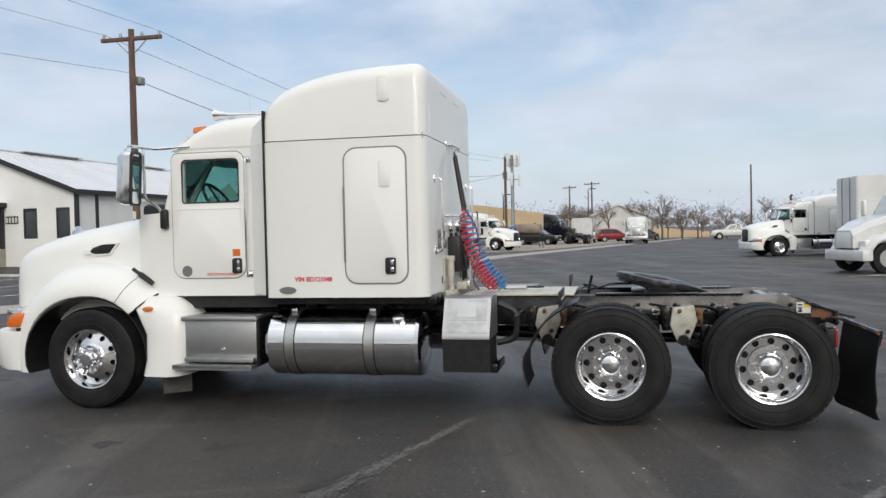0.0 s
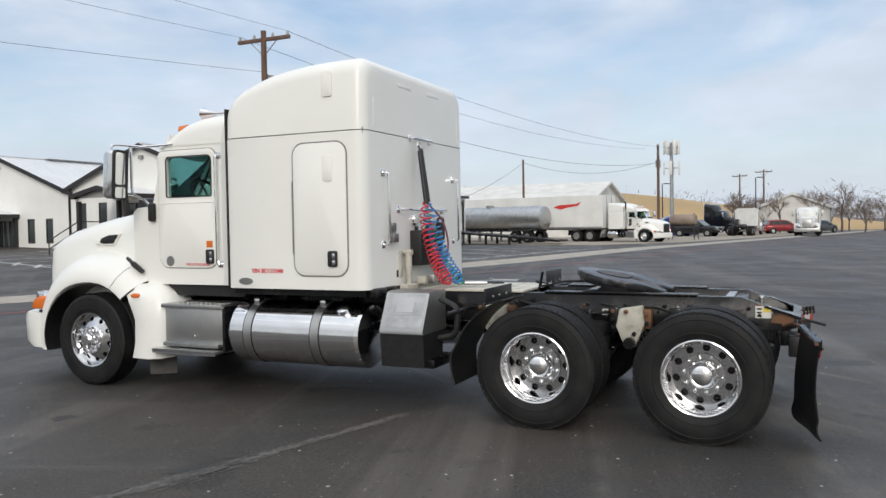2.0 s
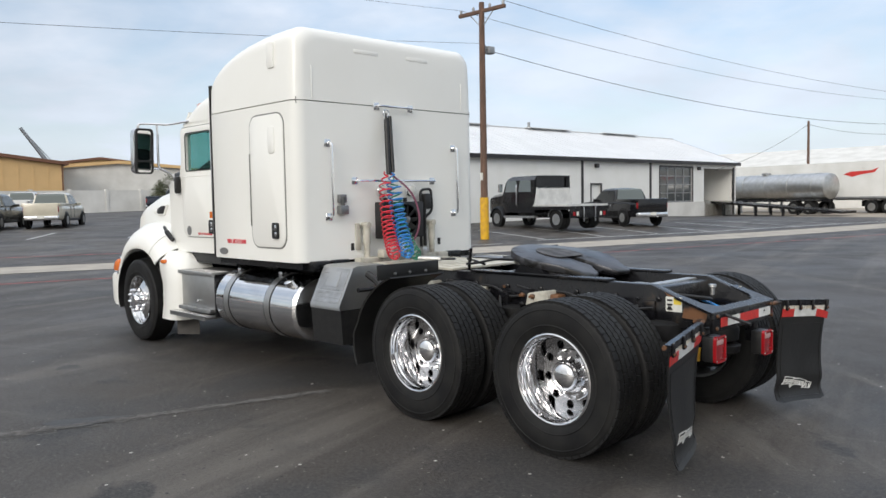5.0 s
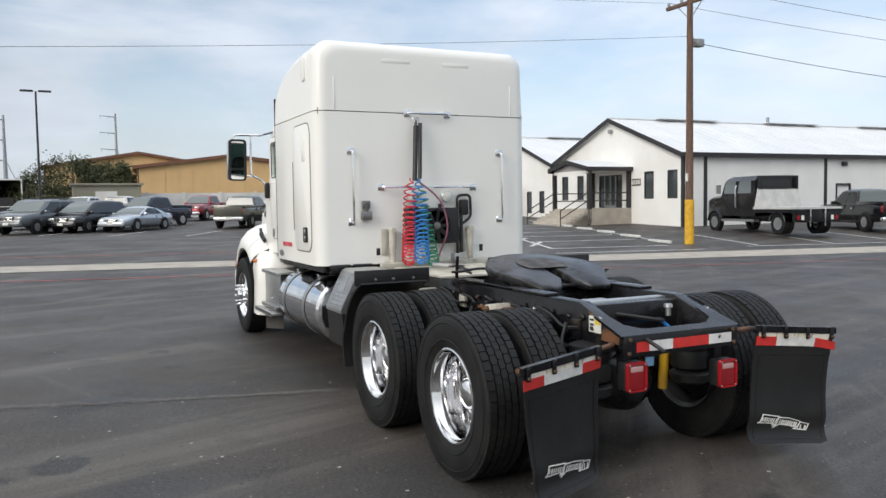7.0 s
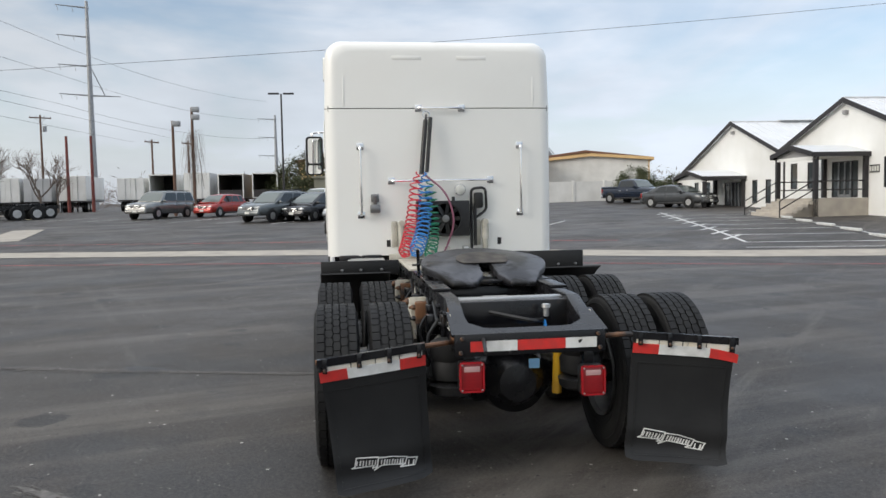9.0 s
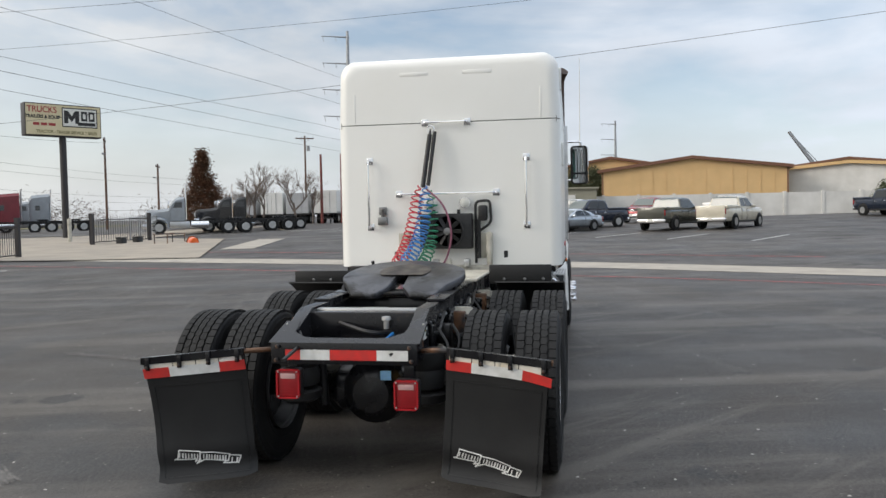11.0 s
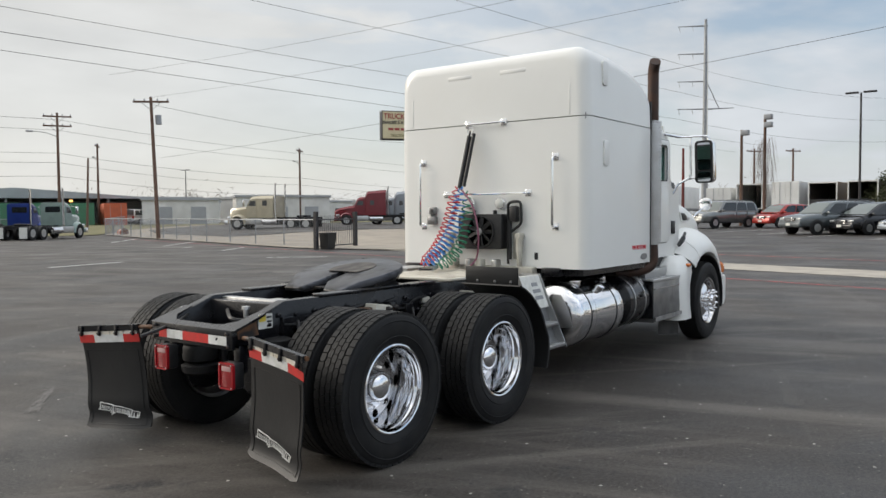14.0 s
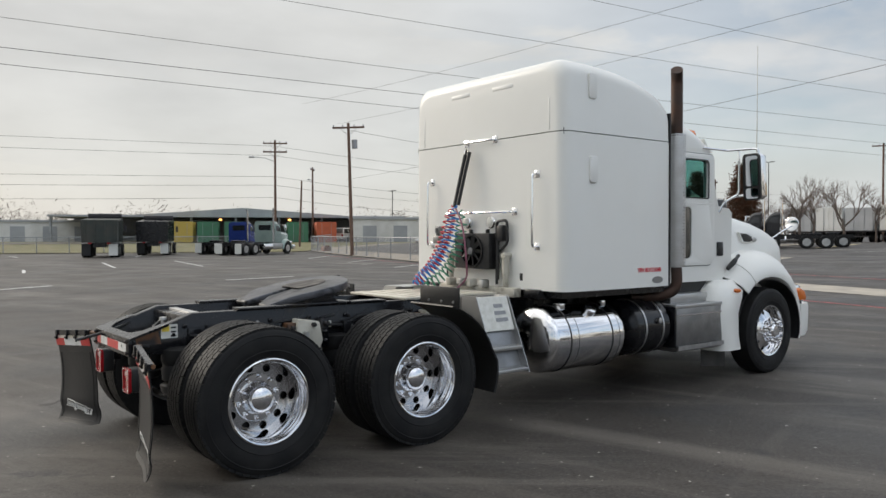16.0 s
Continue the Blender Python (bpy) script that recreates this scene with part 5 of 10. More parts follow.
wheel_pts = [(0.0, 0.23 * math.cos(a), 0.23 * math.sin(a)) for a in [k * 2 * math.pi / 24 for k in range(25)]]
steer = part("steering_wheel", tube(wheel_pts, 0.016, 8), M_PLASTIC, truck, "black steering wheel")
put(steer, 1.10, -0.48, 2.08, 0, -35, 0)
for a in (90, 210, 330):
    part("spoke", tube([(0, 0, 0), (0, 0.22 * math.cos(radians(a)), 0.22 * math.sin(radians(a)))], 0.014, 6), M_PLASTIC, steer)
# windscreen, pillars, visor
for side in (-1, 1):
    scr = skin([[(0.42, 0.02 * side, 1.96), (0.435, 0.02 * side, 1.96), (0.815, 0.02 * side, 2.6), (0.8, 0.02 * side, 2.6)], [(0.76, side * 0.9, 1.96), (0.775, side * 0.9, 1.96), (0.935, side * 0.88, 2.6), (0.92, side * 0.88, 2.6)]])
    ws = part("windscreen", scr, M_TEAL_GLASS, truck, "tinted windscreen half")
    ws.visible_shadow = False
    part("pillar", tube([(0.76, side * 0.92, 1.95), (0.92, side * 0.90, 2.6)], 0.04, 8), M_WHITE, truck)
part("centre_pillar", tube([(0.42, 0, 1.95), (0.80, 0, 2.6)], 0.03, 8), M_WHITE, truck)
vis = skin([[(0.56 + 0.32 * abs(y), y, 2.535), (0.57 + 0.32 * abs(y), y, 2.55), (0.85 + 0.17 * abs(y), y, 2.66), (0.86 + 0.17 * abs(y), y, 2.645)] for y in (-0.93, -0.6, -0.3, 0, 0.3, 0.6, 0.93)])
part("sun_visor", vis, M_WHITE, truck, "white outside sun visor")
part("visor_header", skin([[(0.82, y, 2.58), (0.95, y, 2.58), (0.99, y, 2.72 + 0.08 * (1 - abs(y))), (0.9, y, 2.62)] for y in (-0.93, -0.5, 0, 0.5, 0.93)]), M_WHITE, truck)
for y in (-0.8, -0.4, 0.0, 0.4, 0.8):
    part("roof_marker", skin([[(1.02 - 0.0 * k, y - 0.045 + 0.02 * k, 2.77 + 0.055 * k + 0.04 * (abs(y) < 0.6)), (1.14, y - 0.045 + 0.02 * k, 2.80 + 0.035 * k + 0.04 * (abs(y) < 0.6)), (1.14, y + 0.045 - 0.02 * k, 2.80 + 0.035 * k + 0.04 * (abs(y) < 0.6)), (1.02, y + 0.045 - 0.02 * k, 2.77 + 0.055 * k + 0.04 * (abs(y) < 0.6))] for k in (0, 1)]), M_AMBER, truck, "amber roof marker lamp")
for y in (-0.55, 0.1):
    horn = part("air_horn", tube([(1.12, y, 2.99), (1.17, y, 2.985), (1.3, y, 2.975), (1.75, y, 2.965)], [0.065, 0.05, 0.028, 0.02], 14), M_CHROME, truck, "chrome roof air horn")
    part("horn_foot", bm_box(1.28, 1.34, y - 0.02, y + 0.02, 2.88, 2.97, 0.004), M_CHROME, horn)
    part("horn_foot", bm_box(1.62, 1.68, y - 0.02, y + 0.02, 2.88, 2.96, 0.004), M_CHROME, horn)

# ---- hood, fenders, bumper ----
hood_rings = []
for x, zt, w in ((-1.36, 1.46, 0.44), (-1.34, 1.54, 0.52), (-1.28, 1.60, 0.57), (-1.15, 1.66, 0.62), (-0.9, 1.74, 0.675), (-0.5, 1.83, 0.735), (0.0, 1.91, 0.79), (0.3, 1.95, 0.825), (0.46, 1.965, 0.845)):
    ring = [(x, -w - 0.04, 0.85), (x, w + 0.04, 0.85)]
    n = 10
    for i in range(n + 1):
        a = radians(180 * i / n)
        c, s = math.cos(a), math.sin(a)
        # squarish top: superellipse
        ring.append((x, (w + 0.03 * (1 - abs(s))) * math.copysign(abs(c) ** 0.40, c), 1.25 + (zt - 1.25) * abs(s) ** 0.42))
    hood_rings.append(ring)
hood = part("hood", skin(hood_rings), M_WHITE, truck, "white sloping hood", smooth=50)
part("hood_gap", bm_box(0.462, 0.478, -0.868, 0.868, 1.12, 1.88), M_PLASTIC, truck)
cowl = skin([[(x, -w, 1.13), (x, w, 1.13), (x, w, zt - 0.12), (x, w - 0.12, zt), (x, -w + 0.12, zt), (x, -w, zt - 0.12)] for x, w, zt in ((0.48, 0.86, 1.96), (0.62, 0.91, 1.975), (0.80, 0.94, 1.985))])
part("cowl", cowl, M_WHITE, truck)
# grille at the nose
part("grille", bm_box(-1.385, -1.34, -0.40, 0.40, 0.80, 1.46, 0.02), M_PLASTIC, truck)
part("grille_surround", plate(rounded(-0.44, 0.44, 0.76, 1.50, 0.1), -1.375, -1.35, [rounded(-0.36, 0.36, 0.82, 1.43, 0.08)[::-1]], axis="x"), M_CHROME, truck, "chrome grille surround")
WC = Vector((-0.02, 0, 0.505))
for side in (-1, 1):
    rings = []
    for k in range(25):
        a = radians(-8 + (205 - -8) * k / 24)          # from behind the wheel over the top to its front
        c, s = math.cos(a), math.sin(a)
        fwd = -c   # along -x is forward
        prof = [(0.62, 1.13), (0.635, 1.155), (0.70, 1.16), (0.80, 1.125), (0.90, 1.04), (0.97, 0.92), (1.0, 0.78), (1.0, 0.6), (0.62, 0.62)]
        ring = []
        for r, y in prof:
            front = max(0.0, fwd)
            rr = r + 0.10 * front * (r - 0.62) / 0.38 + 0.17 * front ** 2 * (1.0 - (r - 0.62) / 0.5)
            yy = y - 0.16 * front ** 2 * (1 if y > 0.7 else 0) * (0.4 + (r - 0.62))
            z = WC.z + rr * s * (1.0 if r < 0.65 else 0.96)
            ring.append((WC.x + rr * c * 1.02, side * yy, max(0.34, z)))
        rings.append(ring)
    # rear half ends in the skirt; only the top and front belong to the hood
    fender = part("fender", skin(rings[8:]), M_WHITE, hood, "white flared front fender", smooth=50)
    shift = [[tuple(Vector(p).lerp(Vector(q), 0.93)) for p, q in zip(rings[7], rings[8])]]
    part("fender_extension", skin([[tuple(Vector(p).lerp(Vector(q), 0.07)) for p, q in zip(rings[6], rings[7])], rings[7]] + shift), M_WHITE, truck, "white panel between fender and skirt", smooth=50)
    part("wheel_arch_liner", skin([[(WC.x + (p[0] - WC.x) * f, side * y, WC.z + (p[2] - WC.z) * f) for f, y in ((0.985, 1.115), (0.965, 1.115), (0.965, 0.5), (0.985, 0.5))] for p in [r[0] for r in rings]]), M_PLASTIC, truck)
    part("arch_front_panel", bm_box(-0.96, -0.86, min(side * 0.55, side * 1.06), max(side * 0.55, side * 1.06), 0.36, 0.80, 0.01), M_PLASTIC, truck)
    for k0, nm in ((6, "fender_seam"), (8, "fender_seam")):
        band = [[WC + (Vector(p) - WC) * 0.994 - Vector((0, side * 0.004, 0)) for p in ring] for ring in ([tuple(Vector(a).lerp(Vector(b), 0.12 if k0 > 6 else 0.02)) for a, b in zip(rings[k0], rings[k0 - 1])], [tuple(Vector(a).lerp(Vector(b), 0.12 if k0 > 6 else 0.05)) for a, b in zip(rings[k0], rings[k0 + 1])])]
        part(nm, skin(band), M_PLASTIC, hood)
    skirt = []
    for z, x0, x1 in ((0.335, 0.56, 0.99), (0.5, 0.60, 1.02), (0.75, 0.60, 1.06), (0.92, 0.52, 1.05), (1.02, 0.44, 1.0), (1.125, 0.38, 0.86)):
        bul = 0.0 if z > 0.9 else 0.01
        lean = 0.02 * (1.13 - z)
        y1 = 1.15 + lean - (0.10 if z > 1.1 else 0.035 if z > 1.0 else 0)
        skirt.append([(x0, side * 0.72, z), (x0, side * (y1 - 0.05), z), (x0 + 0.05, side * y1, z), (x1 - 0.14, side * (y1 + bul), z), (x1 - 0.04, side * (y1 - 0.05), z), (x1, side * (y1 - 0.16), z), (x1, side * 0.72, z)])
    sk = part("fender_skirt", skin(skirt), M_WHITE, truck, "white fender skirt behind the front wheel", smooth=50)
    mk = part("marker_lamp", plate([(0.64 + 0.055 * math.cos(a), 1.005 + 0.024 * math.sin(a)) for a in [k * math.pi / 10 for k in range(20)]], side * 1.10, side * 1.155, bevel=0.008), M_AMBER, sk, "amber side marker lamp")
    part("splash_flap", skin([[(0.72, side * 1.03, z), (0.94, side * 0.86, z), (0.945, side * 0.866, z), (0.725, side * 1.036, z)] for z in (0.14, 0.36)]), M_SPLASH, truck, "short dusty grey splash flap")
    # headlamp
    lampbm = skin([[(-0.90, side * 1.03, z0), (-1.05, side * 0.99, z0), (-1.20, side * 0.90, z0), (-1.30, side * 0.70, z0), (-1.1, side * 0.6, z0), (-0.9, side * 0.8, z0)] for z0 in (0.78, 0.99)])
    bmesh.ops.bevel(lampbm, geom=lampbm.edges[:], offset=0.02, segments=2, profile=0.5, affect="EDGES")
    h_ob = part("headlamp", lampbm, M_CHROME, truck, "wrapped headlamp with amber corner")
    part("turn_lens", plate([(-0.90, 0.81), (-1.04, 0.80), (-1.09, 0.83), (-1.03, 0.93), (-0.93, 0.965), (-0.875, 0.94)], side * 0.95, side * 1.062, bevel=0.02), M_AMBER, h_ob)
    # hood side vent
    vent = plate([(-0.12, 1.575), (-0.05, 1.555), (0.13, 1.56), (0.22, 1.66), (0.05, 1.655), (-0.08, 1.62)], side * 0.76, side * 0.832, bevel=0.004)
    rim_b = plate([(-0.15, 1.585), (-0.06, 1.535), (0.14, 1.545), (0.245, 1.672), (0.05, 1.672), (-0.09, 1.64)], side * 0.76, side * 0.827, bevel=0.004)
    for own in (vent, rim_b):
        for v in own.verts:
            v.co.x -= 0.12
            v.co.y += side * 0.11 * v.co.x
    part("vent_rim", rim_b, M_WHITE, hood)
    vt = part("hood_vent", vent, M_PLASTIC, hood, "black hood side vent")
    part("vent_emblem", plate([(-0.27 + 0.055 * math.cos(a), 1.582 + 0.03 * math.sin(a)) for a in [k * math.pi / 10 for k in range(20)]], side * 0.74, side * 0.806, bevel=0.004), M_WHITE if side < 0 else M_ALU, hood)
bump = []
for z, k in ((0.36, 0.94), (0.42, 0.99), (0.60, 1.0), (0.72, 1.0), (0.765, 0.97)):
    ring = []
    for x, y in ((-0.90, 1.08), (-0.98, 1.085), (-1.12, 1.06), (-1.28, 0.98), (-1.40, 0.80), (-1.46, 0.5), (-1.48, 0.0)):
        ring.append((x * (k if x < -0.9 else 1), y * (0.97 + 0.03 * k), z))
    ring += [(x, -y, z) for x, y, z in ring[-2::-1]]
    ring += [(-0.90, -1.0, z), (-0.97, -0.97, z), (-1.2, -0.7, z), (-1.25, 0, z), (-1.2, 0.7, z), (-0.97, 0.97, z), (-0.90, 1.0, z)]
    bump.append(ring)
part("bumper", skin(bump), M_WHITE, truck, "white wraparound front bumper")
part("inner_arch", bm_box(-0.88, 0.55, -0.6, 0.6, 0.55, 1.12), M_BLACK, truck)
# hood mirror on the far side
hm = part("hood_mirror", tube([(-1.06, 0.60, 1.60), (-1.28, 0.63, 1.70), (-1.46, 0.65, 1.76)], 0.010, 8), M_CHROME, truck, "chrome round hood mirror on a stalk")
part("mirror_bowl", bm_lathe_at([(-0.05, 0.01), (-0.04, 0.06), (-0.01, 0.092), (0.012, 0.095), (0.016, 0.088)], (-1.47, 0.65, 1.79), "x", 24), M_CHROME, hm)

# ---- door mirrors ----
for side in (-1, 1):
    mz0, mz1 = 2.03, 2.545
    shell = []
    for x, sx, sz in ((-0.115, 0.25, 0.6), (-0.10, 0.55, 0.82), (-0.06, 0.85, 0.95), (0.0, 1.0, 1.0), (0.05, 0.98, 0.99), (0.055, 0.9, 0.96)):
        out = rounded(-0.115 * sx, 0.115 * sx, -0.26 * sz, 0.26 * sz, 0.05 * sx)
        shell.append([(x, p, q) for p, q in out])
    mir = part("door_mirror", skin(shell), [M_CHROME], truck, "tall chrome-backed door mirror")
    put(mir, 0.62, side * 1.34, 2.29, 0, 3, -side * 10)
    part("mirror_bezel", plate(rounded(-0.115, 0.115, -0.26, 0.26, 0.05), 0.045, 0.07, [rounded(-0.09, 0.09, -0.10, 0.235, 0.03)[::-1], rounded(-0.09, 0.09, -0.24, -0.125, 0.03)[::-1]], axis="x"), M_PLASTIC, mir, "black mirror rim")
    part("mirror_glass", plate(rounded(-0.09, 0.09, -0.10, 0.235, 0.03), 0.054, 0.06, axis="x"), M_MIRROR, mir)
    part("spot_glass", plate(rounded(-0.09, 0.09, -0.24, -0.125, 0.03), 0.054, 0.064, axis="x"), M_MIRROR, mir)
    arm = part("mirror_arm", tube(bend([(1.05, side * 0.95, 2.62), (0.72, side * 1.05, 2.60), (0.60, side * 1.30, 2.61), (0.60, side * 1.36, 2.60), (0.60, side * 1.36, 2.5)], 0.04), 0.015, 8), M_CHROME, truck, "chrome mirror arm")
    part("arm_upright", tube(bend([(0.66, side * 1.16, 2.60), (0.66, side * 1.16, 2.10), (0.72, side * 1.02, 2.02), (0.76, side * 0.97, 1.9)], 0.05), 0.014, 8), M_CHROME, arm)
    part("arm_lower", tube([(0.62, side * 1.30, 2.10), (0.66, side * 1.14, 2.08)], 0.012, 8), M_CHROME, arm)
part("antenna", tube([(0.60, 1.34, 2.55), (0.60, 1.345, 3.75)], [0.006, 0.003], 6), M_STICKER, truck, "thin white whip antenna")

# ---- exhaust stack, far side ----
stk = part("exhaust_pipe", tube(bend([(1.75, 1.105, 2.66), (1.75, 1.105, 3.27), (1.83, 1.16, 3.36)], 0.08), 0.062, 16), M_STACK, truck, "burnt brown exhaust stack in a perforated chrome shield")
shield_bm = bmesh.new()
rows_n, cols_n = 42, 26
for i in range(rows_n):
    z0 = 1.32 + 1.38 * i / rows_n
    z1 = 1.32 + 1.38 * (i + 1) / rows_n
    for j in range(cols_n):
        a0 = 2 * math.pi * (j + 0.5 * (i % 2)) / cols_n
        a1 = a0 + 2 * math.pi / cols_n
        am, zm = (a0 + a1) / 2, (z0 + z1) / 2
        q = 0.27
        corners = [(a0, z0), (a1, z0), (a1, z1), (a0, z1)]
        holes_p = [(am - (a1 - a0) * q, zm), (am, zm - (z1 - z0) * 0.34), (am + (a1 - a0) * q, zm), (am, zm + (z1 - z0) * 0.34)]
        vs = [shield_bm.verts.new((0.095 * math.cos(a), 0.095 * math.sin(a), z)) for a, z in corners]
        hs = [shield_bm.verts.new((0.095 * math.cos(a), 0.095 * math.sin(a), z)) for a, z in holes_p]
        shield_bm.faces.new((vs[0], vs[1], hs[1]))
        shield_bm.faces.new((vs[1], vs[2], hs[2]))
        shield_bm.faces.new((vs[2], vs[3], hs[3]))
        shield_bm.faces.new((vs[3], vs[0], hs[0]))
        shield_bm.faces.new((vs[0], hs[1], hs[0]))
        shield_bm.faces.new((vs[1], hs[2], hs[1]))
        shield_bm.faces.new((vs[2], hs[3], hs[2]))
        shield_bm.faces.new((vs[3], hs[0], hs[3]))
shield = part("heat_shield", shield_bm, M_SHIELD, stk)
put(shield, 1.75, 1.105, 0)
part("inner_pipe", tube([(1.75, 1.105, 1.3), (1.75, 1.105, 2.68)], 0.066, 16), M_ALU, stk)
part("elbow", tube(bend([(1.75, 1.105, 1.34), (1.75, 1.12, 1.05), (1.95, 0.98, 0.99), (2.1, 0.8, 0.98)], 0.14, 8), 0.058, 16), M_STACK, stk)

# ---- frame and running gear ----
for side in (-1, 1):
    y = side * 0.43
    rail_out = [(-1.1, 0.78), (6.92, 0.78), (7.125, 0.82), (7.125, 0.905), (6.70, 1.065), (3.2, 1.065), (2.6, 1.0), (-1.1, 1.0)]
    rail = part("frame_rail", plate(rail_out, y - side * 0.085, y, bevel=0.004), M_BLACK, truck, "black steel frame rail with bolts")
    part("rust_patch", plate([(6.93, 0.86), (7.10, 0.85), (7.11, 0.907), (6.80, 1.022), (6.82, 1.0), (6.95, 0.95)], y, y + side * 0.003), M_RUST, rail)
    for k in range(14):
        bm = bm_lathe_at([(0.0, 0.018), (0.018, 0.018), (0.024, 0.010)], (0, 0, 0), "y", 8)
        if side < 0:
            bm.transform(Matrix.Rotation(math.pi, 4, "Z"))
        put(part("bolt", bm, M_BLACK, rail), 4.55 + 0.17 * k, y, 0.975 if k % 2 else 0.86)
    # stickers
    stB = part("load_sticker", plate(rounded(6.81, 6.93, 0.895, 0.995, 0.004), y, y + side * 0.004), M_STICKER, rail, "white and yellow load sticker")
    part("yellow_field", plate(rounded(6.87, 6.925, 0.945, 0.99, 0.003), y + side * 0.004, y + side * 0.006), M_STICKY, stB)
    for k in range(3):
        part("print", plate(rounded(6.82, 6.86, 0.905 + 0.03 * k, 0.918 + 0.03 * k, 0.002), y + side * 0.004, y + side * 0.006), M_INK, stB)
    stA = part("warning_sticker", plate(rounded(5.53, 5.65, 0.88, 0.935, 0.004), y, y + side * 0.004), M_STICKER, rail, "small black and cream warning sticker")
    part("ring_mark", plate([(5.56 + 0.02 * math.cos(a), 0.907 + 0.02 * math.sin(a)) for a in [j * math.pi / 8 for j in range(16)]], y + side * 0.004, y + side * 0.006), M_INK, stA)
    part("print", plate(rounded(5.595, 5.64, 0.89, 0.925, 0.003), y + side * 0.004, y + side * 0.006), M_STICKY, stA)
    # spring hangers and arms, cream and grimy, between the wheels
    for hx, kk in ((4.55, 0), (5.80, 1)):
        hanger = part("suspension_hanger", plate([(hx - 0.09, 0.95), (hx + 0.1, 0.98), (hx + 0.13, 0.83), (hx + 0.04, 0.62), (hx - 0.05, 0.62), (hx - 0.12, 0.80)], y + side * 0.02, y + side * 0.14, bevel=0.012), M_CREAM, truck, "grimy cream suspension hanger")
        part("pivot", bm_lathe_at([(-0.1, 0.05), (0.1, 0.05)], (hx, y + side * 0.1, 0.66), "y", 12), M_BLACK, hanger)
        part("hanger_bolt", bm_lathe_at([(-0.02, 0.025), (0.09, 0.022)], (hx + 0.05, y + side * 0.1, 0.86), "y", 8), M_ALU, hanger)
        for dx, z0, z1, mt in ((-0.15, 0.74, 0.97, M_BLACK), (0.14, 0.78, 0.95, M_RUST), (0.20, 0.66, 0.80, M_BLACK)):
            part("hanger_bracket", bm_box(hx + dx - 0.04, hx + dx + 0.04, min(y + side * 0.01, y + side * 0.11), max(y + side * 0.01, y + side * 0.11), z0, z1, 0.012), mt, hanger)
        for dx, z in ((-0.15, 0.93), (-0.15, 0.86), (-0.15, 0.79), (0.14, 0.91), (0.14, 0.83), (-0.03, 0.93), (0.04, 0.74)):
            own = bm_lathe_at([(0.0, 0.02), (0.022, 0.02), (0.03, 0.012), (0.045, 0.012)], (0, 0, 0), "y", 6)
            if side < 0:
                own.transform(Matrix.Rotation(math.pi, 4, "Z"))
            put(part("hanger_bolt", own, M_RUST if z > 0.9 else M_BLACK, hanger), hx + dx, y + side * (0.11 if abs(dx) > 0.1 else 0.14), z)
    for k in range(17):
        own = bm_lathe_at([(0.0, 0.013), (0.014, 0.013), (0.018, 0.008)], (0, 0, 0), "y", 6)
        if side < 0:
            own.transform(Matrix.Rotation(math.pi, 4, "Z"))
        put(part("bolt", own, (M_BLACK, M_RUST, M_BLACK, M_ALU)[k % 4], rail), 4.62 + 0.137 * k + 0.03 * (k % 3), y, 0.92 + 0.045 * ((k * 7) % 3 - 1))
    for k in range(5):
        x0 = 4.75 + 0.38 * k
        part("frame_line", tube(bend([(x0, y + side * 0.02, 0.985 - 0.02 * (k % 2)), (x0 + 0.16, y + side * 0.03, 0.96), (x0 + 0.30, y + side * 0.035, 0.89), (x0 + 0.46, y + side * 0.025, 0.91)], 0.06), 0.011, 6), M_PLASTIC, rail)
    for ax in (5.137, 6.457):
        part("trailing_arm", skin([[(ax - 0.60 + 0.95 * k, y + side * 0.03, 0.60 - 0.12 * math.sin(math.pi * k)), (ax - 0.60 + 0.95 * k, y + side * 0.12, 0.60 - 0.12 * math.sin(math.pi * k)), (ax - 0.60 + 0.95 * k, y + side * 0.12, 0.67 - 0.12 * math.sin(math.pi * k)), (ax - 0.60 + 0.95 * k, y + side * 0.03, 0.67 - 0.12 * math.sin(math.pi * k))] for k in [j / 8 for j in range(9)]]), M_BLACK, truck)
        bag_ob = part("air_spring", bm_lathe_at([(-0.13, 0.09), (-0.11, 0.125), (-0.03, 0.13), (0.0, 0.115), (0.03, 0.132), (0.11, 0.13), (0.13, 0.08)], (ax + 0.33, y - side * 0.02, 0.70), "z", 20), M_RUBBER, truck, "black rubber air spring")
        part("spring_base", bm_lathe_at([(-0.22, 0.10), (-0.2, 0.13), (-0.15, 0.14), (-0.13, 0.10)], (ax + 0.33, y - side * 0.02, 0.70), "z", 20), M_PLASTIC, bag_ob)
        part("brake_chamber", bm_lathe_at([(-0.12, 0.06), (-0.1, 0.085), (0.1, 0.085), (0.14, 0.05)], (ax - 0.24, side * 0.36, 0.66), "x", 16), M_CREAM, truck, "grimy brake chamber")
        part("shock_absorber", tube([(ax + 0.18, side * 0.30, 0.42), (ax + 0.22, side * 0.31, 0.92)], 0.032, 12), M_YELLOW if ax > 6 and side > 0 else M_BLACK, truck, "shock absorber beside the frame")
for ax in (5.137, 6.457):
    axle = part("drive_axle", tube([(ax, -0.75, 0.505), (ax, -0.3, 0.505), (ax, -0.22, 0.505), (ax, 0.22, 0.505), (ax, 0.3, 0.505), (ax, 0.75, 0.505)], [0.075, 0.085, 0.16, 0.16, 0.085, 0.075], 16), M_BLACK, truck, "black drive axle")
    part("differential", bm_lathe_at([(-0.28, 0.10), (-0.2, 0.19), (0.0, 0.235), (0.15, 0.21), (0.24, 0.12), (0.26, 0.0001)], (ax, 0.03, 0.505), "x", 24), M_BLACK, axle)
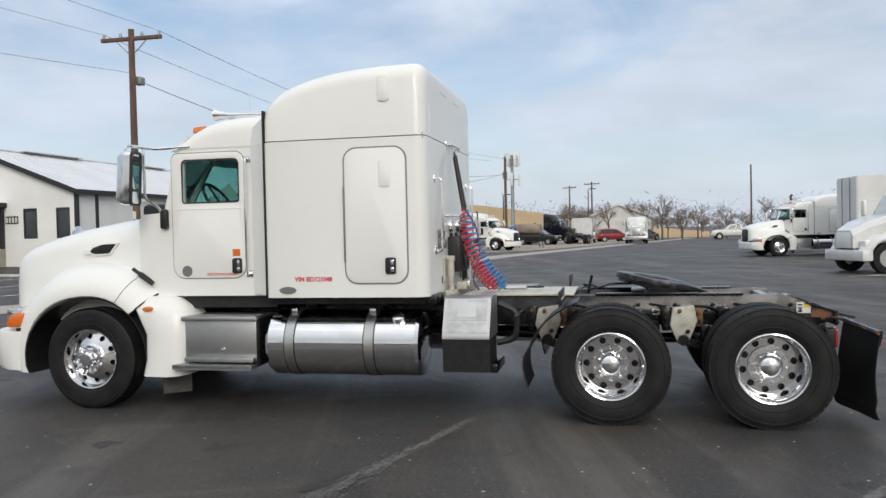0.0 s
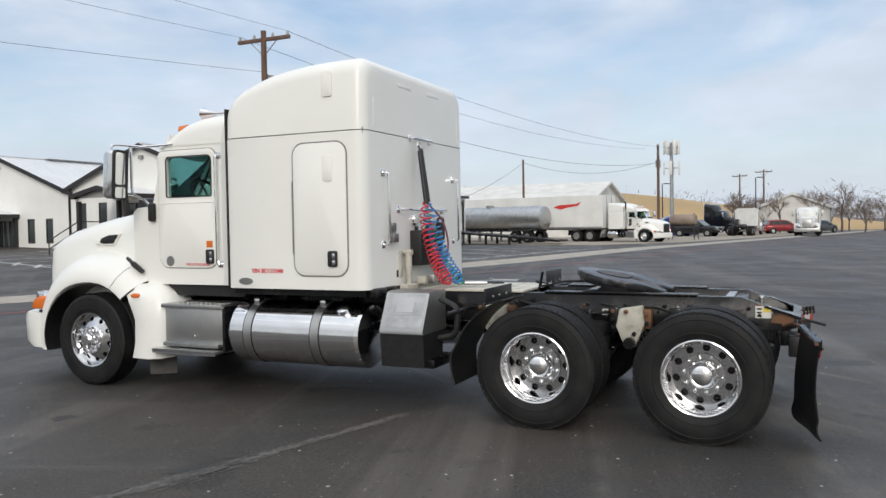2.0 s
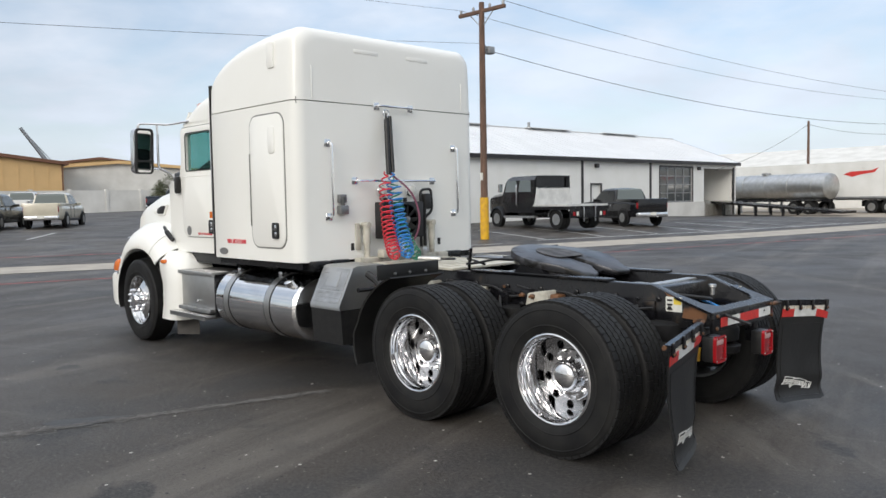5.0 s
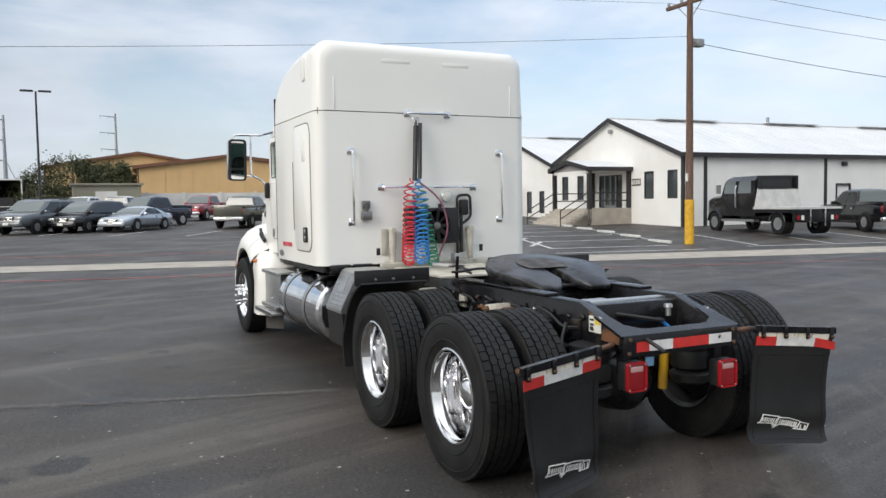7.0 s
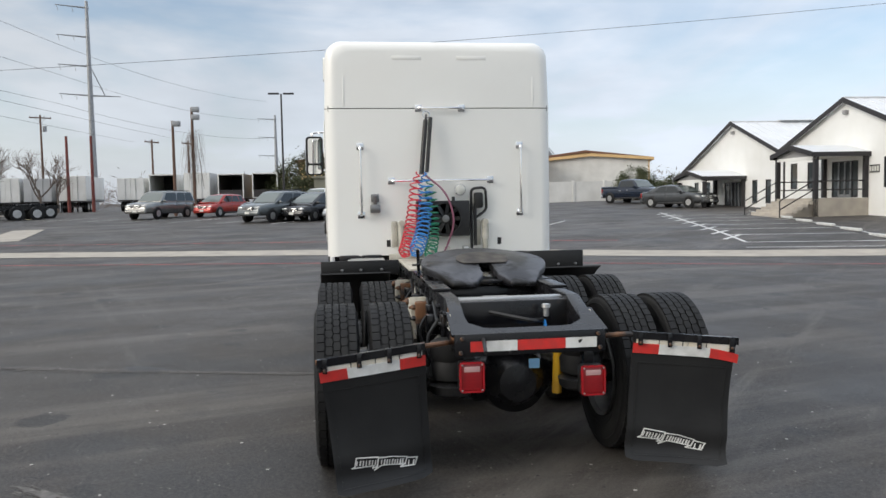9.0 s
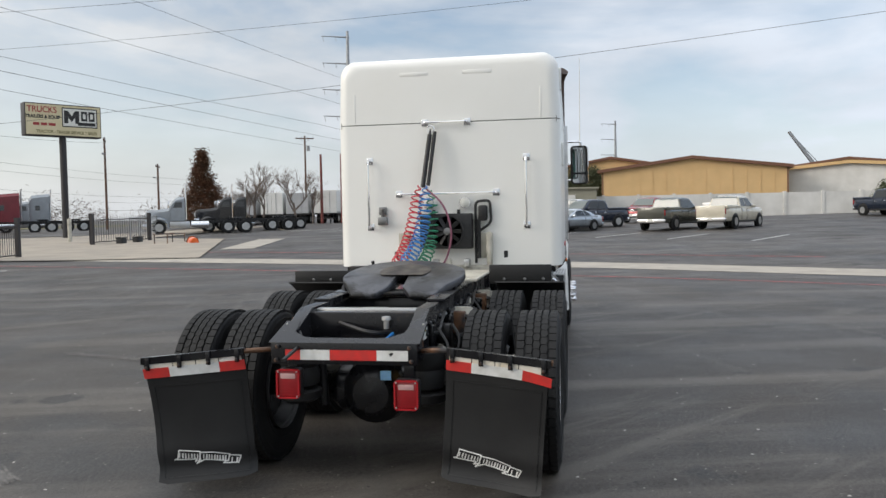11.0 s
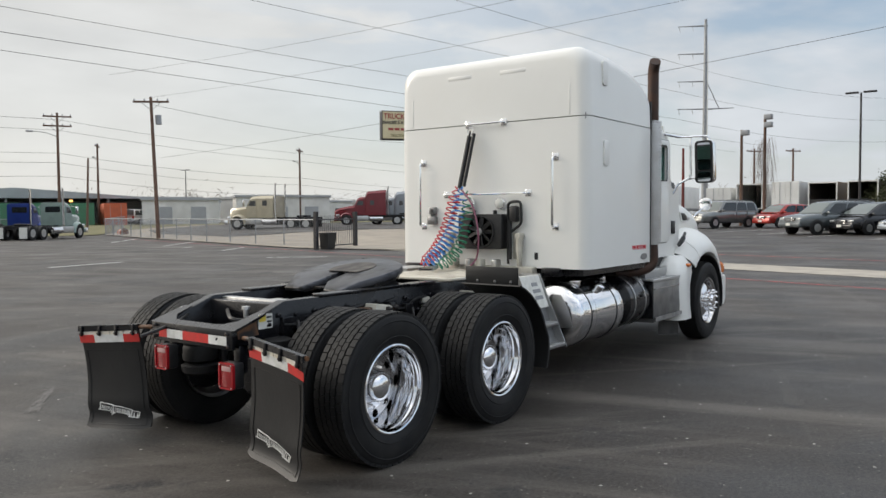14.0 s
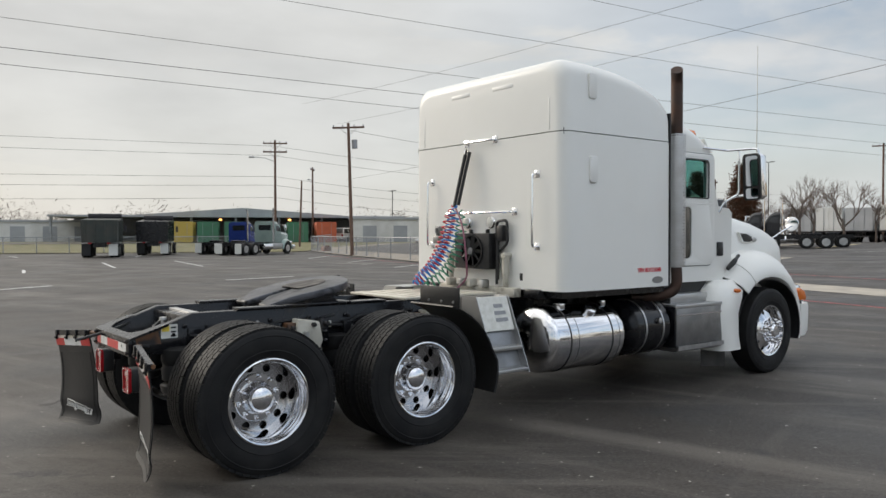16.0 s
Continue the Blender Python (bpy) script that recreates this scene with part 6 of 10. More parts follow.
part("hang_tag", bm_box(6.70, 6.705, 0.10, 0.17, 0.60, 0.66), M_BLUETAG, truck, "light blue tag on the axle")
part("front_axle", tube([(0, -0.95, 0.46), (0, -0.5, 0.40), (0, 0.5, 0.40), (0, 0.95, 0.46)], 0.06, 10), M_BLACK, truck)
for cx, w in ((3.8, 0.12), (4.6, 0.1), (5.8, 0.12), (6.68, 0.1)):
    part("cross_member", bm_box(cx - w / 2, cx + w / 2, -0.35, 0.35, 0.80, 1.04, 0.01), M_BLACK, truck)
part("rear_cross_bar", bm_box(6.55, 6.62, -0.35, 0.35, 1.0, 1.05, 0.008), M_ALU, truck, "bare metal cross bar")
# end piece of the frame: top plate with a cut-out, and the back bar
end_rings = [(x, y) for x, y in ((7.19, -0.46), (7.19, 0.46), (6.90, 0.45), (6.90, 0.36), (7.05, 0.34), (7.115, 0.26), (7.125, 0.2), (7.125, -0.2), (7.115, -0.26), (7.05, -0.34), (6.90, -0.36), (6.90, -0.45))]
tail_plate = plate(end_rings, -0.008, 0.008, axis="z")
tail_plate.transform(Matrix.Translation((7.127, 0, 0.915)) @ Matrix.Rotation(radians(18), 4, "Y") @ Matrix.Translation((-7.16, 0, 0)))
part("end_plate", tail_plate, M_BLACK, truck, "black end plate of the frame with a cut-out")
back = part("back_bar", bm_box(7.13, 7.162, -0.445, 0.445, 0.785, 0.915, 0.006), M_BLACK, truck, "black rear bar with red and white reflective tape")
for k, (y0, y1, mt) in enumerate(((-0.355, -0.262, M_REDTAPE), (-0.262, -0.081, M_WHITETAPE), (-0.081, 0.203, M_REDTAPE), (0.203, 0.390, M_WHITETAPE))):
    part("tape", bm_box(7.162, 7.1645, y0 + 0.001, y1, 0.812, 0.872), mt, back)
part("tape_scuff", plate([(0.285, 0.838), (0.297, 0.845), (0.305, 0.858), (0.292, 0.860), (0.278, 0.852)], 7.1645, 7.1655, axis="x"), M_INK, back)
for y, z in ((-0.40, 0.89), (0.40, 0.89), (-0.41, 0.81), (0.41, 0.81)):
    own = bm_lathe_at([(0.0, 0.013), (0.012, 0.013), (0.016, 0.008)], (0, 0, 0), "x", 6)
    put(part("bar_bolt", own, M_RUST, back), 7.162, y, z)
# square lamps: a thin bright rim, a ribbed red lens and a pale reversing window in its upper third
for y, zc in ((-0.346, 0.665), (0.372, 0.612)):
    tl = part("tail_lamp", bm_box(7.06, 7.145, y - 0.07, y + 0.07, zc - 0.085, zc + 0.085, 0.014), M_PLASTIC, truck, "square red tail lamp in a black housing")
    part("lamp_rim", plate(rounded(y - 0.072, y + 0.072, zc - 0.088, zc + 0.088, 0.022), 7.142, 7.163, [rounded(y - 0.061, y + 0.061, zc - 0.076, zc + 0.076, 0.014)[::-1]], axis="x"), M_REDRIM, tl)
    part("lamp_lens", bm_box(7.138, 7.155, y - 0.061, y + 0.061, zc - 0.076, zc + 0.076, 0.006), M_REDLENS, tl)
    part("clear_lens", bm_box(7.150, 7.158, y - 0.046, y + 0.046, zc + 0.030, zc + 0.062, 0.003), M_PINKLENS, tl, "pale clear window of the lamp")
    for k in range(5):
        part("lens_rib", bm_box(7.154, 7.1575, y - 0.055, y + 0.055, zc - 0.066 + 0.02 * k, zc - 0.064 + 0.02 * k), M_REDRIM, tl)
    for dy in (-0.058, 0.058):
        for dz in (-0.074, 0.074):
            put(part("lamp_screw", bm_lathe_at([(0.0, 0.006), (0.004, 0.0055), (0.005, 0.0001)], (0, 0, 0), "x", 8), M_ALU, tl), 7.162, y + dy, zc + dz)
    part("lamp_bracket", bm_box(7.0, 7.07, y - 0.03, y + 0.03, zc + 0.0, 0.80, 0.004), M_BLACK, tl)
part("fuel_line", tube(bend([(6.3, -0.1, 0.95), (6.7, -0.2, 0.98), (6.9, 0.1, 0.93), (6.6, 0.25, 0.9), (6.3, 0.1, 0.95)], 0.1), 0.014, 6), M_PLASTIC, truck)
part("vent_cap", bm_lathe_at([(0, 0.018), (0.05, 0.018), (0.055, 0.03), (0.075, 0.028), (0.08, 0.0001)], (6.83, 0.18, 0.95), "z", 12), M_ALU, truck)

# mud flaps on their hangers: corners as inner top, outer top, inner foot, outer foot
FLAPS = {-1: ((7.166, -0.614, 0.848), (7.284, -1.203, 0.800), (7.118, -0.575, 0.098), (7.318, -1.120, 0.070)),
         1: ((7.160, 0.615, 0.862), (7.262, 1.200, 0.815), (7.150, 0.565, 0.128), (7.270, 1.146, 0.082))}
LOGO = ([(5, 33), (14, 30), (21, 3), (84, 12), (77, 41), (64, 45), (69, 37), (5, 33)],
        [(84, 15), (122, 18), (168, 31), (161, 53), (122, 45), (92, 41), (68, 52), (79, 41)],
        [(168, 34), (199, 40), (190, 62), (146, 58), (161, 50)])
for side in (-1, 1):
    c_ti, c_to, c_bi, c_bo = (Vector(c) for c in FLAPS[side])

    def flap_at(u, v, off=0.0):
        """A place on the flap: u from its inner to its outer edge, v downwards."""
        p = (c_ti.lerp(c_to, u)).lerp(c_bi.lerp(c_bo, u), v)
        belly = -0.040 * math.sin(math.pi * min(1.0, v)) * (0.65 + 0.35 * u) - 0.05 * max(0.0, v - 0.78) / 0.22 * (1 - max(0.0, v - 0.78) / 0.22) * 2
        wave = 0.012 * math.sin(5.0 * u + 1.0 + side) * v
        waist = side * 0.004 * math.sin(math.pi * min(1.0, v)) * (1 - 2 * u)
        return Vector((p.x + off + belly + wave, p.y + waist, p.z))

    def on_flap(cells, thick=0.003, off=0.001):
        """A thin sheet that follows the flap, from quads of (u, v)."""
        fb = bmesh.new()
        for cell in cells:
            vs = [fb.verts.new(flap_at(u, v, off + thick)) for u, v in cell]
            lo = [fb.verts.new(flap_at(u, v, off)) for u, v in cell]
            fb.faces.new(vs)
            for i in range(len(vs)):
                j = (i + 1) % len(vs)
                fb.faces.new((vs[i], vs[j], lo[j], lo[i]))
        return fb

    n, mrows = 10, 20
    fb = bmesh.new()
    grid = [[fb.verts.new(flap_at(j / n, min(1.0, i / mrows) - (0.022 if i == mrows and j in (0, n) else 0.0))) for j in range(n + 1)] for i in range(mrows + 1)]
    for a, b in zip(grid, grid[1:]):
        for j in range(n):
            fb.faces.new((a[j], a[j + 1], b[j + 1], b[j]))
    for v in bmesh.ops.extrude_face_region(fb, geom=fb.faces[:])["geom"]:
        if isinstance(v, bmesh.types.BMVert):
            v.co.x -= 0.009
    flap = part("mud_flap", fb, M_FLAP, truck, "black rubber mud flap with a white banner logo and tape")
    lift = Vector((-0.006, 0, 0.012))
    hold = part("flap_hanger", tube(bend([(7.02, side * 0.43, 0.845), (7.10, side * 0.47, 0.862), c_ti + lift + Vector((-0.02, -side * 0.05, 0.0)), c_to + lift + Vector((-0.02, side * 0.02, 0))], 0.04), 0.015, 8), M_RUST, truck, "rusty flap hanger bar")
    bar_a, bar_b = c_ti + Vector((0.0, 0, 0.0)), c_to + Vector((0.0, side * 0.012, 0))
    part("angle_bar", skin([[tuple(p + Vector((dx, 0, dz))) for dx, dz in ((-0.012, -0.012), (0.008, -0.012), (0.008, 0.030), (-0.030, 0.030), (-0.030, 0.024), (-0.012, 0.024))] for p in (bar_a, bar_b)]), M_BLACK, hold)
    for u in (0.06, 0.34, 0.62, 0.93):
        p = bar_a.lerp(bar_b, u)
        part("clip", bm_box(p.x + 0.006, p.x + 0.020, p.y - 0.013, p.y + 0.013, p.z - 0.048, p.z + 0.033, 0.003), M_BLACK, hold)
        put(part("clip_bolt", bm_lathe_at([(0.0, 0.010), (0.008, 0.010), (0.012, 0.006)], (0, 0, 0), "x", 6), M_RUST, hold), p.x + 0.019, p.y, p.z - 0.03)
    # cream backing strip, then the tape; its torn outer end hangs a little on one side
    part("backing_strip", on_flap([[(0.03 + 0.23 * k, 0.018), (0.25 + 0.23 * k, 0.018), (0.25 + 0.23 * k, 0.075), (0.03 + 0.23 * k, 0.075)] for k in range(4)], 0.002), M_BACKING, flap, "torn cream tape backing")
    for u0, u1, mt in ((0.0, 0.255, M_REDTAPE), (0.255, 0.755, M_WHITETAPE), (0.755, 1.0, M_REDTAPE)):
        cells = []
        for k in range(4):
            ua, ub = u0 + (u1 - u0) * k / 4, u0 + (u1 - u0) * (k + 1) / 4
            sag_a, sag_b = ((0.040 * max(0.0, (q - 0.70) / 0.3) ** 1.5 if side > 0 else 0.0) for q in (ua, ub))
            if u1 == 1.0:
                ua, ub = (0.755 + (q - 0.755) * (1.14 if side > 0 else 1.05) for q in (ua, ub))
            cells.append([(ua, 0.052 + sag_a), (ub, 0.052 + sag_b), (ub, 0.132 + sag_b * 0.8), (ua, 0.132 + sag_a * 0.8)])
        part("tape", on_flap(cells, 0.003, 0.005), mt, flap)
    part("moulded_rib", on_flap([[(0.07 + 0.0875 * k, 0.205), (0.1575 + 0.0875 * k, 0.205), (0.1575 + 0.0875 * k, 0.213), (0.07 + 0.0875 * k, 0.213)] for k in range(10)]), M_FLAP, flap)
    part("moulded_rib", on_flap([[(0.07 + 0.0875 * k, 0.955), (0.1575 + 0.0875 * k, 0.955), (0.1575 + 0.0875 * k, 0.962), (0.07 + 0.0875 * k, 0.962)] for k in range(10)]), M_FLAP, flap)
    for u in (0.07, 0.945):
        part("moulded_rib", on_flap([[(u - 0.006, 0.205 + 0.05 * k), (u + 0.006, 0.205 + 0.05 * k), (u + 0.006, 0.255 + 0.05 * k), (u - 0.006, 0.255 + 0.05 * k)] for k in range(15)]), M_FLAP, flap)

    def logo_uv(px, py):
        """The banner's own grid (millimetres over two) laid on the flap, reading from its left edge."""
        s_ = (0.10 if side > 0 else 0.15) + 0.70 * px / 200
        return (s_ if side > 0 else 1 - s_, 0.735 + 0.155 * py / 62)

    for line in LOGO:
        cells = []
        for (x0, y0), (x1, y1) in zip(line, line[1:] + line[:1]):
            d = Vector((x1 - x0, y1 - y0))
            if d.length < 0.1:
                continue
            nn = Vector((-d.y, d.x)).normalized() * 1.7
            e = d.normalized() * 1.2
            cells.append([logo_uv(x0 - e.x + nn.x, y0 - e.y + nn.y), logo_uv(x1 + e.x + nn.x, y1 + e.y + nn.y), logo_uv(x1 + e.x - nn.x, y1 + e.y - nn.y), logo_uv(x0 - e.x - nn.x, y0 - e.y - nn.y)])
        bn = part("logo_ribbon", on_flap(cells), M_WHITETAPE, flap)
        first, last_, nb = ((19, 12), (72, 19), 7) if line is LOGO[0] else ((90, 22), (152, 34), 9) if line is LOGO[1] else ((170, 43), (184, 45), 2)
        for k in range(nb):
            q = k / (nb - 1)
            x0, y0 = first[0] + (last_[0] - first[0]) * q, first[1] + (last_[1] - first[1]) * q
            tall, wide = 15 + (k * 5) % 4, (3.2, 4.6, 3.8)[k % 3]
            part("logo_bar", on_flap([[logo_uv(x0 + 2, y0), logo_uv(x0 + 2 + wide, y0 + 0.6), logo_uv(x0 + wide - 1.5, y0 + tall + 0.6), logo_uv(x0 - 1.5, y0 + tall)]]), M_WHITETAPE, bn)

# ---- wheels ----
TR = 0.512


def tyre_bm(width, tread=True, lug=True):
    h = width / 2
    prof = [(-h * 0.80, 0.298), (-h * 0.93, 0.325), (-h, 0.385), (-h * 0.99, 0.435), (-h * 0.93, TR - 0.034), (-h * 0.885, TR - 0.022), (-h * 0.84, TR - 0.016), (-h * 0.5, TR - 0.017), (0, TR - 0.017),
            (h * 0.5, TR - 0.017), (h * 0.84, TR - 0.016), (h * 0.885, TR - 0.022), (h * 0.93, TR - 0.034), (h * 0.99, 0.435), (h, 0.385), (h * 0.93, 0.325), (h * 0.80, 0.298)]
    bm = lathe(prof, 64, "y", closed=True)
    if lug:
        # closed shoulders with narrow slits, and rows of six-sided blocks between zigzag grooves
        vs_all, fs_all = [], []
        nb = 54
        for l0, l1, ph, hexed in ((-0.87, -0.555, 0, False), (-0.465, -0.195, 0.5, True), (-0.13, 0.13, 0, True), (0.195, 0.465, 0.5, True), (0.555, 0.87, 0, False)):
            for k in range(nb):
                step = 2 * math.pi / nb
                a0, da = step * (k + ph), step * (0.935 if hexed else 0.90)
                m = (l0 + l1) / 2 * h
                w0, w1 = (l1 - l0) / 2 * h * (0.88 if hexed else 0.96), (l1 - l0) / 2 * h * (1.12 if hexed else 1.04)
                i0 = len(vs_all)
                loop = ((a0, -w0), (a0 + da / 2, -w1), (a0 + da, -w0), (a0 + da, w0), (a0 + da / 2, w1), (a0, w0))
                for lift_r in (TR - 0.020, TR):
                    for a, y in loop:
                        drop = 0.003 * (abs(m + y) / h) ** 3
                        vs_all.append(((lift_r - drop) * math.cos(a), m + y, (lift_r - drop) * math.sin(a)))
                fs_all.append(tuple(i0 + 6 + q for q in range(6)))
                fs_all += [(i0 + q, i0 + (q + 1) % 6, i0 + 6 + (q + 1) % 6, i0 + 6 + q) for q in range(6)]
        me = bpy.data.meshes.new("tmp")
        me.from_pydata(vs_all, [], fs_all)
        bm.from_mesh(me)
        bpy.data.meshes.remove(me)
    else:
        for y in (-0.45, 0.0, 0.45):
            join(bm, lathe([(y * h - 0.05 * h, TR - 0.014), (y * h - 0.035, TR), (y * h + 0.035, TR), (y * h + 0.05 * h, TR - 0.014)], 56, "y", closed=True))
    # raised rings on the sidewalls
    for sg in (-1, 1):
        for r0 in (0.352, 0.455):
            join(bm, lathe([(sg * h * 0.985, r0 - 0.005), (sg * h * 1.004, r0), (sg * h * 0.985, r0 + 0.005)], 48, "y", closed=True))
    return bm


def disc_bm(y_in, y_out, r0, r1, nh, rh, rc):
    """A wheel disc with nh round hand holes; a skin from radius r0 at y_out to r1 at y_in."""
    bm = bmesh.new()
    n = 24
    for k in range(nh):
        th = 2 * math.pi * k / nh
        half = math.pi / nh
        sq, ci, bk = [], [], []
        for i in range(n):
            p = 2 * math.pi * i / n + math.pi / 4
            c, s = math.cos(p), math.sin(p)
            m = max(abs(c), abs(s))
            a, r = th + half * c / m, (r0 + r1) / 2 + (r1 - r0) / 2 * s / m
            def yy(rad):
                t = (rad - r0) / (r1 - r0)
                return y_out + (y_in - y_out) * t
            sq.append(bm.verts.new((r * math.cos(a), yy(r), r * math.sin(a))))
            hx, hz = rc * math.cos(th), rc * math.sin(th)
            er, et = Vector((math.cos(th), math.sin(th))), Vector((-math.sin(th), math.cos(th)))
            q = Vector((hx, hz)) + er * rh * s + et * rh * c
            rad = q.length
            ci.append(bm.verts.new((q.x, yy(rad), q.y)))
            bk.append(bm.verts.new((q.x, yy(rad) + 0.009, q.y)))
        for i in range(n):
            j = (i + 1) % n
            bm.faces.new((sq[i], sq[j], ci[j], ci[i]))
            bm.faces.new((ci[i], ci[j], bk[j], bk[i]))
    bmesh.ops.remove_doubles(bm, verts=bm.verts[:], dist=0.0005)
    return bm


# one drive wheel, built with its outer face towards -y, hub face at y = 0
def drive_wheel():
    # deep polished barrel from the lip inwards, the disc with its hand holes far inside
    rim = [(0.13, 0.235), (0.112, 0.243), (0.085, 0.247), (0.03, 0.250), (-0.03, 0.256), (-0.066, 0.262), (-0.078, 0.268), (-0.086, 0.2735), (-0.105, 0.2765), (-0.117, 0.281), (-0.121, 0.290), (-0.117, 0.299), (-0.108, 0.303), (-0.10, 0.287), (0.14, 0.277), (0.14, 0.235)]
    w = part("wheel", lathe(rim, 96, "y", closed=True), M_WHEEL, truck, "polished aluminium dual drive wheel")
    part("wheel_disc", disc_bm(0.106, 0.106, 0.158, 0.2455, 10, 0.029, 0.210), M_WHEELDISC, w)
    part("hub_plate", lathe([(0.100, 0.170), (0.088, 0.168), (0.084, 0.163), (0.084, 0.118), (0.072, 0.112), (0.066, 0.104), (0.055, 0.0001)], 40), M_WHEEL, w)
    part("hub_cap", lathe([(0.078, 0.112), (0.062, 0.111), (0.056, 0.107), (0.024, 0.105), (0.010, 0.102), (-0.004, 0.095), (-0.016, 0.083), (-0.026, 0.065), (-0.033, 0.044), (-0.037, 0.022), (-0.038, 0.0001)], 48), M_CHROME, w, "domed chrome hub cap")
    for k in range(10):
        a = 2 * math.pi * (k + 0.5) / 10
        put(part("lug_nut", LUG, None, w), 0.143 * math.cos(a), 0.096, 0.143 * math.sin(a))
    part("brake_drum", lathe([(0.14, 0.10), (0.145, 0.225), (0.36, 0.235), (0.36, 0.1)], 32), M_BLACK, w)
    part("tyre", tyre_bm(0.272), M_RUBBER, w, "black drive tyre with worn block tread")
    inner = part("inner_tyre", tyre_bm(0.272), M_RUBBER, w)
    put(inner, 0, 0.332, 0)
    part("inner_rim", lathe([(0.20, 0.27), (0.22, 0.285), (0.46, 0.285), (0.47, 0.298), (0.455, 0.298), (0.44, 0.275), (0.20, 0.25)], 40, "y", closed=True), M_STEPGREY, w)
    return w


lug_bm = lathe([(0.0, 0.018), (-0.022, 0.018), (-0.028, 0.012), (-0.044, 0.010), (-0.046, 0.0001)], 6)
LUG = mesh_from("lug_nut", lug_bm, M_CHROME, 20)
w1 = drive_wheel()
put(w1, 5.137, -1.105, TR - 0.004)
copy_thing(w1, pose(6.457, -1.105, TR - 0.004, 0, 25, 0))
copy_thing(w1, pose(5.137, 1.105, TR - 0.004, 0, 0, 180))
copy_thing(w1, pose(6.457, 1.105, TR - 0.004, 0, 40, 180))


def steer_wheel():
    w = part("wheel", lathe([(0.10, 0.272), (-0.08, 0.272), (-0.10, 0.279), (-0.128, 0.287), (-0.132, 0.300), (-0.122, 0.303), (-0.115, 0.287), (0.10, 0.280)], 48, "y", closed=True), M_WHEEL, truck, "polished aluminium steer wheel")
    part("wheel_disc", disc_bm(-0.055, -0.105, 0.15, 0.274, 10, 0.027, 0.225), M_WHEEL, w)
    part("hub_plate", lathe([(-0.105, 0.152), (-0.115, 0.14), (-0.12, 0.10), (-0.15, 0.09)], 32), M_CHROME, w)
    part("hub_cap", lathe([(-0.12, 0.085), (-0.185, 0.08), (-0.205, 0.06), (-0.21, 0.0001)], 24), M_CHROME, w, "chrome hub cap")
    for k in range(10):
        a = 2 * math.pi * (k + 0.5) / 10
        put(part("lug_nut", LUG, None, w), 0.128 * math.cos(a), -0.118, 0.128 * math.sin(a))
        put(part("lug_cover", LUGC, None, w), 0.128 * math.cos(a), -0.165, 0.128 * math.sin(a))
    part("brake_drum", lathe([(-0.05, 0.10), (-0.04, 0.24), (0.15, 0.25), (0.15, 0.1)], 32), M_BLACK, w)
    part("tyre", tyre_bm(0.28, lug=False), M_RUBBER, w, "black steer tyre with ribbed tread")
    return w


LUGC = mesh_from("lug_cover", lathe([(0.0, 0.021), (-0.03, 0.02), (-0.055, 0.008), (-0.057, 0.0001)], 8), M_CHROME, 30)
w0 = steer_wheel()
put(w0, 0.0, -1.045, TR - 0.006, 0, 10, 0)
copy_thing(w0, pose(0.0, 1.045, TR - 0.006, 0, 0, 180))

# quarter fenders ahead of the first drive axle
for side in (-1, 1):
    rings = []
    for k in range(11):
        a = radians(112 + 86 * k / 10)
        r = 0.60
        ring = []
        for rr, y in ((r, 0.64), (r, 1.22), (r + 0.012, 1.225), (r + 0.012, 0.635)):
            ring.append((5.137 + rr * math.cos(a) * (1.25 if k > 6 else 1.2), side * y, 0.505 + rr * math.sin(a)))
        rings.append(ring)
    qf = part("quarter_fender", skin(rings), M_FLAP, truck, "black rubber quarter fender")
    tilt = bm_box(4.70, 4.715, min(side * 0.55, side * 1.22), max(side * 0.55, side * 1.22), 1.035, 1.16, 0.004)
    if side > 0:
        tilt = bm_box(4.70, 4.715, 0.57, 1.11, 1.035, 1.205, 0.006)
    tf = part("top_flap", tilt, M_FLAP, qf)
    for y in (0.70, 0.88, 1.04):
        put(part("flap_bolt", bm_lathe_at([(0.0, 0.014), (0.008, 0.012), (0.011, 0.0001)], (0, 0, 0), "x", 8), M_STEPGREY, tf), 4.715, side * y, 1.08)
    part("fender_tube", tube([(4.3, side * 0.45, 0.92), (4.3, side * (1.1 if side < 0 else 0.86), 0.92)], 0.02, 8), M_BLACK, qf)

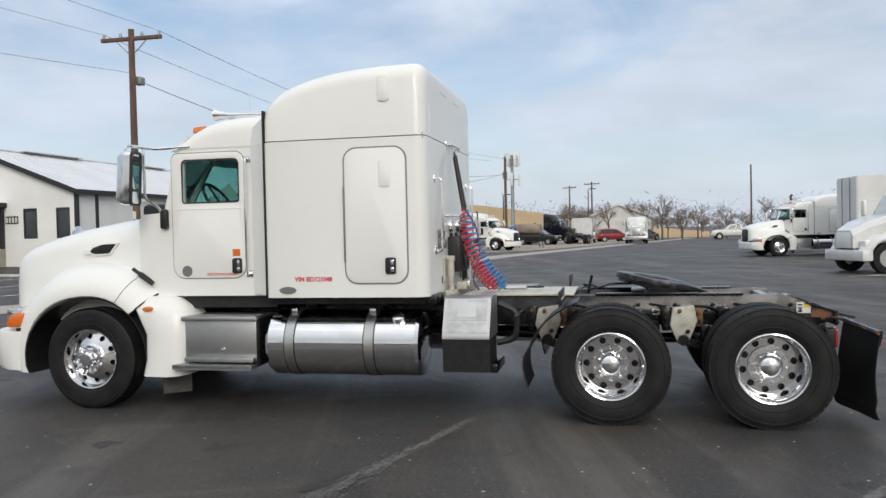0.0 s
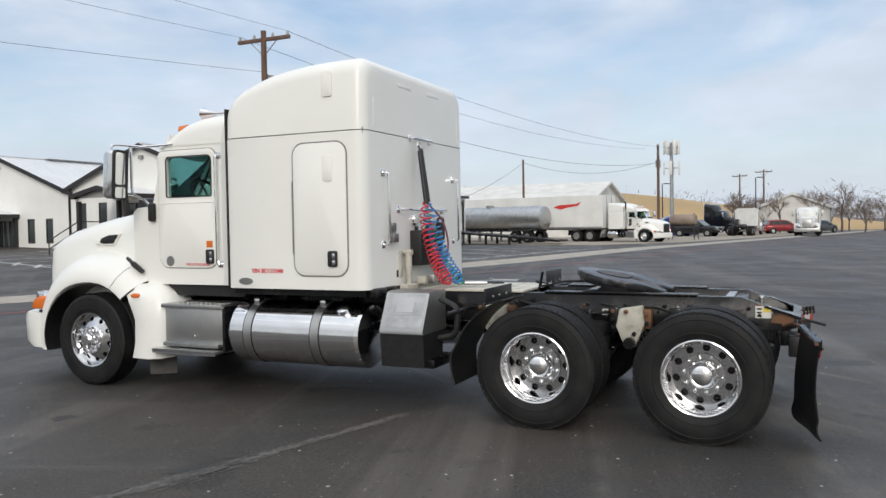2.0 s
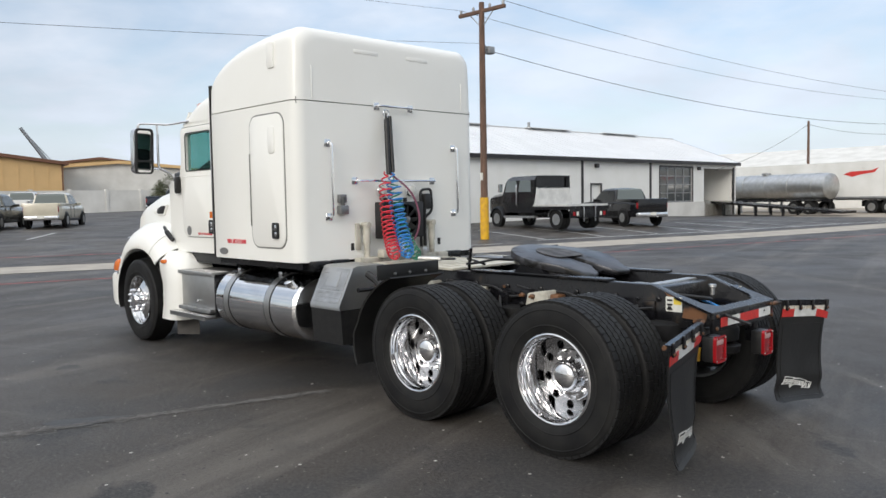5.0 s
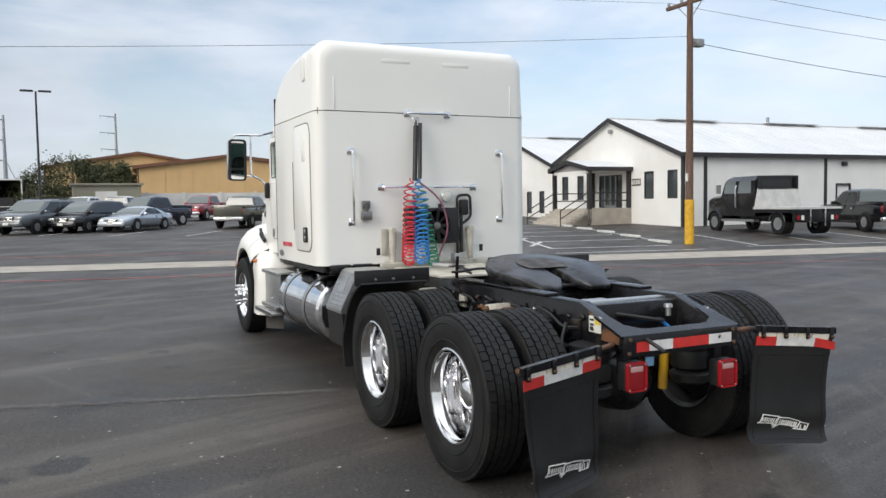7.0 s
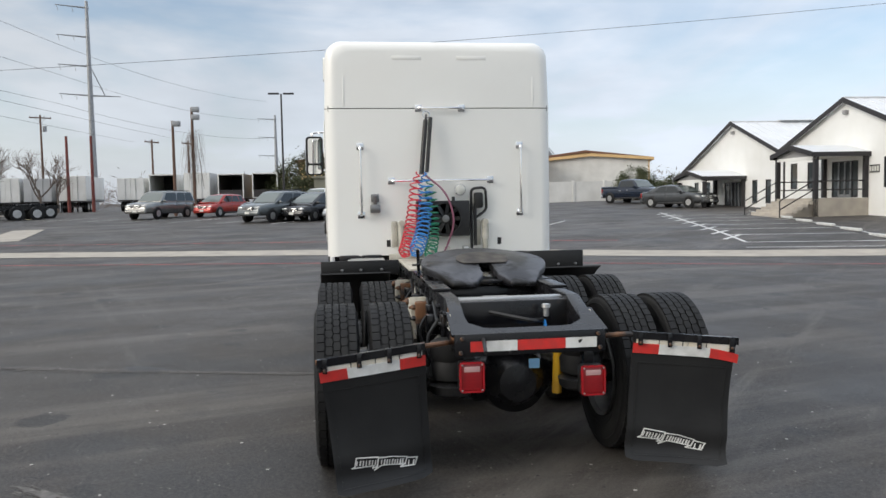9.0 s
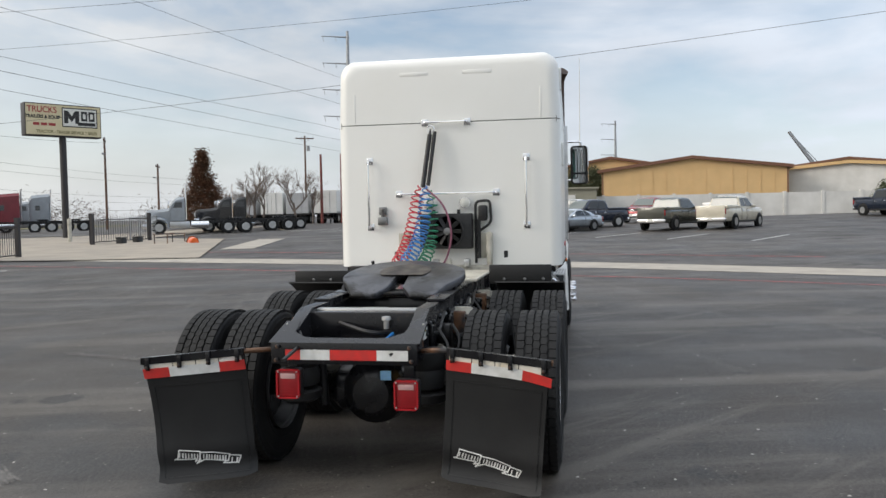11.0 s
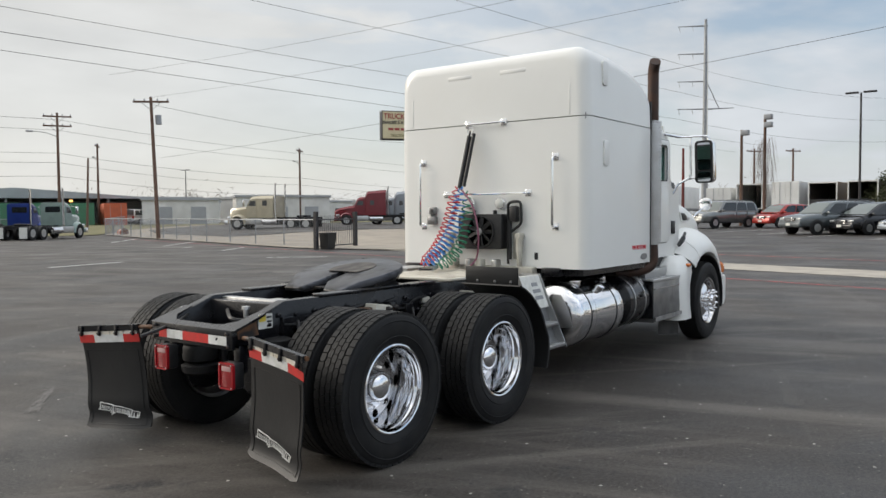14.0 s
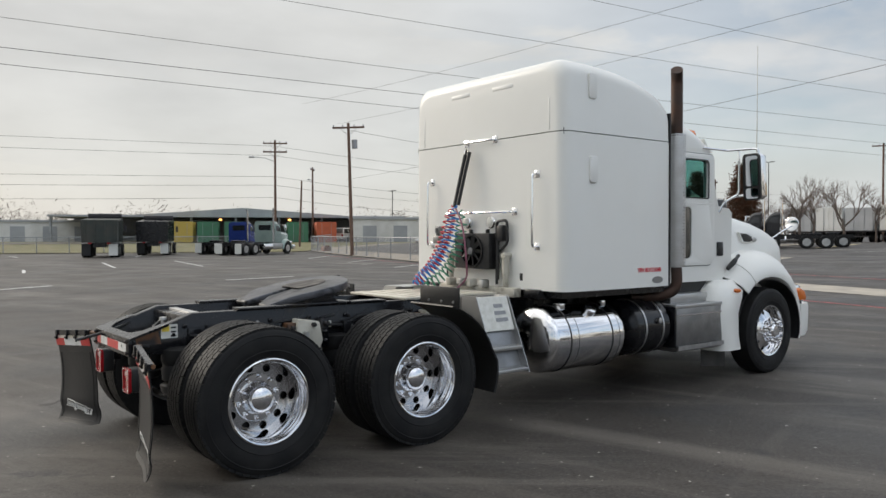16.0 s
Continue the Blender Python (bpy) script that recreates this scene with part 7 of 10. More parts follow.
# air lines, valves and brackets inside and beside the frame
rng_t = random.Random(4)
for k in range(9):
    x0 = 3.9 + 0.33 * k
    y0 = (-0.30, 0.28, -0.12, 0.1)[k % 4]
    pts = [(x0, y0, 0.86 + 0.1 * rng_t.random()), (x0 + 0.25, y0 + rng_t.uniform(-0.15, 0.15), 0.98), (x0 + 0.55, y0 + rng_t.uniform(-0.15, 0.15), 0.9), (x0 + 0.8, y0, 0.84)]
    part("air_hose", tube(bend(pts, 0.12), 0.012, 6), (M_PLASTIC, M_BLUE_HOSE, M_PLASTIC)[k % 3] if k > 5 else M_PLASTIC, truck)
for side in (-1, 1):
    for k in range(10):
        x0 = 4.35 + 0.26 * k
        part("frame_bracket", bm_box(x0 - 0.05, x0 + 0.05, min(side * 0.43, side * (0.46 + 0.03 * (k % 3))), max(side * 0.43, side * (0.46 + 0.03 * (k % 3))), 0.80 + 0.02 * (k % 4), 0.93 + 0.03 * (k % 2), 0.01), (M_BLACK, M_BLACK, M_RUST, M_CREAM)[k % 4] if k in (3, 6) else M_BLACK, truck)
    for k in range(6):
        x0 = 4.5 + 0.42 * k
        part("brake_hose", tube(bend([(x0, side * 0.46, 0.92), (x0 + 0.08, side * 0.56, 0.80), (x0 + 0.2, side * 0.5, 0.62)], 0.08), 0.012, 6), M_PLASTIC, truck)
part("valve_block", bm_box(6.28, 6.40, -0.12, 0.06, 0.9, 1.02, 0.01), M_ALU, truck)
part("drive_shaft", tube([(5.137, 0.03, 0.60), (6.457, 0.03, 0.60)], 0.05, 12), M_BLACK, truck)
part("drive_shaft", tube([(1.8, 0.0, 0.75), (5.0, 0.03, 0.62)], 0.06, 12), M_BLACK, truck)
part("gearbox", bm_box(0.4, 2.0, -0.3, 0.3, 0.55, 1.05, 0.08), M_BLACK, truck)

# ---- fifth wheel on its slide ----
fw = part("fifth_wheel", bm_box(5.35, 5.95, -0.46, 0.46, 1.065, 1.09, 0.005), M_BLACK, truck, "greasy black fifth wheel tilted to the rear")
arc = [(0.47 * math.cos(radians(a)) * 0.92, 0.475 * math.sin(radians(a))) for a in range(52, 309, 6)]
horse = arc + [(0.44, -0.30), (0.43, -0.13), (0.30, -0.055), (0.0, -0.042), (-0.04, 0.0), (0.0, 0.042), (0.30, 0.055), (0.43, 0.13), (0.44, 0.30)]
hb = plate(horse, -0.03, 0.03, axis="z", bevel=0.012)
for v in hb.verts:
    if v.co.x > 0.16:
        # the tips ramp down to the rear
        v.co.z -= 0.045 * ((v.co.x - 0.16) / 0.28) ** 1.4 * (1.0 if v.co.z > 0 else 0.45)
    v.co.z += 0.004 * math.sin(9 * v.co.x + 4 * v.co.y)
hb.transform(pose(5.63, 0.02, 1.172, 0, 10, 0))
part("coupling_plate", hb, M_GREASE_SHEEN, fw, "horseshoe plate smeared with grease")
ring_in = plate([(0.20 * math.cos(a) - 0.06, 0.20 * math.sin(a)) for a in [k * math.pi / 14 for k in range(4, 25)]], 0.031, 0.034, axis="z")
ring_in.transform(pose(5.63, 0.02, 1.175, 0, 10, 0))
part("wear_ring", ring_in, M_WORN, fw)
skirt_b = plate([(p[0] * 0.93, p[1] * 0.93) for p in horse], -0.06, -0.03, axis="z")
skirt_b.transform(pose(5.63, 0.02, 1.172, 0, 10, 0))
part("plate_skirt", skirt_b, M_BLACK, fw)
for side in (-1, 1):
    part("saddle", plate([(5.45, 1.08), (5.80, 1.08), (5.70, 1.16), (5.56, 1.16)], side * 0.36, side * 0.44), M_BLACK, fw)
    part("slide_rail", bm_box(5.0, 6.35, min(side * 0.34, side * 0.46), max(side * 0.34, side * 0.46), 1.065, 1.085, 0.004), M_BLACK, fw)
part("release_handle", tube(bend([(5.35, -0.2, 1.16), (5.15, -0.3, 1.17), (5.05, -0.42, 1.14), (4.95, -0.45, 1.13)], 0.06), 0.011, 6), M_BLACK, fw)
part("release_loop", tube(bend([(5.05, -0.32, 1.12), (4.98, -0.4, 1.16), (4.88, -0.38, 1.17), (4.92, -0.28, 1.14)], 0.04), 0.010, 6), M_BLACK, fw)
part("upright_stub", tube([(4.93, -0.40, 1.08), (4.97, -0.41, 1.26)], 0.014, 8), M_BLACK, fw)

# deck plate behind the cab
deck = part("deck_plate", bm_box(3.72, 4.80, -0.47, 0.47, 1.066, 1.088, 0.004), M_DECK, truck, "grimy pale aluminium deck plate")
for k in range(8):
    part("deck_rib", bm_box(3.76 + 0.13 * k, 3.772 + 0.13 * k, -0.45, 0.45, 1.088, 1.093), M_DECK, deck)

# ---- tanks, steps and boxes ----
def tank(x0, x1, side, straps, filler):
    y, z, r = side * 0.845, 0.655, 0.315
    if side > 0:
        dome = [(0.0, 0.0001), (0.006, 0.35), (0.022, 0.65), (0.045, 0.83), (0.07, 0.935), (0.095, 0.985), (0.125, 1.0)]
        shell = [(x0 + d, r * f) for d, f in dome] + [(x1 - d, r * f) for d, f in reversed(dome)]
    else:
        shell = [(x0, 0.0001), (x0 + 0.004, r * 0.75), (x0 + 0.02, r * 0.93), (x0 + 0.05, r), (x1 - 0.05, r), (x1 - 0.02, r * 0.93), (x1 - 0.004, r * 0.75), (x1, 0.0001)]
    t = part("fuel_tank", bm_lathe_at(shell, (0, y, z), "x", 56), M_CHROME, truck, "polished round aluminium fuel tank")
    for sx in straps:
        s = part("tank_strap", bm_lathe_at([(sx - 0.045, r + 0.001), (sx - 0.045, r + 0.006), (sx + 0.045, r + 0.006), (sx + 0.045, r + 0.001)], (0, y, z), "x", 56), M_CHROME if side > 0 else M_ALU, t, "metal tank strap with black rubber edges")
        for e in (-0.05, 0.05):
            part("strap_rubber", bm_lathe_at([(sx + e - 0.005, r), (sx + e - 0.005, r + 0.004), (sx + e + 0.005, r + 0.004), (sx + e + 0.005, r)], (0, y, z), "x", 56), M_PLASTIC, s)
        part("strap_bolt", bm_box(sx - 0.03, sx + 0.03, y - 0.05 + side * 0.1, y + 0.05 + side * 0.1, z + r - 0.03, z + r + 0.025, 0.005), M_CHROME, s)
        part("tank_bracket", plate([(sx - 0.05, 0.40), (sx + 0.05, 0.40), (sx + 0.05, 1.0), (sx - 0.05, 1.0)], side * 0.43, side * 0.55), M_BLACK, t)
    cap = lathe([(0.0, 0.06), (0.05, 0.06), (0.055, 0.05), (0.06, 0.0001)], 20, "z")
    cap.transform(Matrix.Translation((filler, y, z)) @ Matrix.Rotation(-side * radians(38), 4, "X") @ Matrix.Translation((0, 0, r - 0.005)))
    part("filler_cap", cap, M_CHROME, t, "chrome filler cap")
    return t


tank(1.87, 3.42, -1, (2.14, 2.93), 3.2)
tank(2.56, 3.68, 1, (2.78, 3.36), 3.05)
# black canister ahead of the far tank
can = part("filter_canister", bm_lathe_at([(1.84, 0.0001), (1.845, 0.22), (1.87, 0.29), (2.38, 0.29), (2.42, 0.22), (2.425, 0.0001)], (0, 0.83, 0.68), "x", 40), M_BLACK, truck, "black exhaust filter canister with bands")
for sx in (1.98, 2.26):
    part("band", bm_lathe_at([(sx - 0.012, 0.291), (sx - 0.012, 0.297), (sx + 0.012, 0.297), (sx + 0.012, 0.291)], (0, 0.83, 0.68), "x", 40), M_ALU, can)
part("sensor", bm_lathe_at([(0, 0.03), (0.03, 0.03), (0.035, 0.0001)], (2.06, 1.11, 0.76), "y", 12), M_ALU, can)
part("air_tank", bm_lathe_at([(1.0, 0.001), (1.02, 0.06), (1.85, 0.06), (1.87, 0.001)], (0, -0.7, 1.02), "x", 16), M_BLACK, truck)


def tread_bars(x0, x1, y0, y1, z, parent):
    bm = bmesh.new()
    nx, ny = int((x1 - x0) / 0.03), max(2, int(abs(y1 - y0) / 0.03))
    for i in range(nx):
        for j in range(ny):
            m = Matrix.Translation((x0 + (i + 0.5) * (x1 - x0) / nx, y0 + (j + 0.5) * (y1 - y0) / ny, z)) @ Matrix.Rotation(radians(45 if (i + j) % 2 else -45), 4, "Z")
            bm_box(-0.011, 0.011, -0.003, 0.003, -0.001, 0.003, bm=bm, m=m)
    return tagged(part("diamond_tread", bm, M_TREADPLATE, parent, smooth=0), kind="stuff")


for side in (-1, 1):
    x0, x1, zt = (1.0, 1.78, 0.93) if side < 0 else (0.92, 1.78, 0.90)
    ys = sorted((side * 0.62, side * (1.10 if side < 0 else 1.135)))
    # the far box gets a darker metal in place of the dark ground it mirrors
    box = part("step_box", bm_box(x0 + 0.02, x1, *ys, 0.50 if side < 0 else 0.40, zt - 0.03, 0.008), M_ALU if side < 0 else M_STEPGREY, truck, "brushed aluminium tool box with diamond plate steps")
    ys2 = sorted((side * 0.66, side * 1.14))
    top = part("upper_step", bm_box(x0, x1 + 0.02, *ys2, zt - 0.04, zt, 0.006), M_ALU, box)
    tread_bars(x0 + 0.02, x1, side * 0.92, side * 1.13, zt, box)
    ys3 = sorted((side * 0.9, side * (1.22 if side < 0 else 1.16)))
    if side < 0:
        part("lower_step", bm_box(x0 - 0.06, x1, *ys3, 0.43, 0.465, 0.006), M_ALU, box)
    else:
        part("trim_strip", bm_box(x0 + 0.03, x1 - 0.01, 1.135, 1.141, 0.78, 0.795), M_CHROME, box)
    if side < 0:
        tread_bars(x0 - 0.04, x1 - 0.02, side * 1.12, side * 1.21, 0.465, box)
    part("step_lip", bm_box(x0 - 0.06 if side < 0 else x0 + 0.02, x1, *sorted((side * (1.22 if side < 0 else 1.16), side * (1.212 if side < 0 else 1.152))), 0.42, 0.466), M_TREADPLATE, box)
    if side < 0:
        part("latch", bm_lathe_at([(-0.02, 0.016), (0.0, 0.016)], (1.42, -1.105, 0.60), "y", 10), M_CHROME, box)
        part("kick_plate", bm_box(x0 + 0.04, x1 - 0.01, -1.16, -1.102, 0.49, 0.53, 0.003), M_TREADPLATE, box)
    else:
        part("inner_step", bm_box(1.02, 1.7, 0.80, 1.0, 0.9, 1.0, 0.01), M_ALU, box)
    part("end_plate", bm_box(x1, x1 + 0.03, *ys, 0.45, zt - 0.02, 0.004), M_BLACK, box)

# battery box behind the near tank
bat = skin([[(3.63, y0, z0), (4.07, y0, z0), (4.07, -0.70, z0), (3.63, -0.70, z0)] for y0, z0 in ((-1.10, 0.42), (-1.12, 0.72))])
bb = part("battery_box", bat, M_PLASTIC, truck, "black battery box under a slanted diamond plate lid")
lid = skin([[(3.63, y0, z0), (4.07, y0, z0), (4.07, -0.62, z0), (3.63, -0.62, z0)] for y0, z0 in ((-1.13, 0.725), (-1.13, 0.76), (-0.97, 1.085), (-0.93, 1.10))])
ld = part("lid", lid, M_ALU, bb)
for x0, x1, u0, u1, mt in ((3.66, 4.04, 0.06, 0.36, M_TREADPLATE), (3.66, 4.04, 0.40, 0.97, M_TREADPLATE), (3.765, 3.935, 0.48, 0.88, M_ALU)):
    a, b = Vector((0, -1.13, 0.76)), Vector((0, -0.97, 1.085))
    nrm = Vector((0, -0.325, -0.16)).normalized() * (0.004 if mt is M_TREADPLATE else 0.009)
    nrm.z = abs(nrm.z)
    p, q = a.lerp(b, u0) + nrm, a.lerp(b, u1) + nrm
    part("lid_panel", skin([[(x0, p.y, p.z), (x1, p.y, p.z), (x1, p.y + 0.01, p.z), (x0, p.y + 0.01, p.z)], [(x0, q.y, q.z), (x1, q.y, q.z), (x1, q.y + 0.01, q.z), (x0, q.y + 0.01, q.z)]]), mt, ld)
for gx in range(11):
    for gz in range(9):
        if 2 < gx < 8 and 4 < gz:
            continue
        u = 0.1 + 0.85 * gz / 8
        y, z = -1.13 + 0.16 * u - 0.006, 0.76 + 0.325 * u
        m = Matrix.Translation((3.685 + 0.033 * gx, y, z)) @ Matrix.Rotation(radians(-26), 4, "X") @ Matrix.Rotation(radians(45 if (gx + gz) % 2 else -45), 4, "Y")
        if gx == 0 and gz == 0:
            diam = bmesh.new()
        bm_box(-0.008, 0.008, -0.0015, 0.0015, -0.002, 0.002, bm=diam, m=m)
tagged(part("diamond_tread", diam, M_TREADPLATE, bb, smooth=0), kind="stuff")
part("box_bracket", bm_box(3.98, 4.12, -1.0, -0.5, 0.40, 0.48, 0.01), M_BLACK, bb)
part("air_cleaner_bracket", tube(bend([(4.1, -0.85, 0.66), (4.28, -0.85, 0.70), (4.30, -0.85, 0.95), (4.12, -0.85, 1.03)], 0.08), 0.03, 8), M_PLASTIC, bb)
# steps behind the far tank: a sloping box, a pale ribbed panel at its head and two deep treads
SX0, SX1 = 3.97, 4.34


def stair_y(z):
    """The slope's outer face at a height."""
    return 1.135 - (z - 0.47) * 0.38


st = part("deck_stair", skin([[(SX0, stair_y(z0) - 0.05, z0), (SX1, stair_y(z0) - 0.05, z0), (SX1, 0.62, z0), (SX0, 0.62, z0)] for z0 in (0.47, 0.62, 0.80, 1.02, 1.085)]), M_STEPGREY, truck, "aluminium deck steps with a white top panel")
for xs in (SX0 - 0.006, SX1):
    part("side_plate", plate([(stair_y(0.44) + 0.03, 0.44), (stair_y(0.51) + 0.03, 0.51), (stair_y(1.10), 1.10), (0.70, 1.10), (0.70, 0.44)], xs, xs + 0.006, axis="x"), M_ALU, st)
head = part("white_panel", skin([[(SX0 + 0.008, stair_y(z0) - 0.012, z0), (SX1 - 0.008, stair_y(z0) - 0.012, z0), (SX1 - 0.008, stair_y(z0) - 0.049, z0), (SX0 + 0.008, stair_y(z0) - 0.049, z0)] for z0 in (0.80, 1.09)]), M_STICKER, st, "pale ribbed panel")
for z0, x0, w in ((0.995, 4.06, 0.10), (0.935, 4.04, 0.13), (0.875, 4.03, 0.14)):
    part("grip", skin([[(x0, stair_y(zz) - 0.008, zz), (x0 + w, stair_y(zz) - 0.008, zz), (x0 + w, stair_y(zz) - 0.013, zz), (x0, stair_y(zz) - 0.013, zz)] for zz in (z0, z0 + 0.032)]), M_BADGE, head)
for z in (0.47, 0.655):
    tr = part("tread", bm_box(SX0 + 0.002, SX1 - 0.002, stair_y(z) - 0.17, stair_y(z) + 0.028, z - 0.022, z + 0.012, 0.006), M_ALU, st)
    for k in range(5):
        part("rib", bm_box(SX0 + 0.02, SX1 - 0.02, stair_y(z) - 0.004 - 0.028 * k, stair_y(z) + 0.004 - 0.028 * k, z + 0.012, z + 0.016), M_TREADPLATE, tr)
    part("riser", bm_box(SX0 + 0.01, SX1 - 0.01, stair_y(z + 0.17) - 0.052, stair_y(z + 0.17) - 0.047, z + 0.012, z + 0.16), M_STEPGREY, st)
# ---- parked cars and pickups ----
M_CARGLASS = surface("smoked_car_glass", (0.018, 0.021, 0.022), 0.06, spec=0.7)
# opaque screens: base lightened to grey-green for reflected sky and the cabin behind
M_SCREENGLASS = surface("sky_toned_screen_glass", (0.12, 0.14, 0.135), 0.06, spec=0.9)
M_CARLAMP = surface("clear_car_lamp", (0.55, 0.56, 0.55), 0.12, 0.3, col2=(0.35, 0.36, 0.36), scale=20, coat=0.6)
def paint(name, col, rough=0.25, metal=0.3):
    return surface(name, col, rough, metal, col2=tuple(c * 0.85 for c in col), scale=2.0, coat=0.6, spots=tuple(c * 0.6 + 0.05 for c in col), spot_scale=3, spot_lo=0.62, spot_hi=0.9)


CAR_TYRE = mesh_from("tyre", lathe([(-0.10, 0.20), (-0.115, 0.25), (-0.10, 0.335), (0.10, 0.335), (0.115, 0.25), (0.10, 0.20)], 24, closed=True), M_RUBBER)
cr = lathe([(-0.10, 0.205), (-0.09, 0.19), (-0.075, 0.17), (-0.07, 0.06), (-0.09, 0.045), (-0.092, 0.0001)], 24)
for k in range(5):
    a = 2 * math.pi * k / 5
    bm_box(0.05, 0.185, -0.092, -0.07, -0.028, 0.028, 0.006, bm=cr, m=Matrix.Rotation(-a, 4, "Y"))
CAR_RIM = mesh_from("rim", cr, M_ALU)


def smooth_line(pts, n):
    """A line through the given (x, z) points, resampled at n + 1 places with soft bends."""
    dist = [0.0]
    for p, q in zip(pts, pts[1:]):
        dist.append(dist[-1] + math.hypot(q[0] - p[0], q[1] - p[1]))
    out = []
    for i in range(n + 1):
        d = dist[-1] * i / n
        k = max(j for j in range(len(pts) - 1) if dist[j] <= d + 1e-9)
        t = (d - dist[k]) / (dist[k + 1] - dist[k])
        p0, p1, p2, p3 = pts[max(0, k - 1)], pts[k], pts[k + 1], pts[min(len(pts) - 1, k + 2)]
        res = []
        for c in (0, 1):
            m1, m2 = (p2[c] - p0[c]) * 0.32, (p3[c] - p1[c]) * 0.32
            res.append((2 * t ** 3 - 3 * t * t + 1) * p1[c] + (t ** 3 - 2 * t * t + t) * m1 + (3 * t * t - 2 * t ** 3) * p2[c] + (t ** 3 - t * t) * m2)
        out.append(tuple(res))
    return out


def motor_car(name, x, y, turn, mat, label, kind="suv", category="car"):
    """A parked car with its nose along local +x."""
    c = base(name, x, y, height(x, y), label, category, "cars in the car park", turn)
    S = {"suv": dict(L=5.0, W=0.97, belt=1.12, hood=1.10, roof=1.80, cab=(-2.42, -2.1, 0.20, 1.12), wb=(1.48, -1.45), tail=1.10, wheel=1.08),
         "van": dict(L=4.95, W=0.95, belt=1.02, hood=0.96, roof=1.70, cab=(-2.40, -2.0, 0.35, 1.60), wb=(1.50, -1.45), tail=1.02, wheel=1.0),
         "wagon": dict(L=5.6, W=1.0, belt=1.18, hood=1.16, roof=1.92, cab=(-2.72, -2.5, 0.62, 1.28), wb=(1.68, -1.62), tail=1.16, wheel=1.12),
         "coupe": dict(L=4.95, W=0.91, belt=0.90, hood=0.86, roof=1.34, cab=(-1.75, -0.75, 0.10, 1.0), wb=(1.42, -1.35), tail=0.96, wheel=0.98),
         "sedan": dict(L=5.05, W=0.95, belt=1.0, hood=0.98, roof=1.49, cab=(-1.95, -1.05, 0.35, 1.15), wb=(1.52, -1.52), tail=1.08, wheel=1.04),
         "hatch": dict(L=4.2, W=0.88, belt=1.02, hood=0.98, roof=1.60, cab=(-1.98, -1.6, 0.35, 1.22), wb=(1.25, -1.25), tail=1.02, wheel=0.98),
         "pickup": dict(L=5.7, W=0.99, belt=1.22, hood=1.20, roof=1.86, cab=(-0.95, -0.82, 0.50, 1.15), wb=(1.85, -1.75), tail=1.24, wheel=1.16)}[kind]
    h, W = S["L"] / 2, S["W"]
    belt, hood_z, roof_z = S["belt"], S["hood"], S["roof"]
    r0, r1, f1, f0 = S["cab"]
    k_w = S["wheel"]
    zs = 0.30 if kind not in ("pickup", "wagon", "suv") else 0.40
    # lower body: rounded nose and tail, full at the shoulders
    line = [(-h, zs + 0.30), (-h + 0.02, S["tail"] - 0.22), (-h + 0.10, S["tail"] - 0.04), (-h + 0.40, S["tail"]), (r0, belt), (f0, belt), (f0 + 0.22, hood_z + 0.01), (h - 0.75, hood_z - 0.03), (h - 0.30, hood_z - 0.10), (h - 0.08, hood_z - 0.24), (h, hood_z - 0.46)]
    rows = []
    for xx, zt in smooth_line(line, 30):
        e = max(0.0, (abs(xx) - (h - 0.75)) / 0.75)
        w = W * (1 - 0.17 * e ** 2.4)
        foot = zs + 0.10 * e ** 3
        zt = max(zt, foot + 0.12)
        half = [(0.90 * w, foot), (0.975 * w, foot + 0.08 * (zt - foot)), (1.0 * w, foot + 0.40 * (zt - foot)), (0.995 * w, foot + 0.68 * (zt - foot)), (0.965 * w, foot + 0.88 * (zt - foot)), (0.90 * w, zt - 0.03 * min(1, zt - foot)), (0.70 * w, zt), (0.30 * w, zt + 0.015)]
        rows.append([(xx, -yy, zz) for yy, zz in half] + [(xx, yy, zz) for yy, zz in half[::-1]])
    body = part("body", skin(rows), mat, c, smooth=60)
    for wx in S["wb"]:
        for s in (-1, 1):
            yo = s * W * 0.985
            part("wheel_well", bm_lathe_at([(-0.05, 0.40 * k_w), (0.03, 0.405 * k_w), (0.035, 0.36 * k_w)] if s > 0 else [(-0.035, 0.36 * k_w), (-0.03, 0.405 * k_w), (0.05, 0.40 * k_w)], (wx, yo, 0.345 * k_w), "y", 28), M_PLASTIC, body)
            part("well_shade", bm_lathe_at([(-0.01, 0.0001), (-0.01, 0.385 * k_w), (0.01, 0.385 * k_w), (0.01, 0.0001)], (wx, s * (W * 1.0), 0.36 * k_w), "y", 28), M_PLASTIC, body)
            wh = part("wheel", CAR_RIM, None, c)
            wh.matrix_basis = pose(wx, s * (W - 0.055), 0.335 * k_w, 0, 0, 0 if s < 0 else 180) @ Matrix.Scale(k_w, 4)
            part("tyre", CAR_TYRE, None, wh)
    # glasshouse: a painted shell with each pane set on it
    top_w, low_w = W * 0.77, W * 0.945
    crown = [(r0 - 0.03, belt - 0.02), (r0 + (r1 - r0) * 0.5, belt + (roof_z - belt) * 0.55), (r1, roof_z - 0.07), (r1 + 0.30, roof_z - 0.015), (r1 + (f1 - r1) * 0.55, roof_z + 0.01), (f1 - 0.12, roof_z - 0.03), (f1 + (f0 - f1) * 0.18, roof_z - 0.12), (f1 + (f0 - f1) * 0.6, belt + (roof_z - belt) * 0.42), (f0 + 0.02, belt - 0.02)]
    shells = []
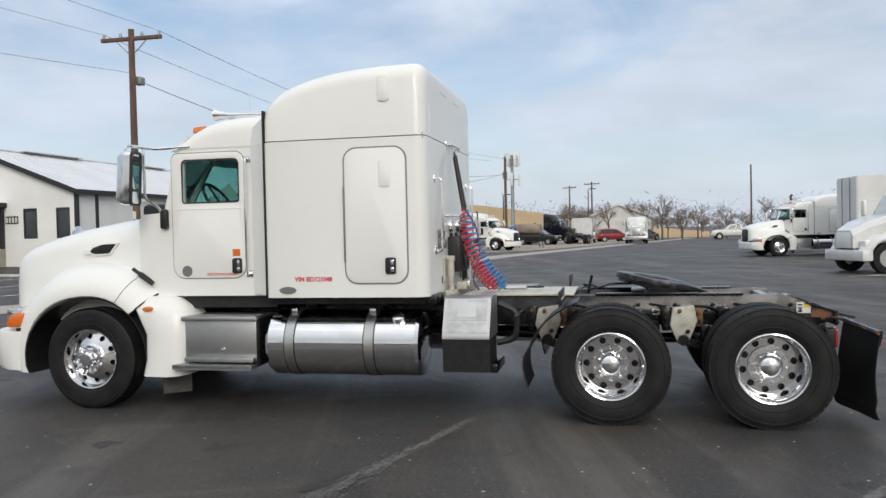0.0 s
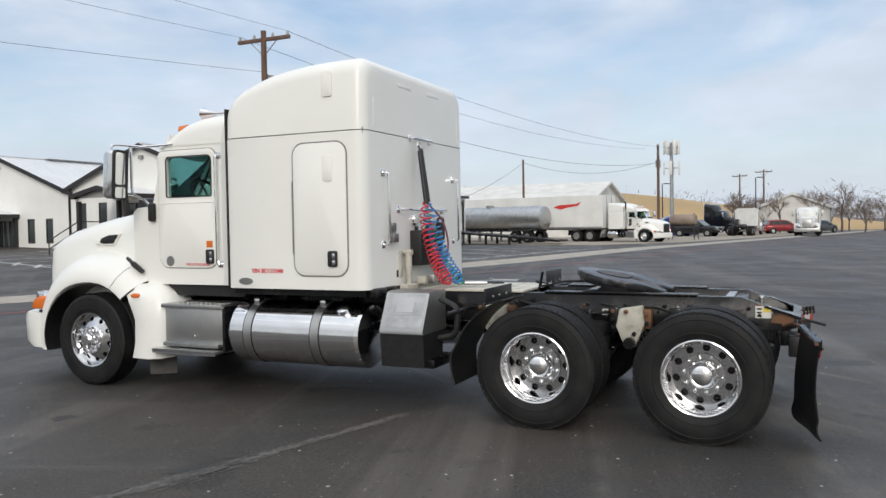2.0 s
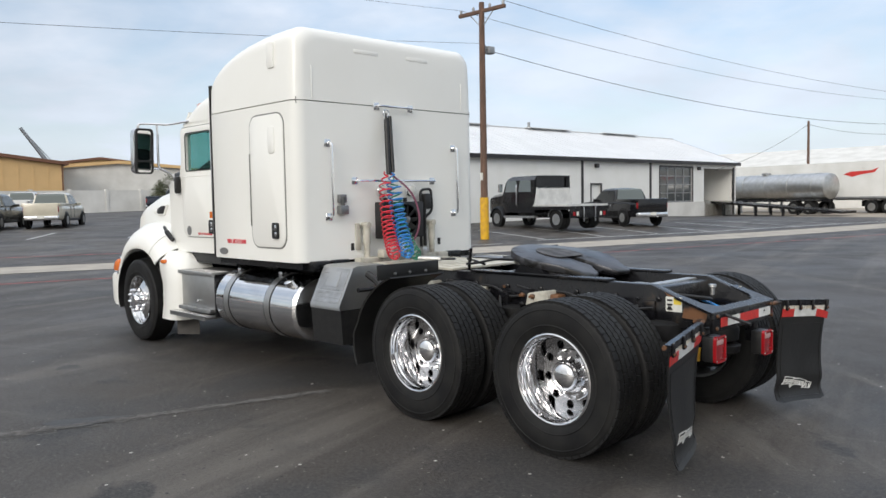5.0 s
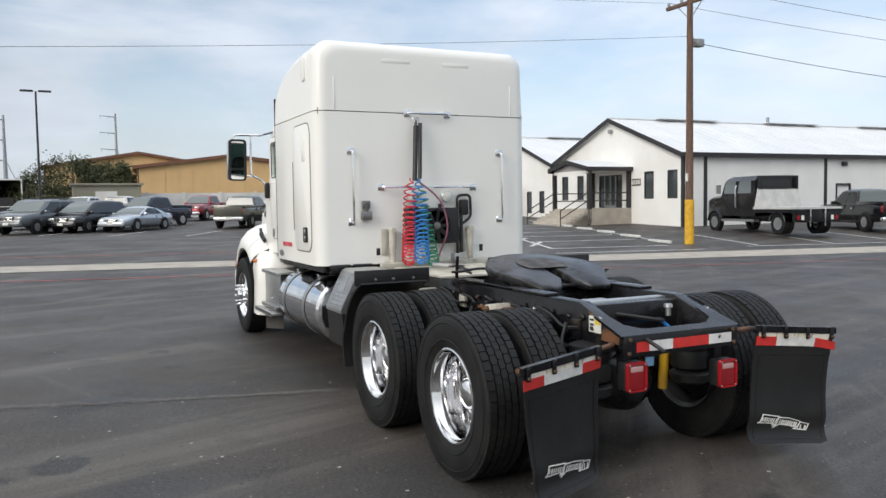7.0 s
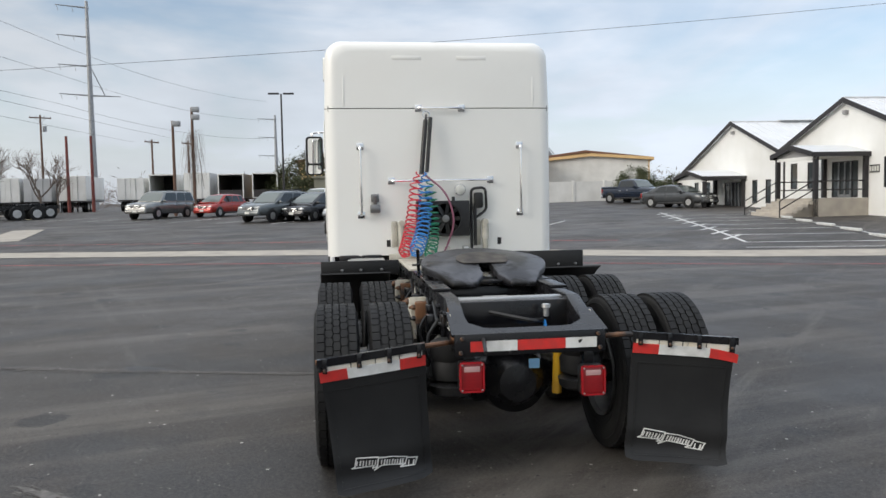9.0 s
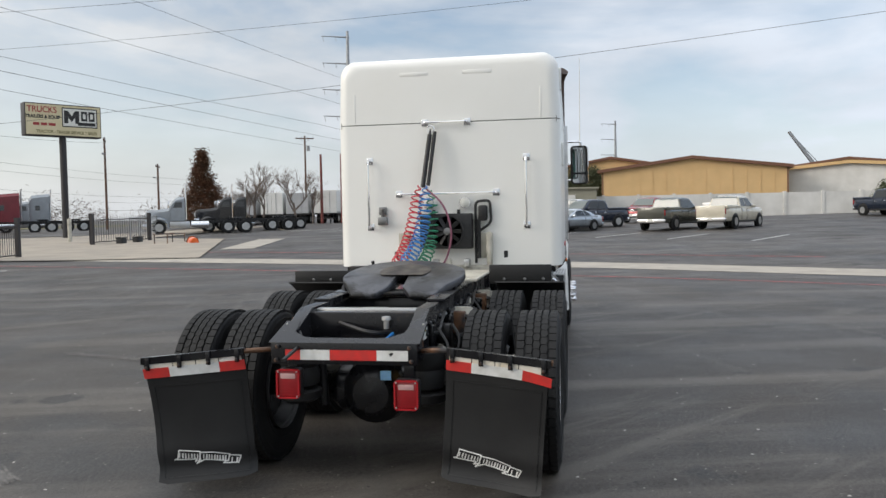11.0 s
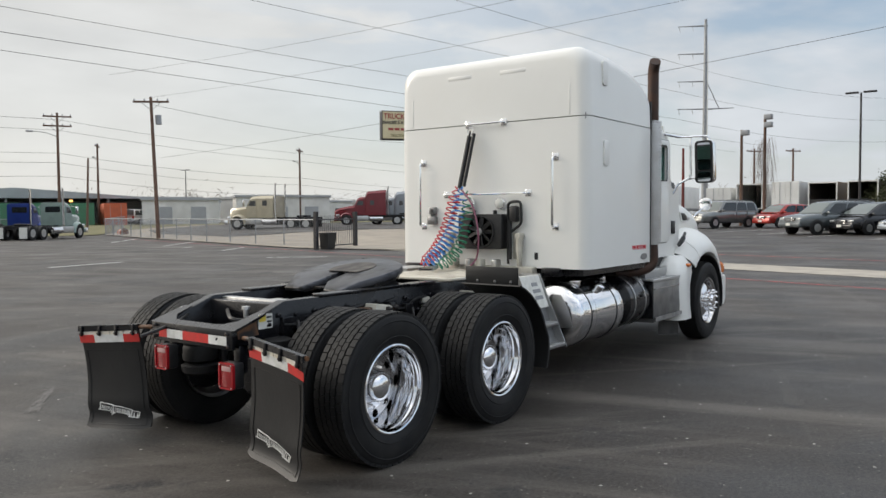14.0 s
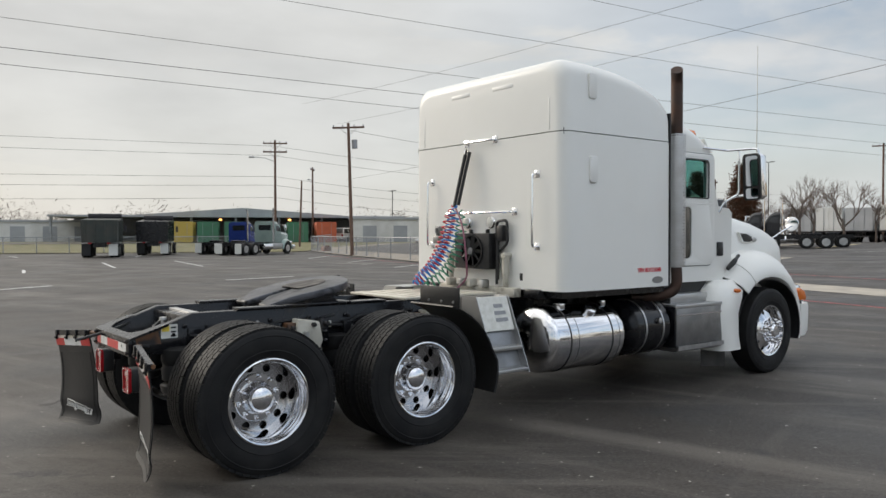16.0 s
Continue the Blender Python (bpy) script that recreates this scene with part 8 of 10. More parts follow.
    for xx, z in smooth_line(crown, 26):
        t = min(1.0, max(0.0, (z - belt) / (roof_z - belt)))
        w = low_w + (top_w - low_w) * t
        half = [(low_w, belt - 0.12), (low_w, min(belt, z)), ((low_w + w) / 2 + 0.01, belt + (z - belt) * 0.5), (w + 0.005, z - 0.07 * t), (w - 0.05, z - 0.015 * t), (w - 0.16, z), (w * 0.4, z + 0.018 * t)]
        shells.append([(xx, -yy, zz) for yy, zz in half] + [(xx, yy, zz) for yy, zz in half[::-1]])
    part("cabin", skin(shells), mat, c, smooth=60)

    def on_side(u, v, s):
        """u from the rear to the front of the glass, v upwards."""
        xa, xb = r0 + (r1 - r0) * v, f0 + (f1 - f0) * v
        w = low_w + (top_w - low_w) * v * 0.97 + 0.014
        return (xa + (xb - xa) * u, s * w, belt + (roof_z - 0.03 - belt) * v)
    spans = {"suv": ((0.05, 0.28), (0.30, 0.57), (0.59, 0.92)), "van": ((0.05, 0.27), (0.29, 0.55), (0.57, 0.93)), "wagon": ((0.04, 0.27), (0.29, 0.55), (0.57, 0.92)), "coupe": ((0.20, 0.42), (0.44, 0.90)), "sedan": ((0.18, 0.5), (0.52, 0.90)), "hatch": ((0.06, 0.24), (0.26, 0.54), (0.56, 0.90)), "pickup": ((0.08, 0.42), (0.45, 0.90))}[kind]
    for s in (-1, 1):
        for u0, u1 in spans:
            wb_ = bmesh.new()
            loop = ((u0, 0.05), (u1, 0.05), (u1, 0.45), (u1 - 0.01, 0.80), (u1 - 0.03, 0.86), (u0 + 0.03, 0.86), (u0 + 0.01, 0.80), (u0, 0.45))
            outer = [wb_.verts.new(on_side(u, v, s)) for u, v in loop]
            inner = [wb_.verts.new((v.co.x, v.co.y - s * 0.03, v.co.z)) for v in outer]
            wb_.faces.new(outer)
            wb_.faces.new(inner[::-1])
            for k in range(8):
                wb_.faces.new((outer[k], outer[(k + 1) % 8], inner[(k + 1) % 8], inner[k]))
            part("side_window", wb_, M_CARGLASS, c, smooth=20)
    for part_line, off, nm in ((crown[5:], 0.022, "windscreen"), (crown[:4], -0.022, "rear_window")):
        line_s = smooth_line(part_line, 10)
        lo_i, hi_i = (2, 9) if nm == "windscreen" else (1, 7)
        wb_, rows_w = bmesh.new(), []
        for xx, z in line_s[lo_i:hi_i + 1]:
            t = min(1.0, max(0.0, (z - belt) / (roof_z - belt)))
            w = (low_w + (top_w - low_w) * t) * 0.90
            rows_w.append([[wb_.verts.new((xx + off * q, yy * w, z + 0.016 * q + 0.016 * t * (1 - abs(yy)))) for yy in (-1, -0.5, 0, 0.5, 1)] for q in (1, -1)])
        for ra, rb in zip(rows_w, rows_w[1:]):
            for q in (0, 1):
                for k in range(4):
                    wb_.faces.new((ra[q][k], ra[q][k + 1], rb[q][k + 1], rb[q][k]))
            for k in (0, 4):
                wb_.faces.new((ra[0][k], rb[0][k], rb[1][k], ra[1][k]))
        for ends in (rows_w[0], rows_w[-1]):
            for k in range(4):
                wb_.faces.new((ends[0][k], ends[0][k + 1], ends[1][k + 1], ends[1][k]))
        part(nm, wb_, M_SCREENGLASS, c, smooth=40)
    for s in (-1, 1):
        part("door_mirror", bm_box(f0 - 0.42, f0 - 0.26, *sorted((s * W * 0.95, s * (W + 0.17))), belt - 0.03, belt + 0.11, 0.035), mat, c)
        part("headlamp", bm_box(h - 0.30, h - 0.055, *sorted((s * W * 0.46, s * W * 0.84)), hood_z - 0.36, hood_z - 0.19, 0.045), M_CARLAMP, c, "clear headlamp")
        part("tail_lamp", bm_box(-h - 0.005, -h + 0.14, *sorted((s * W * 0.66, s * W * 0.88)), S["tail"] - 0.42, S["tail"] - 0.10, 0.03), M_REDLENS, c)
        for u0, u1 in spans[-2:]:
            xx = on_side(u0, 0.05, s)[0] + 0.06
            part("door_handle", bm_box(xx, xx + 0.18, *sorted((s * W * 0.985, s * W * 1.015)), belt - 0.24, belt - 0.20, 0.01), M_CHROME if kind in ("wagon", "pickup") else mat, c)
            part("door_seam", bm_box(xx - 0.075, xx - 0.063, *sorted((s * W * 0.975, s * W * 1.004)), zs + 0.12, belt - 0.06), M_PLASTIC, c)
        part("sill", bm_box(S["wb"][1] + 0.45, S["wb"][0] - 0.45, *sorted((s * W * 0.88, s * W * 0.985)), zs - 0.06, zs + 0.06, 0.02), M_PLASTIC, c)
    grille = part("grille", bm_box(h - 0.14, h + 0.0, -W * 0.42, W * 0.42, hood_z - 0.40, hood_z - 0.20, 0.03), M_PLASTIC, c)
    for k in range(3):
        part("grille_bar", bm_box(h - 0.02, h + 0.012, -W * 0.40, W * 0.40, hood_z - 0.375 + 0.07 * k, hood_z - 0.35 + 0.07 * k, 0.005), M_CHROME, grille)
    part("bumper", bm_box(h - 0.26, h + 0.05, -W * 0.86, W * 0.86, zs - 0.02, zs + 0.24, 0.08, 3), M_CHROME if kind == "pickup" else mat, c)
    part("rear_bumper", bm_box(-h - 0.06, -h + 0.2, -W * 0.88, W * 0.88, zs, zs + 0.24, 0.07, 3), M_CHROME if kind == "pickup" else mat, c)
    part("number_plate", bm_box(h + 0.05, h + 0.062, -0.16, 0.16, zs + 0.08, zs + 0.22), M_STICKER, c)
    part("number_plate", bm_box(-h - 0.072, -h - 0.06, -0.16, 0.16, zs + 0.1, zs + 0.24), M_STICKER, c)
    if kind == "pickup":
        part("load_bed", bm_box(-h + 0.12, r0 - 0.1, -W * 0.82, W * 0.82, belt - 0.02, belt + 0.03), M_PLASTIC, c)
        for s in (-1, 1):
            part("bed_rail", bm_box(-h + 0.08, r0 - 0.05, *sorted((s * W * 0.85, s * W * 0.97)), belt - 0.08, belt + 0.09, 0.03), mat, c)
        part("tailgate", bm_box(-h - 0.012, -h + 0.08, -W * 0.86, W * 0.86, belt - 0.55, belt + 0.09, 0.03), mat, c)
    if kind in ("suv", "wagon"):
        for s in (-1, 1):
            part("roof_rail", tube([(r1 + 0.1, s * W * 0.66, roof_z + 0.05), (f1 - 0.4, s * W * 0.66, roof_z + 0.05)], 0.02, 6), M_PLASTIC, c)
    return c


P_SLATE = paint("slate_grey_paint", (0.11, 0.125, 0.13))
P_BLACK = paint("black_paint", (0.010, 0.010, 0.012))
P_SILVER = paint("silver_paint", (0.50, 0.54, 0.58), metal=0.6)
P_RED = paint("dark_red_paint", (0.26, 0.02, 0.025))
P_BRIGHTRED = paint("bright_red_paint", (0.38, 0.03, 0.02))
P_TANGREY = paint("grey_green_paint", (0.09, 0.09, 0.075))
P_PEWTER = paint("pewter_paint", (0.24, 0.24, 0.23), metal=0.6)
P_WHITE = paint("white_car_paint", (0.72, 0.72, 0.70), metal=0.0)
P_CREAM = paint("cream_car_paint", (0.62, 0.57, 0.46), metal=0.0)
P_NAVY = paint("navy_paint", (0.012, 0.02, 0.04))
P_GREY = paint("graphite_paint", (0.06, 0.065, 0.07))
ANG = -37
motor_car("parked_suv", -37.4, -4.5, ANG, P_SLATE, "slate grey SUV with a chrome grille, parked facing out")
motor_car("parked_van", -37.5, -2.0, ANG, P_BLACK, "black minivan parked between two cars", "van")
motor_car("parked_coupe", -36.8, 0.4, ANG, P_SILVER, "silver two-door coupe parked in a bay", "coupe")
motor_car("parked_suv", -43.5, -5.0, ANG, P_BLACK, "dark SUV parked in the back row")
motor_car("parked_van", -46.8, -13.2, ANG + 12, P_PEWTER, "pewter long wagon with roof rails, parked", "wagon")
motor_car("parked_hatchback", -47.6, -9.2, ANG + 8, P_BRIGHTRED, "bright red hatchback parked in a bay", "hatch")
motor_car("parked_pickup", -52.5, -2.0, -30, P_WHITE, "white pickup parked in the back row", "pickup", "pickup")
motor_car("parked_pickup", -52.5, 0.6, 150, P_WHITE, "white pickup parked beside the shed", "pickup", "pickup")
motor_car("parked_pickup", -42.0, 1.6, -50, P_NAVY, "dark blue pickup parked tail to the lane", "pickup", "pickup")
motor_car("parked_pickup", -51.0, 6.3, -32, P_RED, "dark red pickup parked by the white wall", "pickup", "pickup")
motor_car("parked_pickup", -37.2, 6.6, 148, P_TANGREY, "grey-green pickup with a tan tailgate, parked", "pickup", "pickup")
motor_car("parked_pickup", -37.4, 9.9, 148, P_CREAM, "cream long-bed pickup parked in a bay", "pickup", "pickup")
motor_car("parked_pickup", -50.0, 12.0, 150, P_WHITE, "white pickup by the boundary wall", "pickup", "pickup")
motor_car("parked_sedan", -38.6, 21.9, 28, P_GREY, "graphite sedan parked by the office", "sedan")
motor_car("parked_pickup", -48.0, 22.6, 25, P_NAVY, "dark blue pickup beside the sedan", "pickup", "pickup")
motor_car("parked_pickup", -13.7, 30.3, 156, P_BLACK, "black crew-cab pickup parked at the white building", "pickup", "pickup")
motor_car("parked_suv", -2.9, 78.4, -14, P_BLACK, "black SUV parked on the gravel", "suv")
motor_car("parked_pickup", 20, 96, 180, P_WHITE, "white pickup far down the yard", "pickup", "pickup")
motor_car("parked_hatchback", 5.0, 92.0, 20, P_RED, "red car far down the yard", "hatch")
motor_car("parked_van", -47.0, -86.0, 200, P_WHITE, "white cargo van parked by the freight dock", "wagon", "van")
motor_car("parked_sedan", 9.0, 94.0, 60, P_GREY, "grey car far down the yard", "sedan")


# ---- trucks ----
TRK_TYRE = mesh_from("tyre", lathe([(-0.12, 0.29), (-0.14, 0.38), (-0.12, 0.51), (0.12, 0.51), (0.14, 0.38), (0.12, 0.29)], 28, closed=True), M_RUBBER)
tr_b = lathe([(-0.13, 0.295), (-0.115, 0.28), (-0.03, 0.27), (-0.02, 0.16), (-0.07, 0.12), (-0.10, 0.08), (-0.105, 0.0001)], 24)
TRK_RIM = mesh_from("rim", tr_b, M_ALU)


def truck_wheel(parent, x, y, out, r=0.51):
    w = part("wheel", TRK_RIM, None, parent)
    w.matrix_basis = pose(x, y, r, 0, 0, 0 if out < 0 else 180) @ Matrix.Scale(r / 0.51, 4)
    part("tyre", TRK_TYRE, None, w)
    return w


def road_tractor(x, y, turn, mat, label, sleeper=1.5, hood_len=1.7, wheelbase=5.0, trim=M_CHROME, stacks=2, cab_mat=None, group="tractors across the yard", flaps=False, round_nose=False, tall=3.5):
    """A conventional tractor with its nose along local +x, front axle at the origin."""
    t = base("road_tractor", x, y, height(x, y), label, "truck", group, turn)
    z0 = 0.95
    nose = hood_len - 0.75
    hoodp = skin([[(xx, -w, z0 - 0.1), (xx, w, z0 - 0.1), (xx, w, zt - 0.2), (xx, w * 0.75, zt), (xx, -w * 0.75, zt), (xx, -w, zt - 0.2)] for xx, w, zt in ((nose + (0.25 if round_nose else 0.0), 0.55, 1.45 if round_nose else 1.75), (nose - 0.2, 0.68, 1.72 if round_nose else 1.83), (-0.2, 0.78, 1.9), (-0.75, 0.86, 1.98))])
    part("hood", hoodp, mat, t)
    part("grille", bm_box(nose + (0.2 if round_nose else -0.02), nose + (0.27 if round_nose else 0.05), -0.42, 0.42, 0.85, 1.6 if not round_nose else 1.4, 0.04), trim, t)
    part("bumper", bm_box(nose - 0.1, nose + 0.28, -1.15, 1.15, 0.42, 0.80, 0.06), trim if not round_nose else mat, t)
    for s in (-1, 1):
        fr = []
        for k in range(13):
            a = radians(-5 + 190 * k / 12)
            fr.append([((0.60 + d) * math.cos(a), s * yy, 0.51 + (0.60 + d) * math.sin(a)) for d, yy in ((0, 0.72), (0, 1.16), (0.06, 1.17), (0.16, 1.05), (0.22, 0.72))])
        part("fender", skin(fr), mat, t)
        part("headlamp", bm_box(nose - 0.25, nose + 0.08, min(s * 0.62, s * 0.98), max(s * 0.62, s * 0.98), 0.88, 1.12, 0.05), trim, t)
        part("door", plate([(-0.85, 1.1), (-1.75, 1.1), (-1.75, 2.5), (-1.15, 2.5), (-0.9, 2.05)], s * 1.0, s * 1.02), mat, t)
        part("side_window", plate([(-0.98, 2.0), (-1.66, 2.0), (-1.66, 2.42), (-1.2, 2.42)], s * 1.02, s * 1.03), M_DARKGLASS, t)
        part("door_mirror", bm_box(-0.75, -0.65, min(s * 1.2, s * 1.42), max(s * 1.2, s * 1.42), 1.95, 2.5, 0.03), trim, t)
        part("mirror_arm", tube([(-1.0, s * 1.0, 2.5), (-0.7, s * 1.3, 2.5)], 0.02, 6), trim, t)
        part("fuel_tank", bm_lathe_at([(-3.6, 0.01), (-3.58, 0.28), (-2.3, 0.28), (-2.28, 0.01)], (0, s * 0.85, 0.68), "x", 20), M_CHROME, t)
        part("step_box", bm_box(-2.2, -0.75, min(s * 0.7, s * 1.1), max(s * 0.7, s * 1.1), 0.45, 0.95, 0.03), M_ALU, t)
        truck_wheel(t, 0, s * 1.02, s)
        for ax in (-wheelbase, -wheelbase - 1.32):
            truck_wheel(t, ax, s * 1.06, s)
            truck_wheel(t, ax, s * 0.75, s)
        if flaps:
            part("mud_flap", bm_box(-wheelbase - 2.05, -wheelbase - 2.03, min(s * 0.6, s * 1.2), max(s * 0.6, s * 1.2), 0.15, 0.95), M_STICKER, t)
    cabp = skin([[(xx, -w, 1.0), (xx, w, 1.0), (xx, w, zt - 0.18), (xx, w - 0.18, zt), (xx, -w + 0.18, zt), (xx, -w, zt - 0.18)] for xx, w, zt in ((-0.72, 0.93, 2.0), (-1.12, 0.99, 2.66), (-1.4, 1.0, 2.78), (-1.85, 1.0, 2.82))])
    part("cab", cabp, cab_mat or mat, t)
    part("windscreen", skin([[(-0.76, -0.82, 2.02), (-0.76, 0.82, 2.02), (-0.745, 0.82, 2.03), (-0.745, -0.82, 2.03)], [(-1.10, -0.82, 2.56), (-1.10, 0.82, 2.56), (-1.085, 0.82, 2.575), (-1.085, -0.82, 2.575)]]), M_DARKGLASS, t)
    back = -1.85
    if sleeper:
        part("sleeper", skin([[(xx, -w, 1.0), (xx, w, 1.0), (xx, w, zt - 0.25), (xx, w - 0.25, zt), (xx, -w + 0.25, zt), (xx, -w, zt - 0.25)] for xx, w, zt in ((-1.86, 1.1, min(3.0, tall)), (-2.1, 1.18, min(tall, 3.35)), (-1.9 - sleeper, 1.18, tall))]), mat, t)
        for s in (-1, 1):
            part("bunk_window", plate(rounded(-2.75, -2.35, 2.0, 2.45, 0.06), s * 1.18, s * 1.19), M_DARKGLASS, t)
        back -= sleeper
    else:
        part("back_window", plate(rounded(-0.6, 0.6, 2.05, 2.5, 0.08), -1.87, -1.85, axis="x"), M_DARKGLASS, t)
    for s in (-1, 1)[:stacks]:
        part("chimney", tube([(back - 0.15, s * 0.95, 1.0), (back - 0.15, s * 0.95, 3.6), (back - 0.2, s * 0.95, 3.9)], 0.075, 10), trim, t)
    for s in (-1, 1):
        part("frame_rail", bm_box(-wheelbase - 2.1, 0.6, min(s * 0.36, s * 0.44), max(s * 0.36, s * 0.44), 0.78, 1.05), M_BLACK, t)
    part("fifth_wheel", bm_box(-wheelbase - 1.1, -wheelbase - 0.2, -0.45, 0.45, 1.06, 1.2, 0.04), M_BLACK, t)
    part("rear_bar", bm_box(-wheelbase - 2.12, -wheelbase - 2.02, -0.5, 0.5, 0.78, 1.0), M_BLACK, t)
    return t


def look_alike(m, label):
    """A sister of the white tractor, without its lettering."""
    t = copy_thing(truck, m)
    for o in t.children_recursive:
        if o.name.startswith(("lettering", "round_sticker", "notice")):
            bpy.data.objects.remove(o)
    return tagged(t, label, "truck", "white tractors in the yard")


look_alike(pose(-4.0, 58.0, 0, 0, 0, 156), "white semi tractor with sleeper parked on gravel by a trailer")
look_alike(pose(13.6, 38.0, 0, 0, 0, 14), "white semi tractor with sleeper parked across the yard")
P_TRKRED = paint("truck_red_paint", (0.17, 0.012, 0.022))
P_TRKTAN = paint("truck_beige_paint", (0.48, 0.43, 0.32))
P_TRKBLUE = paint("truck_blue_paint", (0.02, 0.045, 0.22))
P_TRKMINT = paint("truck_pale_green_paint", (0.26, 0.34, 0.31))
P_TRKGREY = paint("truck_grey_paint", (0.30, 0.33, 0.36))
road_tractor(13.7, 21.3, 196, P_WHITE, "white aerodynamic tractor with a rounded nose", hood_len=1.35, round_nose=True, trim=M_WHITE, stacks=0)
road_tractor(14.4, 44.0, 194, P_WHITE, "white tractor parked behind another", round_nose=True, trim=M_WHITE, stacks=0)
road_tractor(7.6, 78.0, -92, P_WHITE, "white tractor facing down the yard", sleeper=1.2, trim=M_ALU, stacks=0, tall=2.9)
road_tractor(0.4, 84.0, -20, P_BLACK, "black tractor parked on gravel", sleeper=1.0)
road_tractor(-33.3, -49.3, 293, P_TRKTAN, "beige tractor with twin stacks on the street", sleeper=1.4, stacks=2, wheelbase=4.9, tall=2.85)
road_tractor(-46.8, -50.0, 308, P_TRKRED, "dark red tractor with a tall sleeper on the street", sleeper=2.0, round_nose=True, trim=M_ALU, stacks=1)
road_tractor(-51.0, -49.8, 308, P_TRKGREY, "pale blue-grey tractor parked behind a red one", sleeper=1.6)
road_tractor(-43.5, -30.5, 300, P_TRKGREY, "pale grey day-cab tractor parked", sleeper=0, stacks=1)
road_tractor(-47.6, -28.6, 300, P_BLACK, "black day-cab tractor parked in a row", sleeper=0, stacks=1)
road_tractor(-50.3, -28.6, 300, P_BLACK, "black day-cab tractor at the row's end", sleeper=0, stacks=1)
road_tractor(-21.5, -61.9, 218, P_TRKBLUE, "dark blue day-cab tractor with pale mud flaps", sleeper=0, stacks=1, flaps=True)
road_tractor(-22.0, -57.2, 212, P_TRKMINT, "pale green day-cab tractor with white mud flaps", sleeper=0, stacks=1, flaps=True)

M_VANW = surface("white_trailer_side", (0.74, 0.74, 0.72), 0.45, col2=(0.64, 0.64, 0.61), scale=0.7, spots=(0.5, 0.49, 0.45), spot_scale=1.2, spot_lo=0.6, spot_hi=0.9)
M_VANGREY = surface("grey_trailer_side", (0.45, 0.46, 0.47), 0.5, col2=(0.36, 0.37, 0.38), scale=0.6)


def box_trailer(x, y, turn, length, label, mat=M_VANW, open_end=False, wheels=True, h=2.75, logo=False):
    """A box trailer; its rear lies at local x = 0, its nose along +x."""
    t = base("box_trailer", x, y, height(x, y), label, "trailer", "trailers in the yard", turn)
    zb = 1.15
    for s in (-1, 1):
        part("side", bm_box(0, length, min(s * 1.24, s * 1.29), max(s * 1.24, s * 1.29), zb, zb + h), mat, t)
        part("rub_rail", bm_box(0, length, min(s * 1.29, s * 1.31), max(s * 1.29, s * 1.31), zb, zb + 0.14), M_GALV, t)
    part("roof", bm_box(0, length, -1.29, 1.29, zb + h, zb + h + 0.05), mat, t)
    part("floor", bm_box(0, length, -1.24, 1.24, zb - 0.12, zb), M_TRIM, t)
    part("nose_wall", bm_box(length - 0.06, length, -1.24, 1.24, zb, zb + h), mat, t)
    if open_end:
        part("inner_wall", bm_box(length * 0.8, length * 0.82, -1.2, 1.2, zb, zb + h), M_TRIM, t)
        part("door_frame", plate(rect(-1.29, 1.29, zb, zb + h + 0.05), -0.08, 0.0, [rect(-1.18, 1.18, zb + 0.05, zb + h - 0.08)[::-1]], axis="x"), mat, t)
    else:
        for s in (-1, 1):
            d = part("door", bm_box(-0.05, 0.0, min(s * 0.01, s * 1.26), max(s * 0.01, s * 1.26), zb + 0.02, zb + h), mat, t)
            part("lock_bar", tube([(-0.08, s * 0.5, zb), (-0.08, s * 0.5, zb + h)], 0.02, 6), M_GALV, d)
    if wheels:
        for ax in (1.2, 2.45):
            for s in (-1, 1):
                truck_wheel(t, ax, s * 1.08, s)
                truck_wheel(t, ax, s * 0.76, s)
        part("bogie", bm_box(0.4, 3.6, -0.5, 0.5, 0.55, 1.0), M_BLACK, t)
        for s in (-1, 1):
            part("landing_leg", bm_box(length - 3.2, length - 3.05, min(s * 0.75, s * 0.9), max(s * 0.75, s * 0.9), 0.0, 1.05), M_GALV, t)
        part("under_ride_bar", bm_box(0.0, 0.1, -1.0, 1.0, 0.5, 0.62), M_TRIM, t)
    if logo:
        part("red_emblem", plate([(1.9, zb + 1.95), (2.5, zb + 2.12), (4.1, zb + 2.2), (4.6, zb + 2.35), (4.3, zb + 2.02), (3.2, zb + 1.9), (2.6, zb + 1.75)], -1.292, -1.30), M_REDTAPE, t, "red painted emblem")
    return t


box_trailer(-7.9, 59.6, 168, 14.5, "long white box trailer with a red emblem, parked on gravel", logo=False)
em = bpy.data.objects["box_trailer"]
part("red_emblem", plate([(4.6, 3.0), (4.0, 3.2), (2.4, 3.25), (1.9, 3.45), (2.2, 3.1), (3.3, 2.95), (3.9, 2.8)], 1.292, 1.30), M_REDTAPE, em, "red painted emblem")
box_trailer(16.5, 34.0, 5, 14, "white box trailer behind the white tractors")
box_trailer(24.0, 26.0, 10, 14, "white box trailer in the far row")
M_VANDARK = surface("dirty_brown_trailer_side", (0.13, 0.11, 0.095), 0.3, 0.4, col2=(0.22, 0.20, 0.18), scale=0.6, rough2=0.45)
